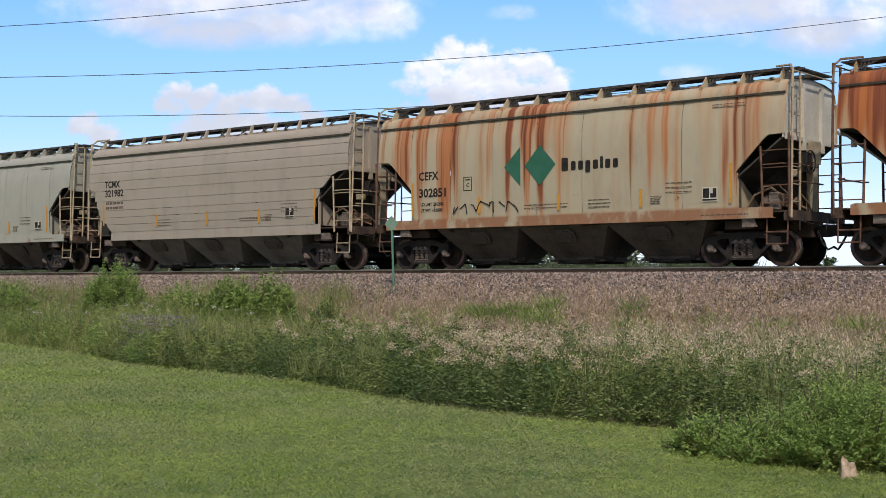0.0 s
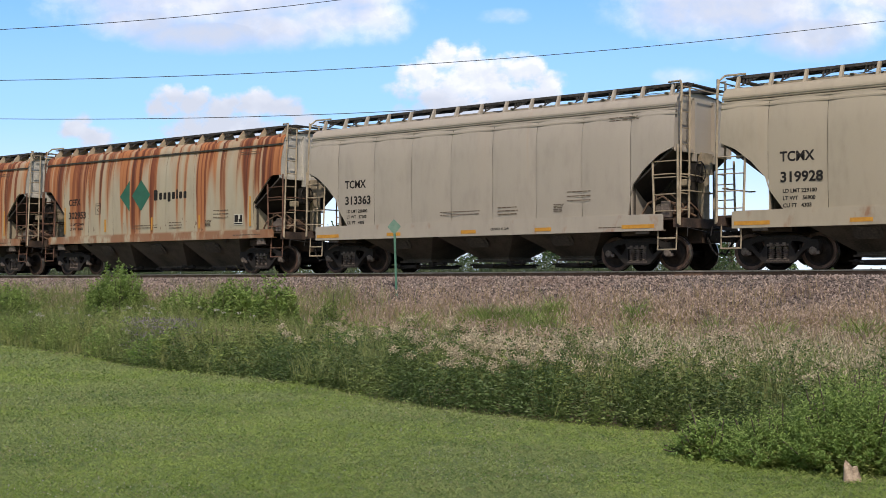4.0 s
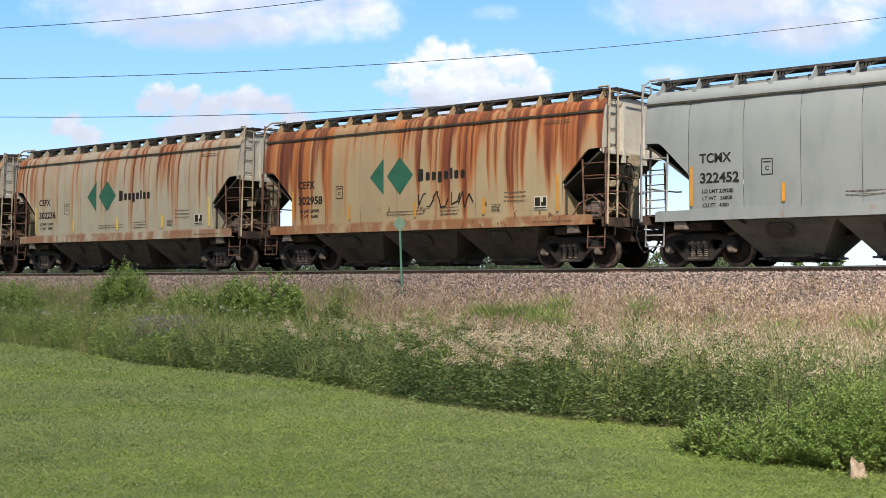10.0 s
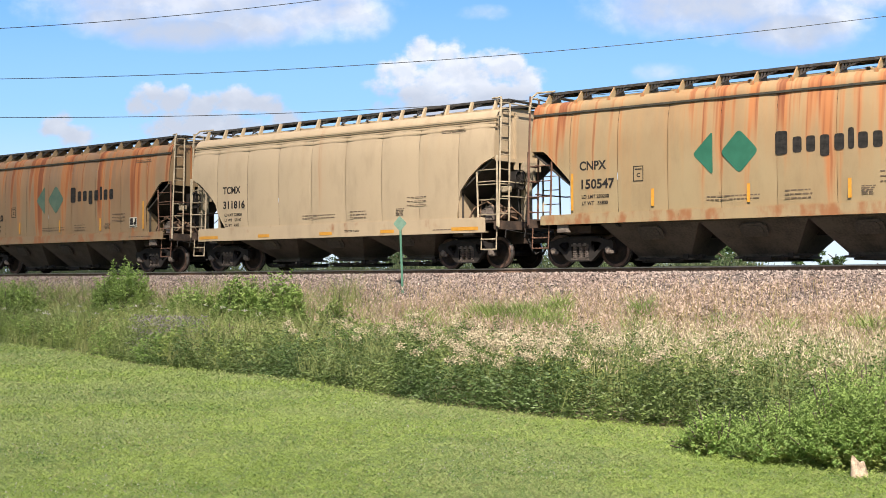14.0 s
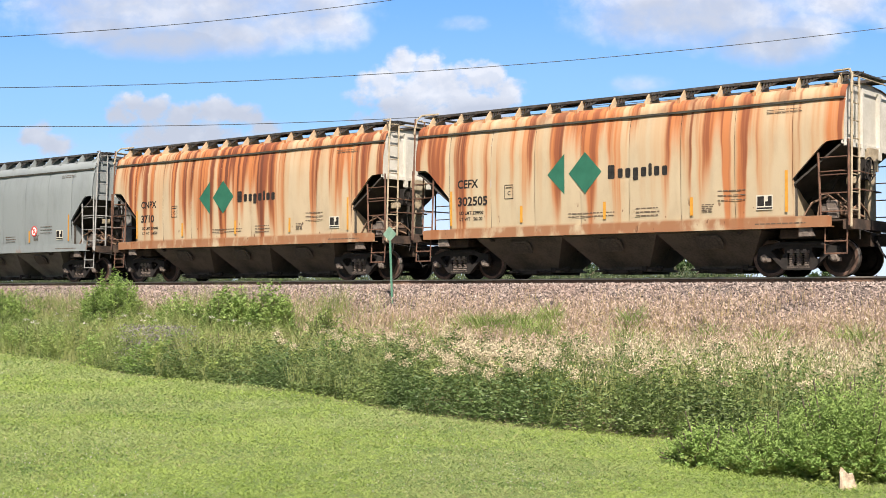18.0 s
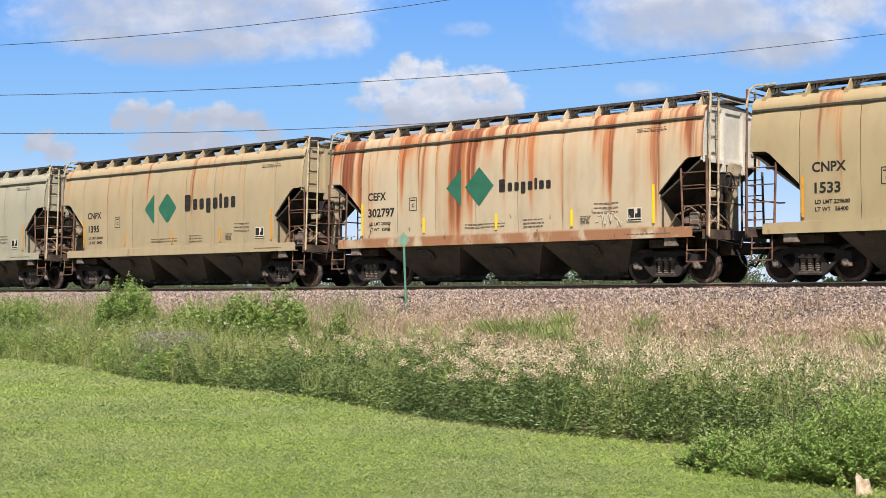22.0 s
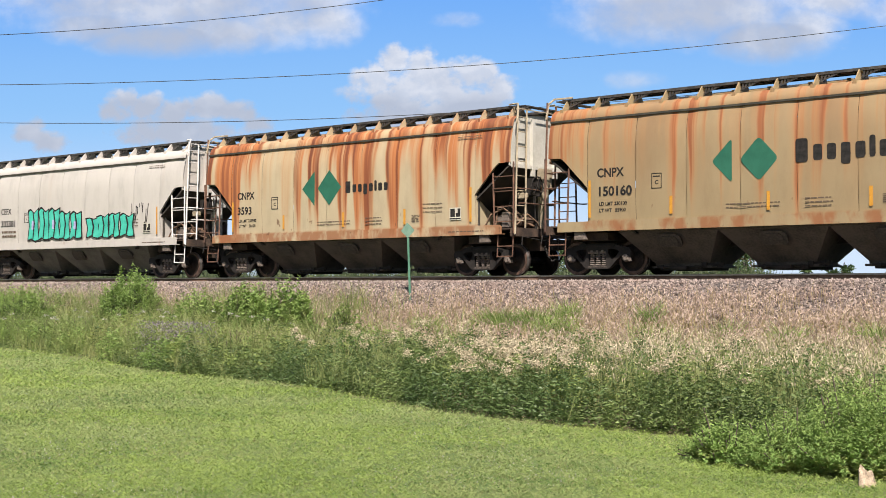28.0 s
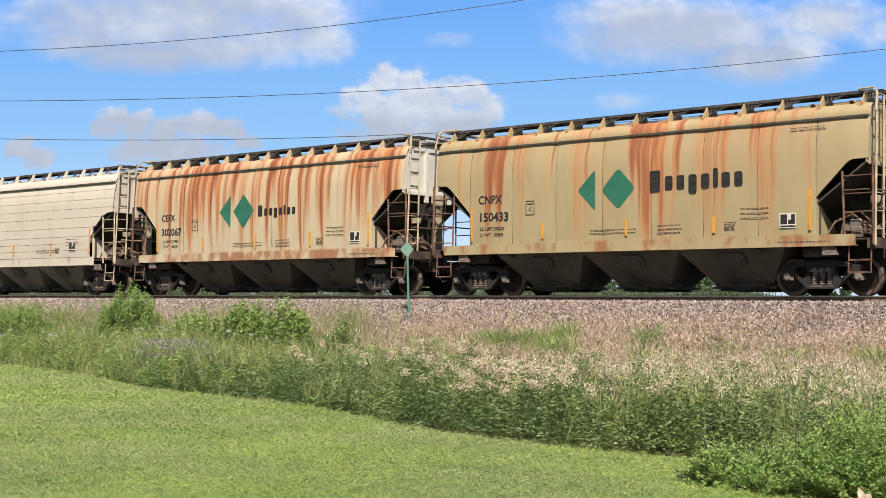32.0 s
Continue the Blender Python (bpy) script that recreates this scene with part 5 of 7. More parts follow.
    add("running_board", ("board", long), board_mesh, e, label="dark steel roof walkway")
    for k in range(4):
        add("hatch_cover", "hatch", hatch_mesh, at=pose(sx * (-4.65 + 3.1 * k), 0, 0), paint=paint)
    n = 15 if flow else 13 if build == "can" else 12
    kind = "tri" if build == "can" else "post"
    for k in range(n):
        x = -e + 0.28 + (2 * e - 0.56) * k / (n - 1)
        add("roof_bracket", ("bracket", kind), bracket_mesh, kind, at=pose(x, 0, 0), paint=paint)
    # underside
    bays = (-4.55, -1.52, 1.52, 4.55) if long else (-2.92, 0.0, 2.92)
    for x in bays:
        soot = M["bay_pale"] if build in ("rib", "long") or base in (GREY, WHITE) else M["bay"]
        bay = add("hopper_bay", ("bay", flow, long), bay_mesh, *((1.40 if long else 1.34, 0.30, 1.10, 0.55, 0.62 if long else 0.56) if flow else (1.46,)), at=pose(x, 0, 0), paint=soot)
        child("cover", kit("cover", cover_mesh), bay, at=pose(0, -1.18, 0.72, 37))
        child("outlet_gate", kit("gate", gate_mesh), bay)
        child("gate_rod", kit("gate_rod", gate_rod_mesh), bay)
    for s in (-1, 1):
        add("end_platform", ("plat", long, s), platform_mesh, s, e, paint=M["platform"], label="grimy rusty end platform")
        add("coupler", ("coup", long, s), coupler_mesh, s, e)
        add("air_hose", ("hose", long, s), hose_mesh, s, e)
        add("jacking_pad", ("pad", long, s), jack_pad_mesh, s, e)
        # ladders: on the side, on the end, and on the far corner
        low = (1.52, 1.95, 2.38, 2.80)
        add("side_ladder", ("lad1", long, s), ladder_mesh, (s * (e - 0.60), -1.56, 1.18), (s * (e - 0.66), -1.56, 2.92), (s * (e + 0.10), -1.60, 1.18), (s * (e + 0.10), -1.60, 3.2), low, paint=iron_low)
        ups = tuple(1.55 + 0.42 * q for q in range(8))
        add("end_ladder", ("lad2", long, s), ladder_mesh, (s * (e + 0.14), -1.58, 1.15), (s * (e + 0.14), -1.44, 4.78), (s * (e + 0.14), -1.10, 1.20), (s * (e + 0.14), -1.02, 4.72), ups if s > 0 else ups[:4], paint=iron if s > 0 else iron_low)
        add("end_ladder", ("lad3", long, s), ladder_mesh, (s * (e - 0.55), 1.58, 1.15), (s * (e - 0.55), 1.58, 2.95), (s * (e + 0.10), 1.58, 1.15), (s * (e + 0.10), 1.50, 4.7 if s < 0 else 3.0), low, paint=iron_low)
        add("stirrup_step", ("step", long), step_mesh, at=pose(s * (e - 0.25), 0, 0), paint=iron_low)
        add("grab_rail", ("grab", long, s), lambda: finish(grab_rail(s, e), "grab_rail", [M["bay"]]), paint=iron)
        add("end_rail", ("rail1", long, s), lambda: finish(cross_rail(s, e, 4.72, -1.3, 1.2), "end_rail", [M["bay"]]), paint=iron)
        add("end_rail", ("rail2", long, s), lambda: finish(cross_rail(s, e, 2.05, -1.2, 0.3), "end_rail", [M["bay"]]), paint=iron_low)
    res, valve, wheel, pipe, lever = kit(("brake", long), brake_meshes, e)
    child("air_reservoir", res, car, "rusty air reservoir")
    child("brake_valve", valve, car)
    child("air_pipe", pipe, car)
    child("brake_lever", lever, car)
    child("brake_wheel", wheel, car, "dark brake wheel and gear box")
    add("air_pipe", ("pipe2", long), lambda: finish(made(tube, [(e - 1.15, -1.30, 1.42), (e - 0.95, -1.28, 1.75), (e - 0.55, -1.22, 1.92), (e - 0.15, -1.0, 1.60), (e + 0.05, -0.55, 1.42)], 0.03, 5), "air_pipe", [M["rusty"]]))
    add("brake_rod", ("rod2", long), lambda: finish(made(tube, [(e - 0.9, -0.9, 1.36), (e - 0.5, -0.8, 2.35), (e + 0.05, -0.62, 2.62)], 0.022, 5), "brake_rod", [M["truck"]]))
    add("retainer_box", ("retbox", long), lambda: finish(made(box, e - 0.20, e + 0.06, -1.02, -0.82, 2.18, 2.36), "retainer_box", [M["iron_tan"]], bevel=0.02))
    add("brake_cylinder", ("cyl", long), lambda: finish(made(lathe, [(0.05, -0.30), (0.14, -0.26), (0.15, 0.2), (0.05, 0.3)], 10, 0, (e - 0.25, -0.55, 1.55)), "brake_cylinder", [M["platform"]]))
    add("hand_rail", ("hrail", long), lambda: finish(made(tube, [(e - 0.62, -1.57, 2.46), (e - 0.1, -1.58, 2.47), (e + 0.2, -1.2, 2.46), (e + 0.2, -0.2, 2.44)], 0.018, 5), "hand_rail", [M["bay"]]), paint=iron_low)
    # trucks
    for s in (-1, 1):
        tx = s * (e - 1.335)
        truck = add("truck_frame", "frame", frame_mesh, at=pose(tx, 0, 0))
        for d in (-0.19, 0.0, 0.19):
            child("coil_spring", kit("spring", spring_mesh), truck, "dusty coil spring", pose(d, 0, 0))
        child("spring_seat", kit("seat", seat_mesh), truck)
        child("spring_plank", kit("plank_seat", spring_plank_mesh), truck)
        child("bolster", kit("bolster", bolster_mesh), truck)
        for d in (-0.889, 0.889):
            child("bearing_cap", kit("cap", cap_mesh), truck, at=pose(d, -1.14, 0.457))
        add("truck_frame", "frame", frame_mesh, at=pose(tx, 0, 0, 0, 0, 180))
        for d in (-0.889, 0.889):
            WHEELS.append((add("wheelset", "wheelset", wheelset_mesh, at=pose(tx + d, 0, 0.457)), i, tx + d))
    # lettering and marks
    face = -1.641 if flow else -1.627

    shift, bulge = (0.006, 0.024) if flow else (0.0, 0.0 if build == "rib" else 0.016)

    def sheet_y(me, x, z):
        """The outermost place of the side under a mark."""
        co = [v.co for v in me.vertices]
        x0, x1, z0, z1 = x + min(c.x for c in co), x + max(c.x for c in co), z + min(c.z for c in co), z + max(c.z for c in co)
        out = 0.0
        for a in range(7):
            px = x0 + (x1 - x0) * a / 6
            k = min(max(int(np.searchsorted(SEAMS, px / sx)), 1), 9)
            u = 2 * (px / sx - SEAMS[k - 1]) / (SEAMS[k] - SEAMS[k - 1]) - 1
            for b in range(4):
                out = max(out, float(profile(z0 + (z1 - z0) * b / 3)) + shift + bulge * (1.0 if build == "rib" else 1 - u ** 4))
        return -out - 0.0025

    def put(name, me, x, z, mat=None, y=face, label="", rz=0.0):
        if y > face - 0.02 and z > 1.45:
            y = sheet_y(me, x, z) - max(0.0, face - y)
        ob = child(name, me, car, label, pose(x, y, z, 0, rz, 0))
        if mat:
            ob.material_slots[0].link, ob.material_slots[0].material = "OBJECT", mat
        if name == "small_print":
            ob.material_slots[0].link, ob.material_slots[0].material = "OBJECT", M["ink_faded"]
            ob["kind"] = "stuff"
        return ob

    ink = M["ink_faded"] if logo == "faded" else M["ink"]
    rib = build == "rib"
    mx, mz = (-5.65, 3.06) if rib else (-4.95 * sx, 2.74 if long else 2.60)
    if mark:
        put("reporting_mark", text_mesh(mark, 0.33, 0.93), mx, mz, ink)
        put("car_number", text_mesh(num, 0.345, 1.05), mx, mz - (0.33 if rib else 0.50), ink)
    else:
        put("small_print", kit("bars0", bars_mesh, 1, 0.8, 0.18, 0.1, 5), mx, mz, ink)
        put("small_print", kit("bars1", bars_mesh, 1, 0.95, 0.2, 0.1, 6), mx, mz - 0.5, ink)
    zz = mz - (0.62 if rib else 0.76)
    if ld:
        for k, words in enumerate(("LD LMT " + ld, "LT WT   " + lt) + (("CU FT   " + cu,) if cu else ())):
            put("weight_stencil", text_mesh(words, 0.13), mx + 0.06, zz - k * 0.175, ink)
    else:
        put("small_print", kit("bars2", bars_mesh, 2, 1.0, 0.09, 0.08, 7), mx + 0.06, zz, ink)
    if not rib and not flow:
        put("plate_mark", kit("plate", lambda: finish(ring_mark(), "plate_mark", [M["ink"]])), -3.12, 2.42, ink)
        put("plate_letter", text_mesh("C", 0.15), -3.17, 2.33, ink)
    if not flow:
        put("consolidated_stencil", kit("cons", lambda: finish(panel_mark(), "stencil", [M["ink"], M["panel_pale"]])), 4.55 if not rib else 4.0, 1.62 if not rib else 1.66)
    put("small_print", kit("bars3", bars_mesh, 3, 0.75, 0.024, 0.093, 11), 3.3 if not rib else 3.6, 2.12, ink)
    put("small_print", kit("bars4", bars_mesh, 3, 0.7, 0.026, 0.068, 12), 0.95 if not rib else -2.6, 1.78, ink)
    put("small_print", kit("bars5", bars_mesh, 2, 1.45, 0.024, 0.061, 13), -1.15 if not rib else 1.6, 1.72, ink)
    put("small_print", kit("grid", bars_mesh, 5, 0.34, 0.020, 0.025, 14), 2.85, 1.80, ink)
    if not rib:
        put("small_print", kit("bars6", bars_mesh, 2, 0.9, 0.02, 0.05, 15), 4.6, 4.02, ink, y=-1.545)
        put("small_print", kit("bars7", bars_mesh, 1, 1.3, 0.028, 0.05, 16), 4.3, z0 + 0.10, ink, y=-1.626)
    if logo:
        big = logo == "big"
        c = -0.24 if big else -0.60
        green = M["green_dull"] if logo == "faded" or wash > 0.79 else M["green"]
        rr = 0.13 if big else 0.012
        dia = [(0, -0.555), (0.52, 0), (0, 0.555), (-0.52, 0)]
        tri = [(0, -0.555), (0, 0.555), (-0.56, 0)]
        put("diamond_emblem", kit(("dia", big), lambda: flat(rounded(dia, rr))), c, 2.815, green, label="green diamond emblem")
        put("triangle_emblem", kit(("tri", big), lambda: flat(rounded(tri, rr * 0.8))), c - (0.73 if big else 0.66), 2.815, green, label="green triangle emblem")
        if big:
            for me, dx in kit("word_big", word_blocks, 2.78, 0.62):
                put("logo_block", me, 0.64 + dx, 2.66, ink)
        else:
            for me, dx in kit("word", word_blocks, 1.87, 0.40):
                put("logo_block", me, 0.06 + dx, 2.60, ink)
    ym = M["stripe_new"] if stripes == "new" else M["stripe"]
    if stripes == "dash":
        for x, w in ((-5.7, 0.95), (-2.95, 0.55), (-0.1, 0.55), (2.5, 0.55), (5.5, 0.98)):
            put("yellow_mark", kit(("dash", w), lambda: flat([(-w / 2, -0.05), (w / 2, -0.05), (w / 2, 0.05), (-w / 2, 0.05)])), x * sx, 1.24 if long else 1.14, ym, y=-1.626)
        if long:
            for x in (-3.2, 2.0):
                put("stencil", text_mesh("DO NOT HAMMER ON CAR", 0.095), x, 1.34, ink, y=-1.626)
            for x in (-2.6, 2.6):
                put("stencil", text_mesh("WARNING", 0.095), x, 1.98, ink)
        else:
            put("stencil", text_mesh("CENTER FLOW", 0.095), 0.7, 1.16, ink, y=-1.626)
    else:
        for x, w, h, z in ((-5.19, 0.075, 1.0, 2.03), (-2.70, 0.085, 0.46, 1.78), (-0.0, 0.085, 0.46, 1.78), (2.57, 0.085, 0.46, 1.78), (5.12, 0.075, 1.0, 2.05)):
            if rib and x < -5:
                z, h, x = 2.08, 0.8, -5.72
            if logo == "faded" and abs(x) > 5 and x < 0:
                continue
            put("yellow_stripe", kit(("stripe", w, h), lambda: flat([(-w / 2, -h / 2), (w / 2, -h / 2), (w / 2, h / 2), (-w / 2, h / 2)])), x, z, ym)
    if num in ("302851", "302958", "150628"):
        w, h = {"302851": (2.4, 0.36), "302958": (2.1, 0.55), "150628": (0.75, 0.42)}[num]
        x, z = {"302851": (-3.7, 1.55), "302958": (0.1, 1.75), "150628": (-3.6, 1.55)}[num]
        put("scrawl", finish_scrawl(num, w, h), x, z, M["ink"], y=face - 0.004, label="black spray-can scrawl")
    if num in ("151946", "151277", "302797"):
        x, z = {"151946": (-3.9, 1.75), "151277": (-3.8, 1.55), "302797": (3.3, 1.5)}[num]
        put("scrawl", scrawl_mesh(1.2, 0.42, int(num), 0.009), x, z, M["panel_pale"], y=face - 0.004, label="pale spray-can scrawl")
    if num == "302670":
        r = random.Random(3)
        for x, z in ((-4.0, 1.75), (-3.55, 1.80), (-3.2, 1.70), (-2.5, 1.75), (-2.3, 1.70), (0.15, 1.75), (0.55, 1.85), (1.1, 1.80), (1.5, 1.72), (1.75, 1.74), (2.25, 1.95), (-1.45, 3.05), (-0.75, 2.72), (0.1, 2.78)):
            w, h = r.uniform(0.07, 0.12), r.uniform(0.10, 0.20)
            pts = [(-w, -h), (w * 0.7, -h * 0.8), (w, h * 0.1), (w * 0.5, h), (-w * 0.6, h * 0.8), (-w * 0.9, 0.0)]
            put("rust_scab", flat(rounded(pts, 0.05)), x, z, M["iron_low"], y=face - 0.005, label="brown rust scab")
    if num == "201701":
        for x in (-3.1, -0.0, 2.55):
            put("red_ring", kit("ring", lambda: finish(ring_bar(), "red_ring", [M["red"], M["white"]])), x + 0.35, 1.98, label="red prohibition ring on white")
    if num == "302381":
        graffiti(put, face)
    return car


def grab_rail(s, e):
    """A bent rail that leads from the ladder over the roof's edge and along the end."""
    bm = bmesh.new()
    tube(bm, [(s * (e + 0.14), -1.50, 4.30), (s * (e + 0.12), -1.40, 4.74), (s * (e + 0.02), -1.28, 4.88), (s * (e - 0.45), -1.06, 4.91)], 0.03, 5)
    return bm


def cross_rail(s, e, z, y0, y1):
    bm = bmesh.new()
    tube(bm, [(s * (e - 0.02), y0, z), (s * (e + 0.14), y0, z), (s * (e + 0.14), y1, z), (s * (e - 0.02), y1, z)], 0.02, 5)
    return bm


def ring_mark():
    bm = bmesh.new()
    for x0, x1, z0, z1 in ((-0.15, 0.15, 0.18, 0.20), (-0.15, 0.15, -0.20, -0.18), (-0.15, -0.13, -0.20, 0.20), (0.13, 0.15, -0.20, 0.20), (-0.10, 0.10, 0.10, 0.13)):
        slab(bm, [(x0, z0), (x1, z0), (x1, z1), (x0, z1)], 0, -0.003)
    return bm


def panel_mark():
    """A black stencil panel with pale fields."""
    bm = bmesh.new()
    slab(bm, [(-0.30, 0), (0.30, 0), (0.30, 0.36), (-0.30, 0.36)], 0, -0.002, 1)
    slab(bm, [(-0.28, 0.02), (0.28, 0.02), (0.28, 0.06), (-0.28, 0.06)], -0.002, -0.004, 0)
    slab(bm, [(-0.26, 0.09), (-0.02, 0.09), (-0.02, 0.33), (-0.26, 0.33)], -0.002, -0.004, 0)
    slab(bm, [(0.02, 0.09), (0.26, 0.09), (0.26, 0.33), (0.12, 0.33), (0.12, 0.2), (0.02, 0.2)], -0.002, -0.004, 0)
    for v in bm.verts:
        v.co.x *= 0.72
    return bm


def ring_bar():
    bm = bmesh.new()
    n = 20
    disc = lambda r, y0, y1, mi: slab(bm, [(r * math.cos(math.tau * k / n), r * math.sin(math.tau * k / n)) for k in range(n)], y0, y1, mi)
    disc(0.20, 0, -0.002, 0)
    disc(0.155, -0.002, -0.004, 1)
    slab(bm, [(-0.13, 0.09), (-0.09, 0.13), (0.13, -0.09), (0.09, -0.13)], -0.004, -0.006, 0)
    slab(bm, [(-0.08, -0.10), (-0.03, -0.10), (0.05, 0.08), (0.0, 0.08)], -0.006, -0.007, 0)
    return bm


def finish_scrawl(num, w, h):
    return scrawl_mesh(w, h, int(num), 0.016)


def graffiti(put, face):
    """Block graffiti: two groups of fat teal shapes on a dark outline; no letters."""
    r = random.Random(8)
    for k in range(9):
        x = -2.95 + k * 0.70 + (0.35 if k > 4 else 0.0)
        w, h = r.uniform(0.62, 0.80), r.uniform(0.95, 1.2) if k < 5 else r.uniform(0.75, 0.95)
        z = 1.52
        pts = [(0, 0), (w * 0.35, 0.1), (w * 0.6, 0), (w, 0.02), (w * 0.92, h * 0.5), (w, h), (w * 0.6, h * 0.88), (w * 0.3, h), (0, h * 0.92), (w * 0.12, h * 0.5)]
        pts = [(a + r.uniform(-0.04, 0.04), b + r.uniform(-0.04, 0.04)) for a, b in pts]
        grow = [((a - w / 2) * 1.2 + w / 2, (b - h / 2) * 1.14 + h / 2) for a, b in pts]
        put("graffiti_outline", flat(rounded(grow, 0.05)), x, z, M["ink"], y=face - 0.002 - 0.0002 * k, label="dark graffiti outline")
        put("graffiti_fill", flat(rounded(pts, 0.06)), x, z, M["teal"], y=face - 0.006 - 0.0002 * k, label="teal graffiti fill")
        cut = [(w * 0.42, h * 0.05), (w * 0.52, h * 0.05), (w * 0.66, h * 0.55), (w * 0.50, h * 0.95), (w * 0.40, h * 0.93), (w * 0.54, h * 0.54)]
        put("graffiti_stroke", flat(rounded(cut, 0.02)), x, z, M["ink"], y=face - 0.014)
        if k % 2 == 0:
            put("graffiti_patch", flat(rounded([(w * 0.3, h * 0.35), (w * 0.62, h * 0.35), (w * 0.66, h * 0.62), (w * 0.34, h * 0.66)], 0.04)), x, z, M["lilac" if k < 5 else "ink"], y=face - 0.011)
    put("scrawl", scrawl_mesh(1.1, 0.8, 77, 0.016), 3.55, 1.95, M["ink"], y=face - 0.004)


def car_left(i):
    """Where the left end of car i stands at 16 s, along the track."""
    x = -386.11 + (i - 2) * PITCH
    if i > 13:
        x += 2.72
    return x


WHEELS, TRAIN = [], []
for i, row in enumerate(CARS):
    TRAIN.append(hopper(i, row))

# ---- sign post ----
sign = tagged(new("sign_post"), "green steel marker post with a small diamond plate beside the track", "sign post")
bm = bmesh.new()
box(bm, -0.03, 0.03, -0.02, 0.02, -0.4, 2.15)
child("post", finish(bm, "post", [M["sign_green"]], bevel=0.006), sign)
bm = bmesh.new()
slab(bm, rounded([(0, 1.78), (0.20, 2.0), (0, 2.22), (-0.20, 2.0)], 0.03), -0.021, -0.027)
child("diamond_plate", finish(bm, "diamond_plate", [M["sign_pale"]]), sign, "pale green diamond plate")
sign.matrix_basis = pose(-24.45, -3.5, -0.75, 0, -2.0, 25)

# ---- cables ----


def cable(pts):
    """A cable through three places of (right, up) in hundredths of its distance, hung as a parabola and drawn on past both sides."""
    cu = bpy.data.curves.new("overhead_cable", "CURVE")
    cu.dimensions, cu.bevel_depth, cu.bevel_resolution = "3D", 0.02, 1
    c = np.polyfit([p[0] for p in pts], [p[1] for p in pts], 2)
    us = np.linspace(-75, 75, 41)
    sp = cu.splines.new("POLY")
    sp.points.add(len(us) - 1)
    d = 75.0
    for p, u in zip(sp.points, us):
        q = Vector(EYE) + AHEAD * d + RIGHT * (u / 100 * d) + Vector((0, 0, np.polyval(c, u) / 100 * d))
        p.co = (*q, 1)
    cu.materials.append(M["wire"])
    return tagged(new("overhead_cable", cu), "thin dark overhead cable", "cable", "overhead cables", "structure")


cable(((-33.5, 19.42), (-21.0, 20.3), (-10.4, 21.4)))
cable(((-33.5, 15.55), (0.0, 16.93), (33.5, 20.15)))
cable(((-33.5, 12.62), (-18.0, 12.72), (-4.3, 13.2)))

# ---- plants ----


def leaves(c, direction, length, width, droop=0.25):
    """Diamond leaves: centres of their bases, the way that they point, length and width."""
    n = len(c)
    d = direction / np.linalg.norm(direction, axis=1, keepdims=True)
    s = np.cross(d, 0.6 * rng.normal(size=(n, 3)) + np.array([0, 0, 1.0]))
    s /= np.linalg.norm(s, axis=1, keepdims=True)
    L, W = length[:, None], width[:, None]
    mid = c + d * L * 0.45
    tip = c + d * L + np.array([0, 0, -1.0]) * L * droop
    v = np.stack([c, mid + s * W / 2, tip, mid - s * W / 2], 1).reshape(-1, 3)
    return v, (np.arange(n)[:, None] * 4 + np.arange(4)[None])


def blades(c, h, w, lean, bent=True):
    """Grass blades: tapered, bent in two pieces or straight."""
    n = len(c)
    th = rng.random(n) * math.tau
    s = np.stack([np.cos(th), np.sin(th), np.zeros(n)], 1) * w[:, None] / 2
    ph = rng.random(n) * math.tau
    o = np.stack([np.cos(ph), np.sin(ph), np.zeros(n)], 1) * (lean * h)[:, None]
    up = np.stack([np.zeros(n), np.zeros(n), h], 1)
    if not bent:
        v = np.stack([c - s, c + s, c + o + up + s * 0.2, c + o + up - s * 0.2], 1).reshape(-1, 3)
        return v, (np.arange(n)[:, None] * 4 + np.arange(4)[None])
    m = c + o * 0.35 + up * 0.62
    v = np.stack([c - s, c + s, m - s * 0.75, m + s * 0.75, c + o + up - s * 0.1, c + o + up + s * 0.1], 1).reshape(-1, 3)
    f = np.arange(n)[:, None, None] * 6 + np.array([(0, 1, 3, 2), (2, 3, 5, 4)])[None]
    return v, f.reshape(-1, 4)


def merge(name, parts, kind, label, category):
    """parts: (vertices, quads, material): one object."""
    vs, fs, mi, k = [], [], [], 0
    for j, (v, f, m) in enumerate(parts):
        vs.append(v)
        fs.append(f + k)
        mi.append(np.full(len(f), j))
        k += len(v)
    me = raw(name, np.concatenate(vs), np.concatenate(fs), [p[2] for p in parts], np.concatenate(mi))
    ob = new(name, me)
    if kind is not None:
        tagged(ob, label, category, kind=kind)
    return ob


def edge_y(x):
    return np.interp(x, EDGE_X, EDGE_Y)


def wedge(n, d0, d1, power=1.0):
    """Places on the plan spread over the camera's view, denser near by."""
    t = rng.random(n) ** power
    d = d0 * (d1 / d0) ** t
    a = radians(39.4) + (rng.random(n) - 0.5) * radians(44)
    return EYE[0] - d * np.sin(a), EYE[1] + d * np.cos(a)


def drift(x, y, step, seed):
    """A smooth random field over the plan, about -1 to 1, with lumps of about the given step."""
    r = np.random.default_rng(seed)
    out = 0.0
    for k in range(7):
        a, w = r.random() * math.tau, math.tau / (step * (1.2 + 2.2 * r.random()))
        out = out + np.sin((x * np.cos(a) + y * np.sin(a)) * w + r.random() * 6.3 + 1.3 * np.sin((x * np.sin(a) - y * np.cos(a)) * w * 0.6 + k))
    return out / 3.2


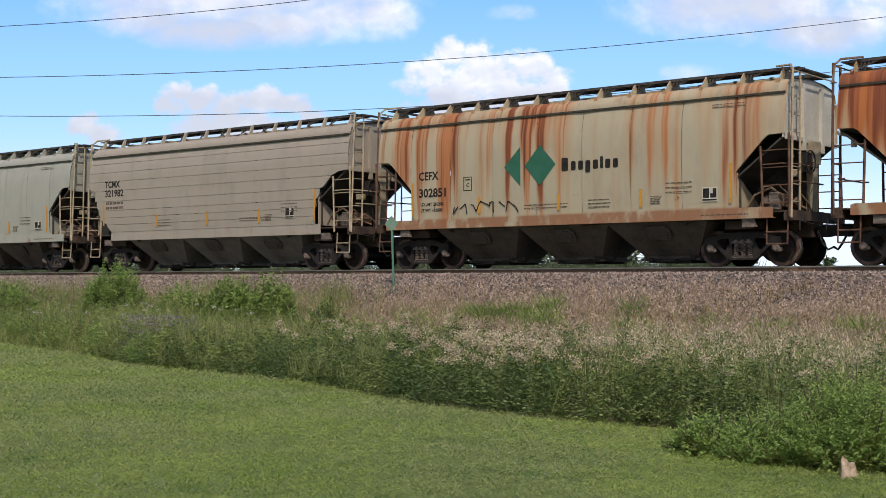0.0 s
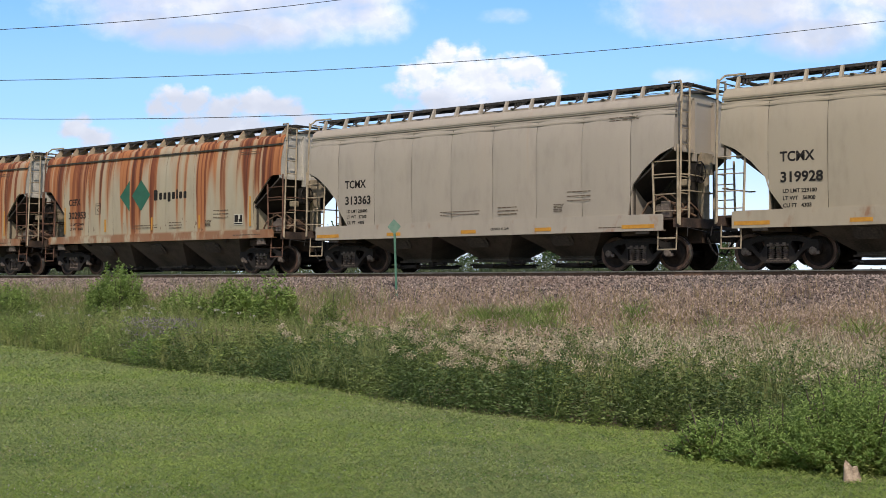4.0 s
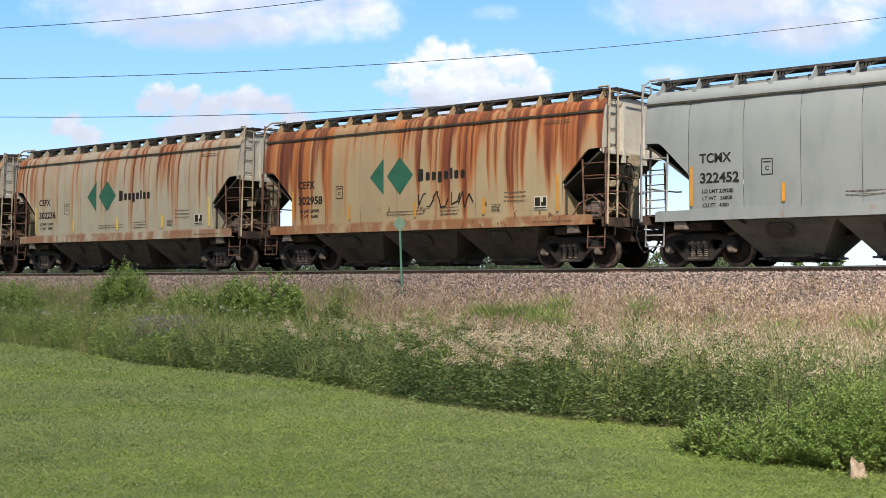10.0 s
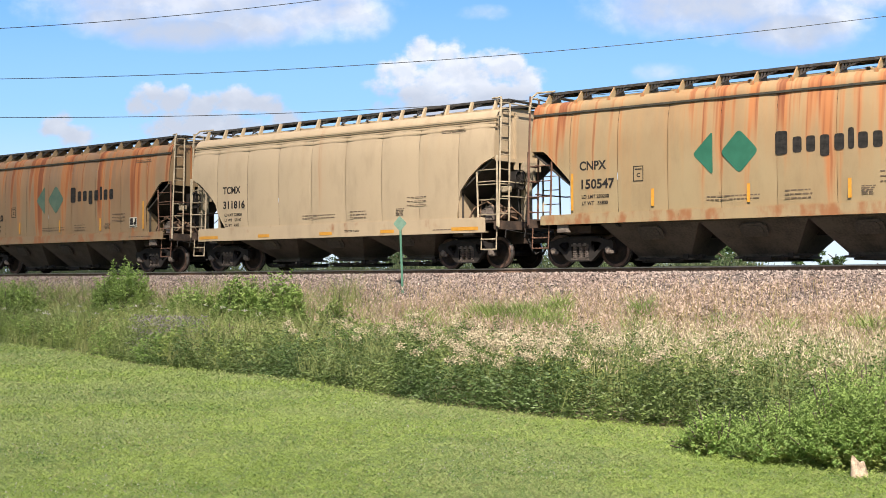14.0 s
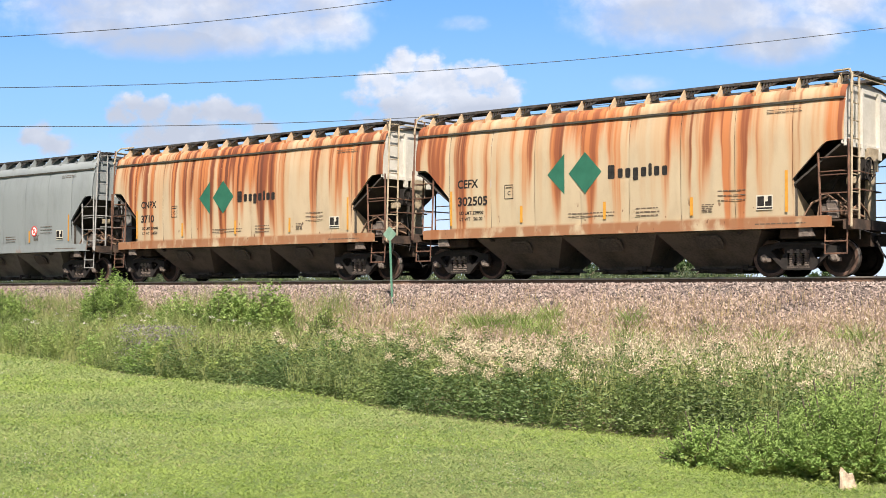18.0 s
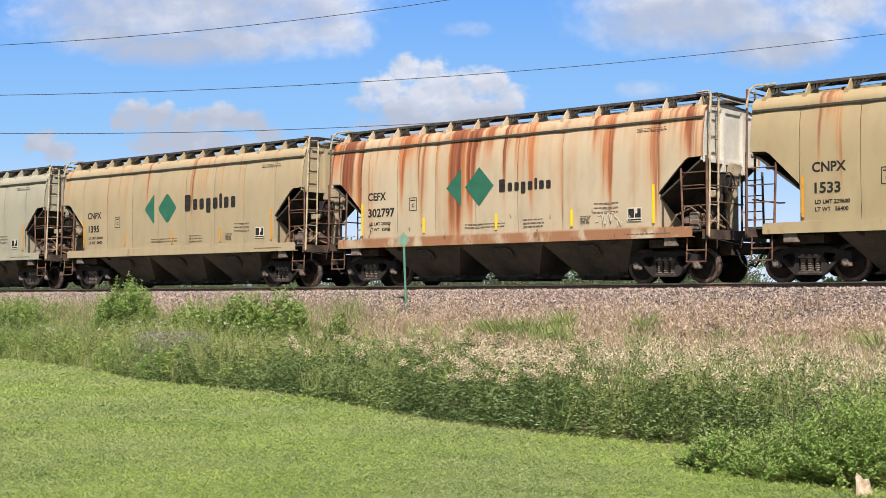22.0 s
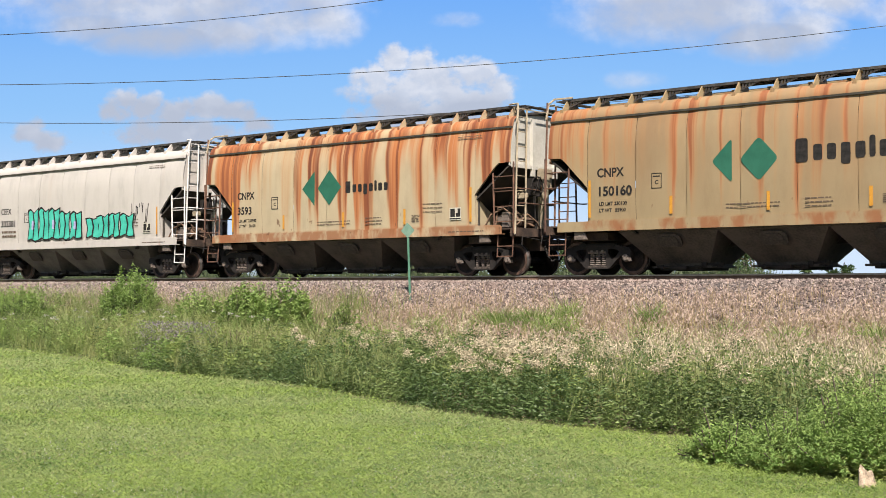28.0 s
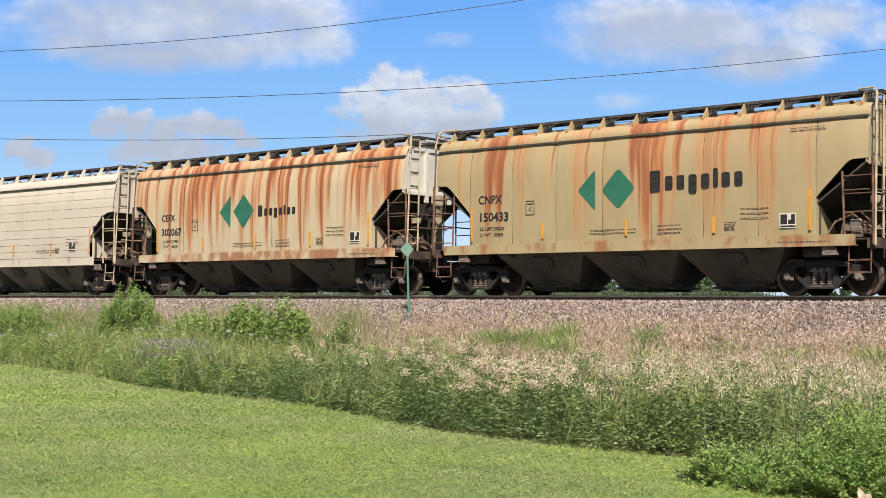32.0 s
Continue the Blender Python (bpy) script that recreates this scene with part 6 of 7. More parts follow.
def lawn():
    """Short dense turf: low tufts of small broad leaves, with leaning blades between them."""
    near, far = 9.0 ** -0.6, 60.0 ** -0.6
    d = (near + (far - near) * rng.random(800000)) ** (-1 / 0.6)
    a = radians(39.4) + (rng.random(len(d)) - 0.5) * radians(42)
    x, y = EYE[0] - d * np.sin(a), EYE[1] + d * np.cos(a)
    tuft = drift(x, y, 0.075, 1) + 0.6 * drift(x, y, 0.2, 2)
    ok = (y < edge_y(x) + 0.22 * rng.normal(size=len(x))) & (rng.random(len(x)) < np.clip(0.72 + 0.45 * tuft, 0.18, 1))
    x, y, d, tuft = x[ok], y[ok], d[ok], tuft[ok]
    n = len(x)
    streak = drift(x * 0.25 + y * 0.1, y * 1.0 - x * 0.3, 0.6, 3)
    c = np.stack([x, y, height(x, y) - 0.004], 1)
    h = (0.014 + 0.018 * rng.random(n)) * np.clip(d / 14, 0.9, 1.5) * np.clip(1.15 + 1.1 * tuft, 0.2, 3.0)
    w = (0.004 + 0.004 * rng.random(n)) * np.clip(d / 11, 0.8, 3.0)
    # darker blades by chance and in streaks, and in hollows as painted shade
    dark = 0.5 * tuft - 0.6 * streak + 0.8 * rng.normal(size=n) < -0.6
    dry = ~dark & (rng.random(n) < np.clip(0.10 + 0.12 * streak, 0.01, 0.4))
    broad = ~dry & (rng.random(n) < 0.72)
    parts = []
    for sel, mat in ((broad & ~dark, "turf"), (broad & dark, "turf_dark")):
        m = sel.sum()
        cb = c[sel] + np.stack([np.zeros(m), np.zeros(m), h[sel] * (0.35 + 0.65 * rng.random(m))], 1)
        db = rng.normal(size=cb.shape) * np.array([1, 1, 0.35]) + np.array([0, 0, 0.10])
        L = (0.011 + 0.011 * rng.random(m)) * np.clip(d[sel] / 12, 0.85, 2.4)
        parts.append((*leaves(cb, db, L, L * 0.85, 0.05), M[mat]))
    for sel, mat, lean in ((~dry & ~broad & ~dark, "turf", 1.5), (~broad & dark, "turf_dark", 1.5), (dry & ~broad, "turf_dry", 1.6)):
        parts.append((*blades(c[sel], h[sel], w[sel], lean * np.ones(sel.sum()), False), M[mat]))
    # clover heads, in drifts
    x, y = wedge(9000, 8, 30)
    ok = (y < edge_y(x) - 0.3) & (drift(x, y, 1.6, 4) + 0.05 * (-10 - x) + 0.25 * rng.normal(size=len(x)) > 0.35)
    x, y = x[ok], y[ok]
    c = np.stack([x, y, height(x, y) + 0.045], 1)
    parts.append((*leaves(c, rng.normal(size=c.shape) * 0.5 + np.array([0, 0, 1.0]), np.full(len(c), 0.015), np.full(len(c), 0.013), 0.0), M["clover"]))
    merge("lawn_grass", parts, "stuff", "short mown green lawn grass dotted with clover", "grass")


lawn()


def clump_points(n, x, y, z, rx, ry, rz, hollow=0.35):
    """Points spread through a lumpy dome."""
    u = rng.normal(size=(n, 3))
    u /= np.linalg.norm(u, axis=1, keepdims=True)
    u[:, 2] = np.abs(u[:, 2])
    r = (hollow + (1 - hollow) * rng.random(n) ** 0.6)
    lump = 1 + 0.22 * np.sin(u[:, 0] * 5.1 + x) * np.sin(u[:, 1] * 4.7 + y) + 0.12 * np.sin(u[:, 2] * 9 + u[:, 0] * 7)
    p = u * (r * lump)[:, None] * np.array([rx, ry, rz])
    return p + np.array([x, y, z]), u


def bush(x, y, rx, ry, h, shoots, leaf, slim, mat, tip, label):
    """A bush of many upright shoots set with lance-shaped leaves, lighter at the tips."""
    z = float(height(x, y))
    ob = tagged(new("bush"), label, "bush")
    ob.matrix_basis = pose(x, y, z)
    u, q = rng.random(shoots) * math.tau, rng.random(shoots) ** 0.5
    foot = np.stack([0.55 * rx * q * np.cos(u), 0.55 * ry * q * np.sin(u), np.zeros(shoots)], 1)
    top = np.stack([rx * q * np.cos(u), ry * q * np.sin(u), h * np.sqrt(np.clip(1.04 - q * q, 0.05, 1)) * (0.50 + 0.62 * rng.random(shoots) ** 1.2)], 1)
    top += 0.05 * rng.normal(size=top.shape)
    bm = bmesh.new()
    for k in range(0, shoots, max(1, shoots // 40)):
        bar(bm, foot[k], top[k], 0.007, 4)
    child("stem", finish(bm, "stem", [M["bark"]]), ob)["kind"] = "stuff"
    m = max(14, int(h * 34)) if h > 1 else max(22, int(h * 42))
    t = 0.06 + 0.94 * rng.random((shoots, m)) ** 0.8
    c = foot[:, None] + (top - foot)[:, None] * t[..., None] + 0.012 * rng.normal(size=(shoots, m, 3))
    th = rng.random((shoots, m)) * math.tau
    d = np.stack([np.cos(th), np.sin(th), 0.35 + 0.9 * t ** 2 + 0.3 * rng.normal(size=t.shape)], -1)
    L = leaf * (1.15 - 0.5 * t ** 2) * (0.7 + 0.5 * rng.random((shoots, m)))
    young = (t > (0.72 if h > 1 else 0.60)).ravel()
    c, d, L = c.reshape(-1, 3), d.reshape(-1, 3), L.ravel()
    parts = [(*leaves(c[s], d[s], L[s], L[s] * slim, 0.3), M[k]) for s, k in ((~young, mat), (young, tip))]
    cr = merge("foliage", parts, None, "", "")
    cr.parent = ob
    return ob


bush(-31.7, -7.6, 1.2, 1.0, 2.0, 460, 0.16, 0.32, "leaf_dark", "leaf_light", "dense green bush on the railway bank")
bush(-27.5, -8.5, 1.0, 0.9, 1.4, 280, 0.16, 0.38, "leaf", "leaf_light", "leafy dark green shrub among the weeds")
bush(-25.3, -8.8, 0.9, 0.8, 1.65, 280, 0.17, 0.38, "leaf", "leaf_light", "leafy dark green shrub among the weeds")
bush(-23.7, -8.9, 0.75, 0.7, 1.7, 240, 0.17, 0.38, "leaf", "leaf_light", "tall leafy green shrub among the weeds")
bush(-21.7, -9.0, 0.5, 0.5, 1.3, 120, 0.16, 0.34, "leaf_dark", "leaf", "small green shrub among the weeds")
bush(-36.2, -8.4, 1.7, 1.0, 1.6, 420, 0.15, 0.30, "leaf_dark", "leaf_light", "low green shrub among the weeds")
bush(-6.15, -19.72, 0.42, 0.4, 0.40, 260, 0.066, 0.46, "leaf", "leaf_light", "bright green leafy bush at the lawn's edge")
bush(-5.4, -19.75, 0.62, 0.6, 0.50, 760, 0.058, 0.32, "leaf", "leaf_light", "dense green leafy bush at the lawn's edge")
bush(-4.7, -19.75, 0.70, 0.65, 0.88, 1000, 0.060, 0.32, "leaf", "leaf_light", "dense green leafy bush at the lawn's edge")
bush(-3.55, -19.75, 0.80, 0.75, 0.68, 1000, 0.060, 0.32, "leaf", "leaf_light", "dense green leafy bush at the lawn's edge")


for bx, by, br, bh in ((-34.2, -9.8, 0.8, 0.95), (-31.2, -10.6, 0.7, 0.85), (-28.6, -11.3, 0.8, 0.80), (-25.6, -12.2, 0.6, 0.75), (-20.4, -13.6, 0.7, 0.80), (-38.5, -8.8, 1.0, 1.1)):
    bush(bx, by, br, br * 0.8, bh, int(220 * br), 0.12, 0.22, "leaf_dark", "leaf", "dark green leafy weed clump in the verge")


def weed_zone(n, spread_x, depth, test):
    x = spread_x[0] + (spread_x[1] - spread_x[0]) * rng.random(n)
    y = edge_y(x) + depth[0] + (depth[1] - depth[0]) * rng.random(n)
    ok = test(x, y)
    return x[ok], y[ok]


def lace(n, x0, x1, y0, y1, h0, h1, q, spread_r, mat, name, label):
    """Flower heads on thin stalks."""
    x, y = x0 + (x1 - x0) * rng.random(n), y0 + (y1 - y0) * rng.random(n)
    z = height(x, y)
    h = h0 + (h1 - h0) * rng.random(n)
    v1, f1 = blades(np.stack([x, y, z], 1), h, np.full(n, 0.012), np.full(n, 0.05))
    c = np.stack([x[:, None] + spread_r * rng.normal(size=(n, q)), y[:, None] + spread_r * rng.normal(size=(n, q)), (z + h)[:, None] + spread_r * 0.35 * rng.normal(size=(n, q))], -1).reshape(-1, 3)
    v2, f2 = leaves(c, rng.normal(size=c.shape) + np.array([0, 0, 0.6]), np.full(len(c), 0.035), np.full(len(c), 0.03), 0.0)
    merge(name, [(v1, f1, M["blade"]), (v2, f2, M[mat])], "stuff", label, "flowers")


def tall_weeds():
    """Leafy weed stalks between lawn and bank, in uneven clumps: stems set with small leaves, many with tan flower heads."""
    x, y = weed_zone(10500, (-52, 3), (0.0, 5.0), lambda x, y: (y < -4.6) & (y > edge_y(x) - 0.05))
    right = x + 1.2 * rng.normal(size=len(x)) > -17.5
    clump = drift(x, y, 0.75, 11) + 0.5 * drift(x, y, 0.35, 13)
    d = y - edge_y(x)
    keep = (rng.random(len(x)) < np.where(right, 1.0, 0.62)) & (rng.random(len(x)) < np.clip(0.75 + 0.45 * clump, 0.22, 1)) & ((x < -7.2) | (rng.random(len(x)) < 0.55)) & ((np.abs(x + 14.8) > 1.2) | (rng.random(len(x)) < 0.45))
    x, y, right, clump, d = x[keep], y[keep], right[keep], clump[keep], d[keep]
    n = len(x)
    h = (0.60 + 0.16 * rng.random(n) + 0.20 * clump) * np.clip(0.66 + d * 0.5, 0.66, 1.0)
    h = np.clip(h, 0.28, 1.15)
    z = height(x, y)
    m = 46
    t = rng.random((n, m)) ** 0.9
    lean = rng.normal(size=(n, 1, 2)) * 0.16
    px = x[:, None] + lean[..., 0] * t * h[:, None] + 0.035 * rng.normal(size=(n, m))
    py = y[:, None] + lean[..., 1] * t * h[:, None] + 0.035 * rng.normal(size=(n, m))
    c = np.stack([px, py, z[:, None] + t * h[:, None]], -1).reshape(-1, 3)
    th = rng.random(n * m) * math.tau
    dr = np.stack([np.cos(th), np.sin(th), 0.1 + 1.1 * rng.random(n * m)], 1)
    L = (0.040 + 0.050 * rng.random(n * m)) * np.repeat(np.where(right, 1.0, 1.25), m)
    kinds = drift(x, y, 1.5, 14) + 0.35 * rng.normal(size=n)
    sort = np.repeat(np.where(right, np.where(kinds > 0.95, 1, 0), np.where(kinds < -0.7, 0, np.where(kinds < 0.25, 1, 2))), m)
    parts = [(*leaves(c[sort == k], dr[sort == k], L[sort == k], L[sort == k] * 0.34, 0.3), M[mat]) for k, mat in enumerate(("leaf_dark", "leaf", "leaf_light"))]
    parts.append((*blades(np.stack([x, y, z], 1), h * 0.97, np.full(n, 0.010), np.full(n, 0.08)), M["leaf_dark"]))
    # tan flower heads: thickest in one drift, thinning out to both sides
    thick = np.exp(-(((x + 11.2) / 1.05) ** 2 + ((y + 16.4) / 1.05) ** 2))
    white = (x > -18.5) & (d > 0.35) & (rng.random(n) < 0.06 + 1.0 * thick + 0.07 * clump)
    q = 100
    wx, wy, wz = x[white], y[white], (z + h)[white]
    k = len(wx)
    cc = np.stack([wx[:, None] + 0.045 * rng.normal(size=(k, q)), wy[:, None] + 0.045 * rng.normal(size=(k, q)), wz[:, None] + 0.03 * rng.normal(size=(k, q))], -1).reshape(-1, 3)
    parts.append((*leaves(cc, rng.normal(size=cc.shape) + np.array([0, 0, 0.6]), np.full(len(cc), 0.025), np.full(len(cc), 0.022), 0.0), M["petal"]))
    merge("tall_weeds", parts, "stuff", "tall dark green weeds topped with tan flowers", "weeds")


tall_weeds()


def rough_grass():
    """Green blades along the verge and up the bank on the left."""
    x, y = weed_zone(190000, (-58, 4), (0.02, 9.0), lambda x, y: (y < -4.3))
    d = y - edge_y(x)
    tuft = drift(x, y, 0.9, 21) + 0.5 * drift(x, y, 0.3, 22)
    keep = rng.random(len(x)) < np.where(x < -17.5, np.where((x > -25) & (d > 3.2), 0.10 + 0.12 * tuft, 0.50 + 0.45 * tuft), np.where(d > 4.0, np.where(tuft > 0.8, 0.25, 0.02), np.where((np.abs(x + 14.8) < 1.2) & (d < 2.4), 0.40, 0.03)))
    x, y, d, tuft = x[keep], y[keep], d[keep], tuft[keep]
    n = len(x)
    h = (0.28 + 0.55 * rng.random(n)) * np.clip(d / 0.8, 0.45, 1) * np.clip(1.05 + 0.5 * tuft, 0.5, 1.7)
    h = np.where((np.abs(x + 14.8) < 1.3) & (d < 2.6), 0.30 + 0.6 * h, h)
    v, f = blades(np.stack([x, y, height(x, y)], 1), h, 0.008 + 0.010 * rng.random(n), 0.25 + 0.35 * rng.random(n))
    merge("rough_grass", [(v, f, M["blade"])], "stuff", "rough uncut green grass on the verge", "grass")
    # dark leaves at the foot of the weeds, standing in for the shade there
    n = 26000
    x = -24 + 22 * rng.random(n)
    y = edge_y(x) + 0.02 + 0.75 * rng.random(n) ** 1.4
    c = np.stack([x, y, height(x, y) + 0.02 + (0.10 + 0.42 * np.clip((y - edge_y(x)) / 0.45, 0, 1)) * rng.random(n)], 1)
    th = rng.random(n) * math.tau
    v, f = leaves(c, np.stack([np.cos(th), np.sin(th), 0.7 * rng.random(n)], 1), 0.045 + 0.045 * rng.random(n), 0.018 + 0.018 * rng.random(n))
    merge("edge_weeds", [(v, f, M["leaf_dark"])], "stuff", "low weeds at the lawn's edge, dark tone standing for shade", "weeds")
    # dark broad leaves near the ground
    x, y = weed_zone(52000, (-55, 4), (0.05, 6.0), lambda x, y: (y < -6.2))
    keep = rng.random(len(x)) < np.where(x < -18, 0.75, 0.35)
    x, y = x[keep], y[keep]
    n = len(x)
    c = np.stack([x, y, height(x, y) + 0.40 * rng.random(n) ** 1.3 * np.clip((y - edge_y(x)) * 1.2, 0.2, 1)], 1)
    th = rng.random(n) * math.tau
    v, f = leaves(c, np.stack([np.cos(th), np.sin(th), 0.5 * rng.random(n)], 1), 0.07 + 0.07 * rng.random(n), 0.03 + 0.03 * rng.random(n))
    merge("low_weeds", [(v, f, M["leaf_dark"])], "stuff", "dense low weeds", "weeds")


rough_grass()


def verge_grass():
    """Tall slim grass with beige heads behind the bushes, and fresh green tufts on the bank."""
    n = 15000
    x = -12.5 + 16 * rng.random(n)
    y = edge_y(x) + 1.0 + 4.5 * rng.random(n)
    keep = rng.random(n) < np.clip((x + 12.5) / 3.5, 0, 1) * (0.55 + 0.45 * drift(x, y, 0.9, 31))
    x, y = x[keep], y[keep]
    n = len(x)
    h = 0.60 + 0.45 * rng.random(n)
    base = np.stack([x, y, height(x, y)], 1)
    v1, f1 = blades(base, h, 0.008 + 0.006 * rng.random(n), 0.15 + 0.25 * rng.random(n))
    s = rng.random(n) < 0.45
    m = s.sum()
    c = np.repeat(base[s], 5, 0) + np.stack([0.04 * rng.normal(size=5 * m), 0.04 * rng.normal(size=5 * m), np.repeat(h[s], 5) * (0.75 + 0.25 * rng.random(5 * m))], 1)
    v2, f2 = leaves(c, rng.normal(size=c.shape) * 0.4 + np.array([0, 0, 1.0]), np.full(5 * m, 0.07), np.full(5 * m, 0.014), 0.2)
    merge("tall_grass", [(v1, f1, M["blade"]), (v2, f2, M["petal"])], "stuff", "tall slim grass with beige seed heads", "grass")
    vs = []
    for tx, ty, r in ((-19.6, -5.9, 0.55), (-18.6, -5.8, 0.6), (-17.6, -6.4, 0.4), (-18.0, -5.2, 0.25), (-13.1, -6.3, 0.22), (-9.9, -6.6, 0.4), (-21.2, -6.6, 0.35), (-15.6, -5.4, 0.18), (-11.4, -7.2, 0.28), (-14.4, -7.3, 0.25)):
        m = int(3600 * r)
        a, q = rng.random(m) * math.tau, rng.random(m) ** 0.5 * r
        gx, gy = tx + q * np.cos(a) * 1.4, ty + q * np.sin(a) * 0.7
        vs.append(blades(np.stack([gx, gy, height(gx, gy)], 1), (0.36 + 0.50 * rng.random(m)) * np.clip(1.15 - 0.6 * q / r, 0.4, 1.2), 0.012 + 0.01 * rng.random(m), 0.4 + 0.3 * rng.random(m)))
    k, fs = 0, []
    for v, f in vs:
        fs.append(f + k)
        k += len(v)
    merge("grass_tufts", [(np.concatenate([v for v, f in vs]), np.concatenate(fs), M["leaf_light"])], "stuff", "fresh green grass tufts on the bank", "grass")


verge_grass()


def dry_grass():
    """Pinkish dry grass with feathery seed heads on the bank."""
    n = 110000
    x = -60 + 66 * rng.random(n)
    y = -3.0 - 8.5 * rng.random(n) ** 1.1
    clump = np.sin(x * 1.7 + 3 * np.sin(y * 0.8)) + np.sin(x * 0.6 - y * 1.3)
    ok = (y > edge_y(x) + 1.8) & (clump + rng.normal(size=n) * 0.9 > -1.1) & (rng.random(n) < np.where(x < -24, 0.6, 1.0)) & ((y < -5.0) | (rng.random(n) < np.interp(y, (-5.0, -3.1), (0.85, 0.12))))
    x, y = x[ok], y[ok]
    n = len(x)
    h = 0.35 + 0.38 * rng.random(n)
    h = np.where(y > -5.2, h * 0.75, h)
    base = np.stack([x, y, height(x, y)], 1)
    v1, f1 = blades(base, h, np.full(n, 0.011), np.full(n, 0.22))
    # seed heads: three slim tufts a stem
    vs, fs = [], []
    for k in range(3):
        c = base + np.stack([0.04 * rng.normal(size=n), 0.04 * rng.normal(size=n), h * (0.62 + 0.1 * k)], 1)
        d = rng.normal(size=(n, 3)) * 0.6 + np.array([0, 0, 0.9])
        v, f = leaves(c, d, 0.075 + 0.07 * rng.random(n), 0.017 + 0.018 * rng.random(n), 0.15)
        vs.append(v)
        fs.append(f + k * 4 * n)
    merge("dry_grass", [(v1, f1, M["stalk"]), (np.concatenate(vs), np.concatenate(fs), M["straw"])], "stuff", "pinkish dry grass with feathery seed heads on the bank", "grass")


dry_grass()


lace(26, -34, -20, -12.0, -9.6, 0.8, 1.1, 18, 0.04, "clover", "white_lace_flowers", "white flat flower heads among the weeds")
lace(260, -23.7, -22.1, -13.5, -12.3, 0.25, 0.95, 16, 0.07, "mauve", "mauve_flowers", "mauve flower spikes among the weeds")


def far_strip():
    """Tall green crop and rough growth beyond the track."""
    n = 27000
    x = -230 + 260 * rng.random(n)
    y = 9 + 16 * rng.random(n)
    h = 2.25 + 0.6 * rng.random(n) + 0.18 * np.sin(x * 0.3)
    h = h * np.interp(-x / (y - EYE[1]), (0.455, 0.50), (0.62, 1.0))
    v, f = blades(np.stack([x, y, np.full(n, -2.0)], 1), h, 0.05 + 0.05 * rng.random(n), 0.25 * np.ones(n))
    c = np.stack([x, y, -2.0 + h * (0.5 + 0.5 * rng.random(n))], 1)
    th = rng.random(n) * math.tau
    v2, f2 = leaves(c, np.stack([np.cos(th), np.sin(th), 0.6 * np.ones(n)], 1), 0.35 + 0.25 * rng.random(n), 0.05 + 0.04 * rng.random(n), 0.4)
    merge("tall_crop", [(v, f, M["crop"]), (v2, f2, M["crop"])], "stuff", "tall green crop beyond the track", "crop")


far_strip()


def tree(x, y, h, r, n, mat="leaf_far"):
    """A tapered trunk with limbs and a crown of many leaf clumps."""
    ob = tagged(new("tree"), "green leafy tree beyond the track", "tree", "trees beyond the track")
    ob.matrix_basis = pose(x, y, -2.0)
    bm = bmesh.new()
    p = Vector((0, 0, -0.1))
    for k in range(5):
        q = p + Vector((rng.normal() * 0.12, rng.normal() * 0.12, h * 0.17))
        bar(bm, p, q, 0.16 * (1 - k * 0.17), 6)
        for j in range(2):
            u = rng.random() * math.tau
            bar(bm, q, q + Vector((math.cos(u), math.sin(u), 0.7)) * r * 0.6, 0.05, 4)
        p = q
    child("trunk", finish(bm, "trunk", [M["bark"]]), ob)
    parts = []
    for k in range(9):
        u, q = rng.random() * math.tau, rng.random() ** 0.5 * 0.7
        zc = h * (0.22 + 0.62 * rng.random())
        s = r * (0.35 + 0.25 * rng.random()) * (1.15 - 0.6 * zc / h)
        c, d = clump_points(n // 9, q * r * math.cos(u), q * r * math.sin(u), zc - s * 0.4, s, s, s * 1.1, 0.2)
        v, f = leaves(c, d + rng.normal(size=d.shape) * 0.8, 0.22 + 0.16 * rng.random(len(c)), 0.13 + 0.1 * rng.random(len(c)))
        parts.append((v, f, M[mat]))
    vs, fs, k = [], [], 0
    for v, f, m in parts:
        vs.append(v)
        fs.append(f + k)
        k += len(v)
    cr = child("crown", raw("crown", np.concatenate(vs), np.concatenate(fs), [M[mat]]), ob)
    return ob


for k in range(46):
    tx = -222 + k * 4.1 + rng.normal() * 1.6
    ty = 60 + rng.random() * 45
    if -tx / (ty - EYE[1]) < 0.50:
        continue
    tree(tx, ty, (6.4 + 2.8 * rng.random()) * float(np.interp(tx, (-75, -45), (1.0, 0.8))), 2.7 + 1.5 * rng.random(), 1400)

for k in range(24):
    tx = -150 + k * 4.75 + rng.normal() * 1.2
    ty = 46 + rng.random() * 12
    if -tx / (ty - EYE[1]) < 0.50:
        continue
    tree(tx, ty, 4.7 + 1.3 * rng.random(), 2.2 + 1.0 * rng.random(), 1100)

# denser growth before the open stretch
for k in range(8):
    far = 52.0 + 5.0 * rng.random()
    tree(-(0.505 + 0.021 * k) * (far - EYE[1]), far, 3.9 + 1.0 * rng.random(), 1.9 + 0.5 * rng.random(), 900)

# a few slim young trees in the open
for a, far, th in ((0.452, 92.0, 4.3), (0.436, 96.0, 5.3), (0.424, 94.0, 4.6), (0.388, 99.0, 3.6)):
    tree(-a * (far - EYE[1]), far, th, 1.15, 700)

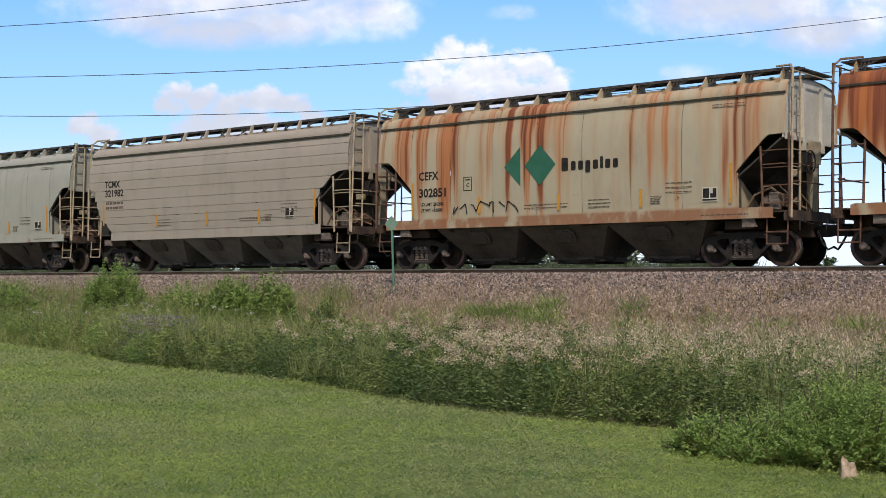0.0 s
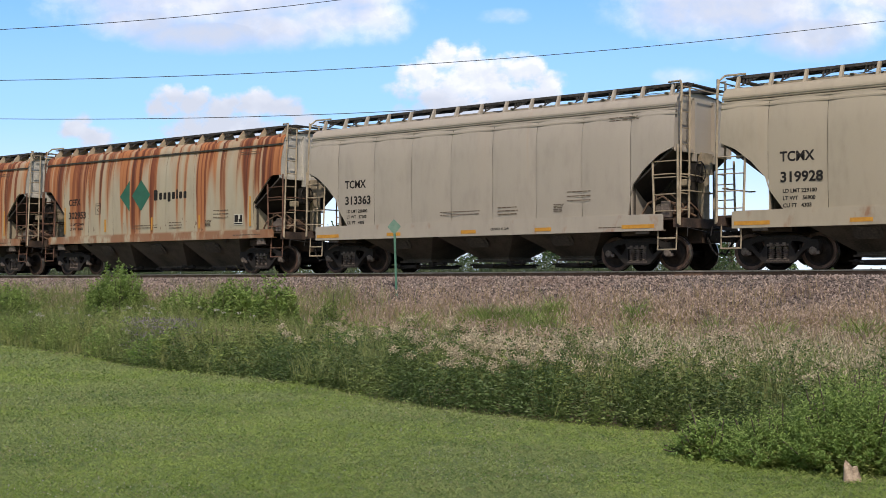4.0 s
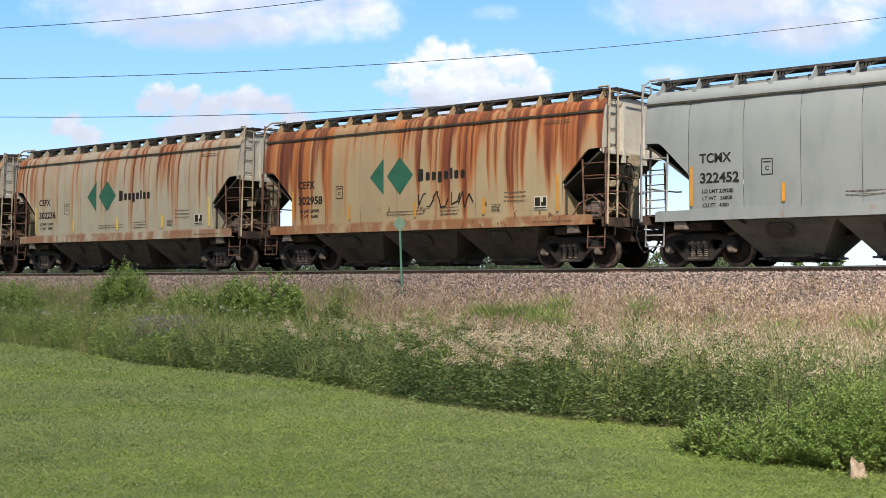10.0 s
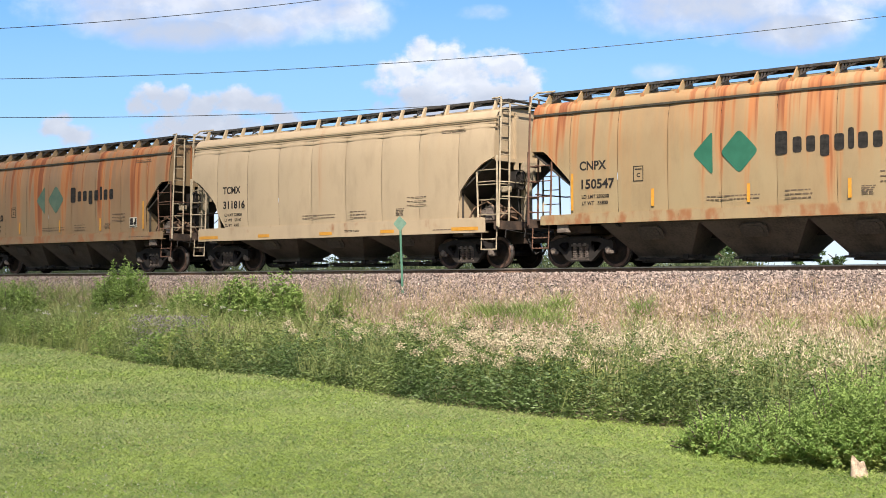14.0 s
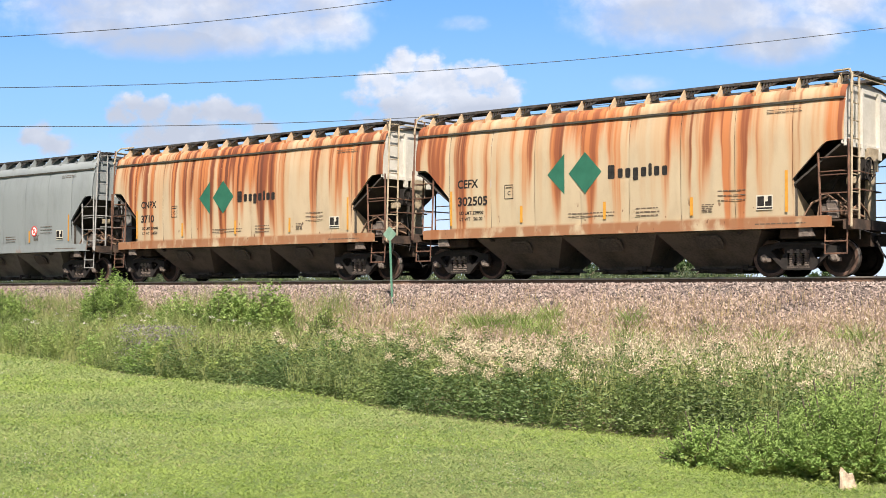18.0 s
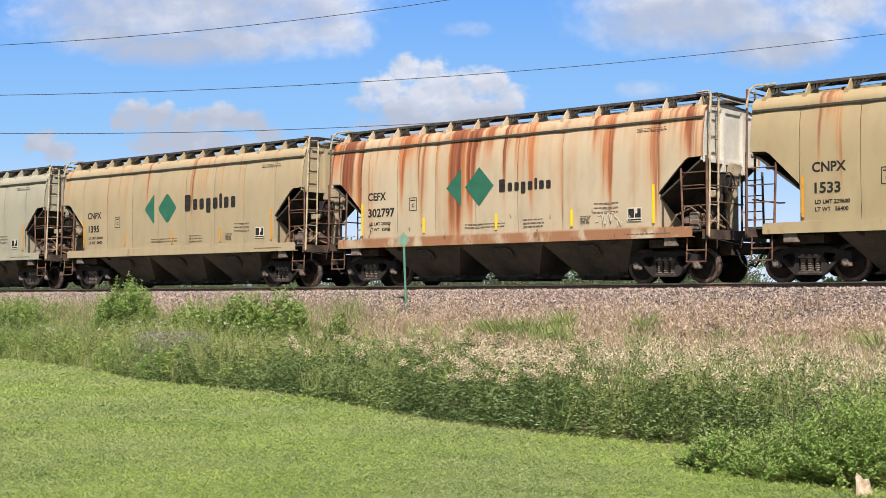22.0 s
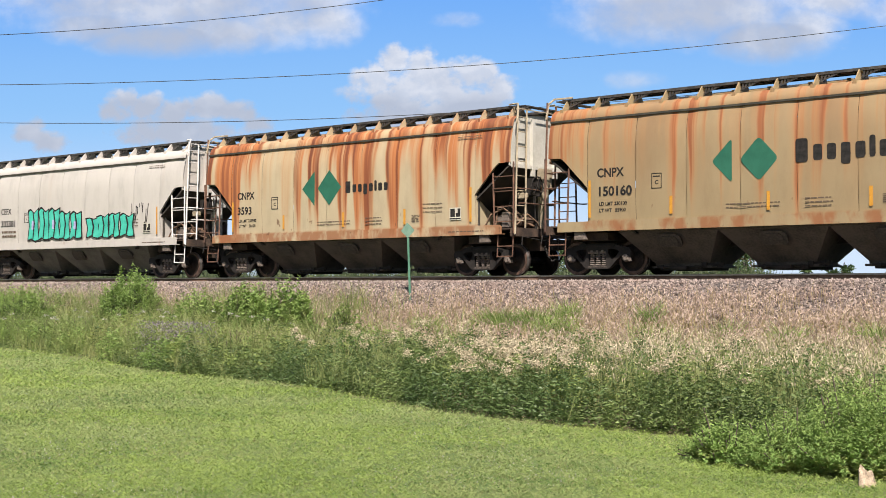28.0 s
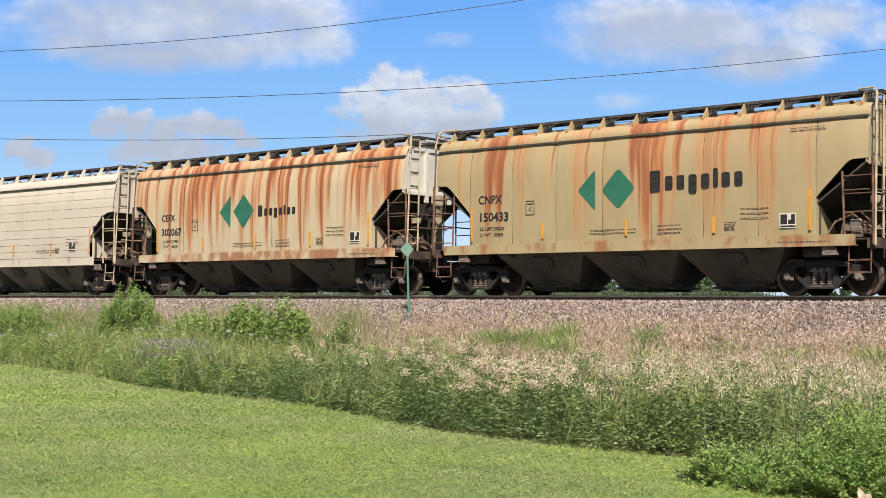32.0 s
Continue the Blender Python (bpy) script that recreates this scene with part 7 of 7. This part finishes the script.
# ---- old stump ----
bm = bmesh.new()
sides = 14
rings = []
for k, (r, z) in enumerate(((0.17, -0.03), (0.15, 0.06), (0.135, 0.13), (0.125, 0.20), (0.115, 0.24), (0.06, 0.22))):
    ring = []
    for q in range(sides):
        a = math.tau * q / sides
        rr = r * (1 + 0.16 * math.sin(3 * a + 0.4) + 0.10 * math.sin(7 * a + k * 0.3))
        top = (0.045 * math.sin(a * 2.5 + 1.0) - 0.35 * rr * math.cos(a)) if k > 2 else 0.0
        ring.append(bm.verts.new((rr * math.cos(a) - 0.10 * z, rr * math.sin(a), z + top)))
    rings.append(ring)
for p, q in zip(rings, rings[1:]):
    for i in range(sides):
        bm.faces.new((p[i], p[(i + 1) % sides], q[(i + 1) % sides], q[i]))
bm.faces.new(rings[-1])
st = tagged(new("tree_stump", finish(bm, "tree_stump", [M["stump"]])), "pale weathered tree stump beside the green bush", "stump")
st.matrix_basis = pose(-4.44, -20.46, -2.05) @ Matrix.Diagonal((0.46, 0.55, 0.50, 1))

# ---- motion ----
SPEED, GAIN = 22.568, 0.0134


def gone(t):
    """How far the train has run, from 16 s on."""
    slack = float(np.interp(t, (24, 27.5, 29, 30, 31, 32), (0, 0.25, 0.36, 0.46, 0.68, 0.85)))
    return SPEED * (t - 16) + GAIN * (t - 16) ** 2 / 2 - slack


def motions():
    times = [float(t) for t in range(0, 33)]
    for i, car in enumerate(TRAIN):
        half = 7.93 if i == 13 else HALF
        walk(car, [(t, pose(car_left(i) + half - gone(t), 0, 0)) for t in times])
    # each wheel rolls while its car is before the camera
    for wheel, i, x in WHEELS:
        half = 7.93 if i == 13 else HALF
        ts = [k / FPS for k in range(0, 32 * FPS + 1) if -62 < car_left(i) + half + x - gone(k / FPS) < 6]
        if not ts:
            ts = [16.0]
        step = -88.0
        at = lambda a: pose(x, 0, 0.457) @ Matrix.Rotation(radians(a), 4, "Y")
        rows = [(t, at(step * k)) for k, t in enumerate(ts)]
        if ts[0] > 0:
            rows.insert(0, (0.0, at(0)))
        if ts[-1] < 32:
            rows.append((32.0, at(step * (len(ts) - 1))))
        walk(wheel, rows)
    # all clouds drift with one wind
    for ob in (clouds, sun_cloud):
        base = ob.matrix_basis.copy()
        walk(ob, [(t, Matrix.Translation(RIGHT * (-WIND * t)) @ base) for t in (0.0, 8.0, 16.0, 24.0, 32.0)])


motions()
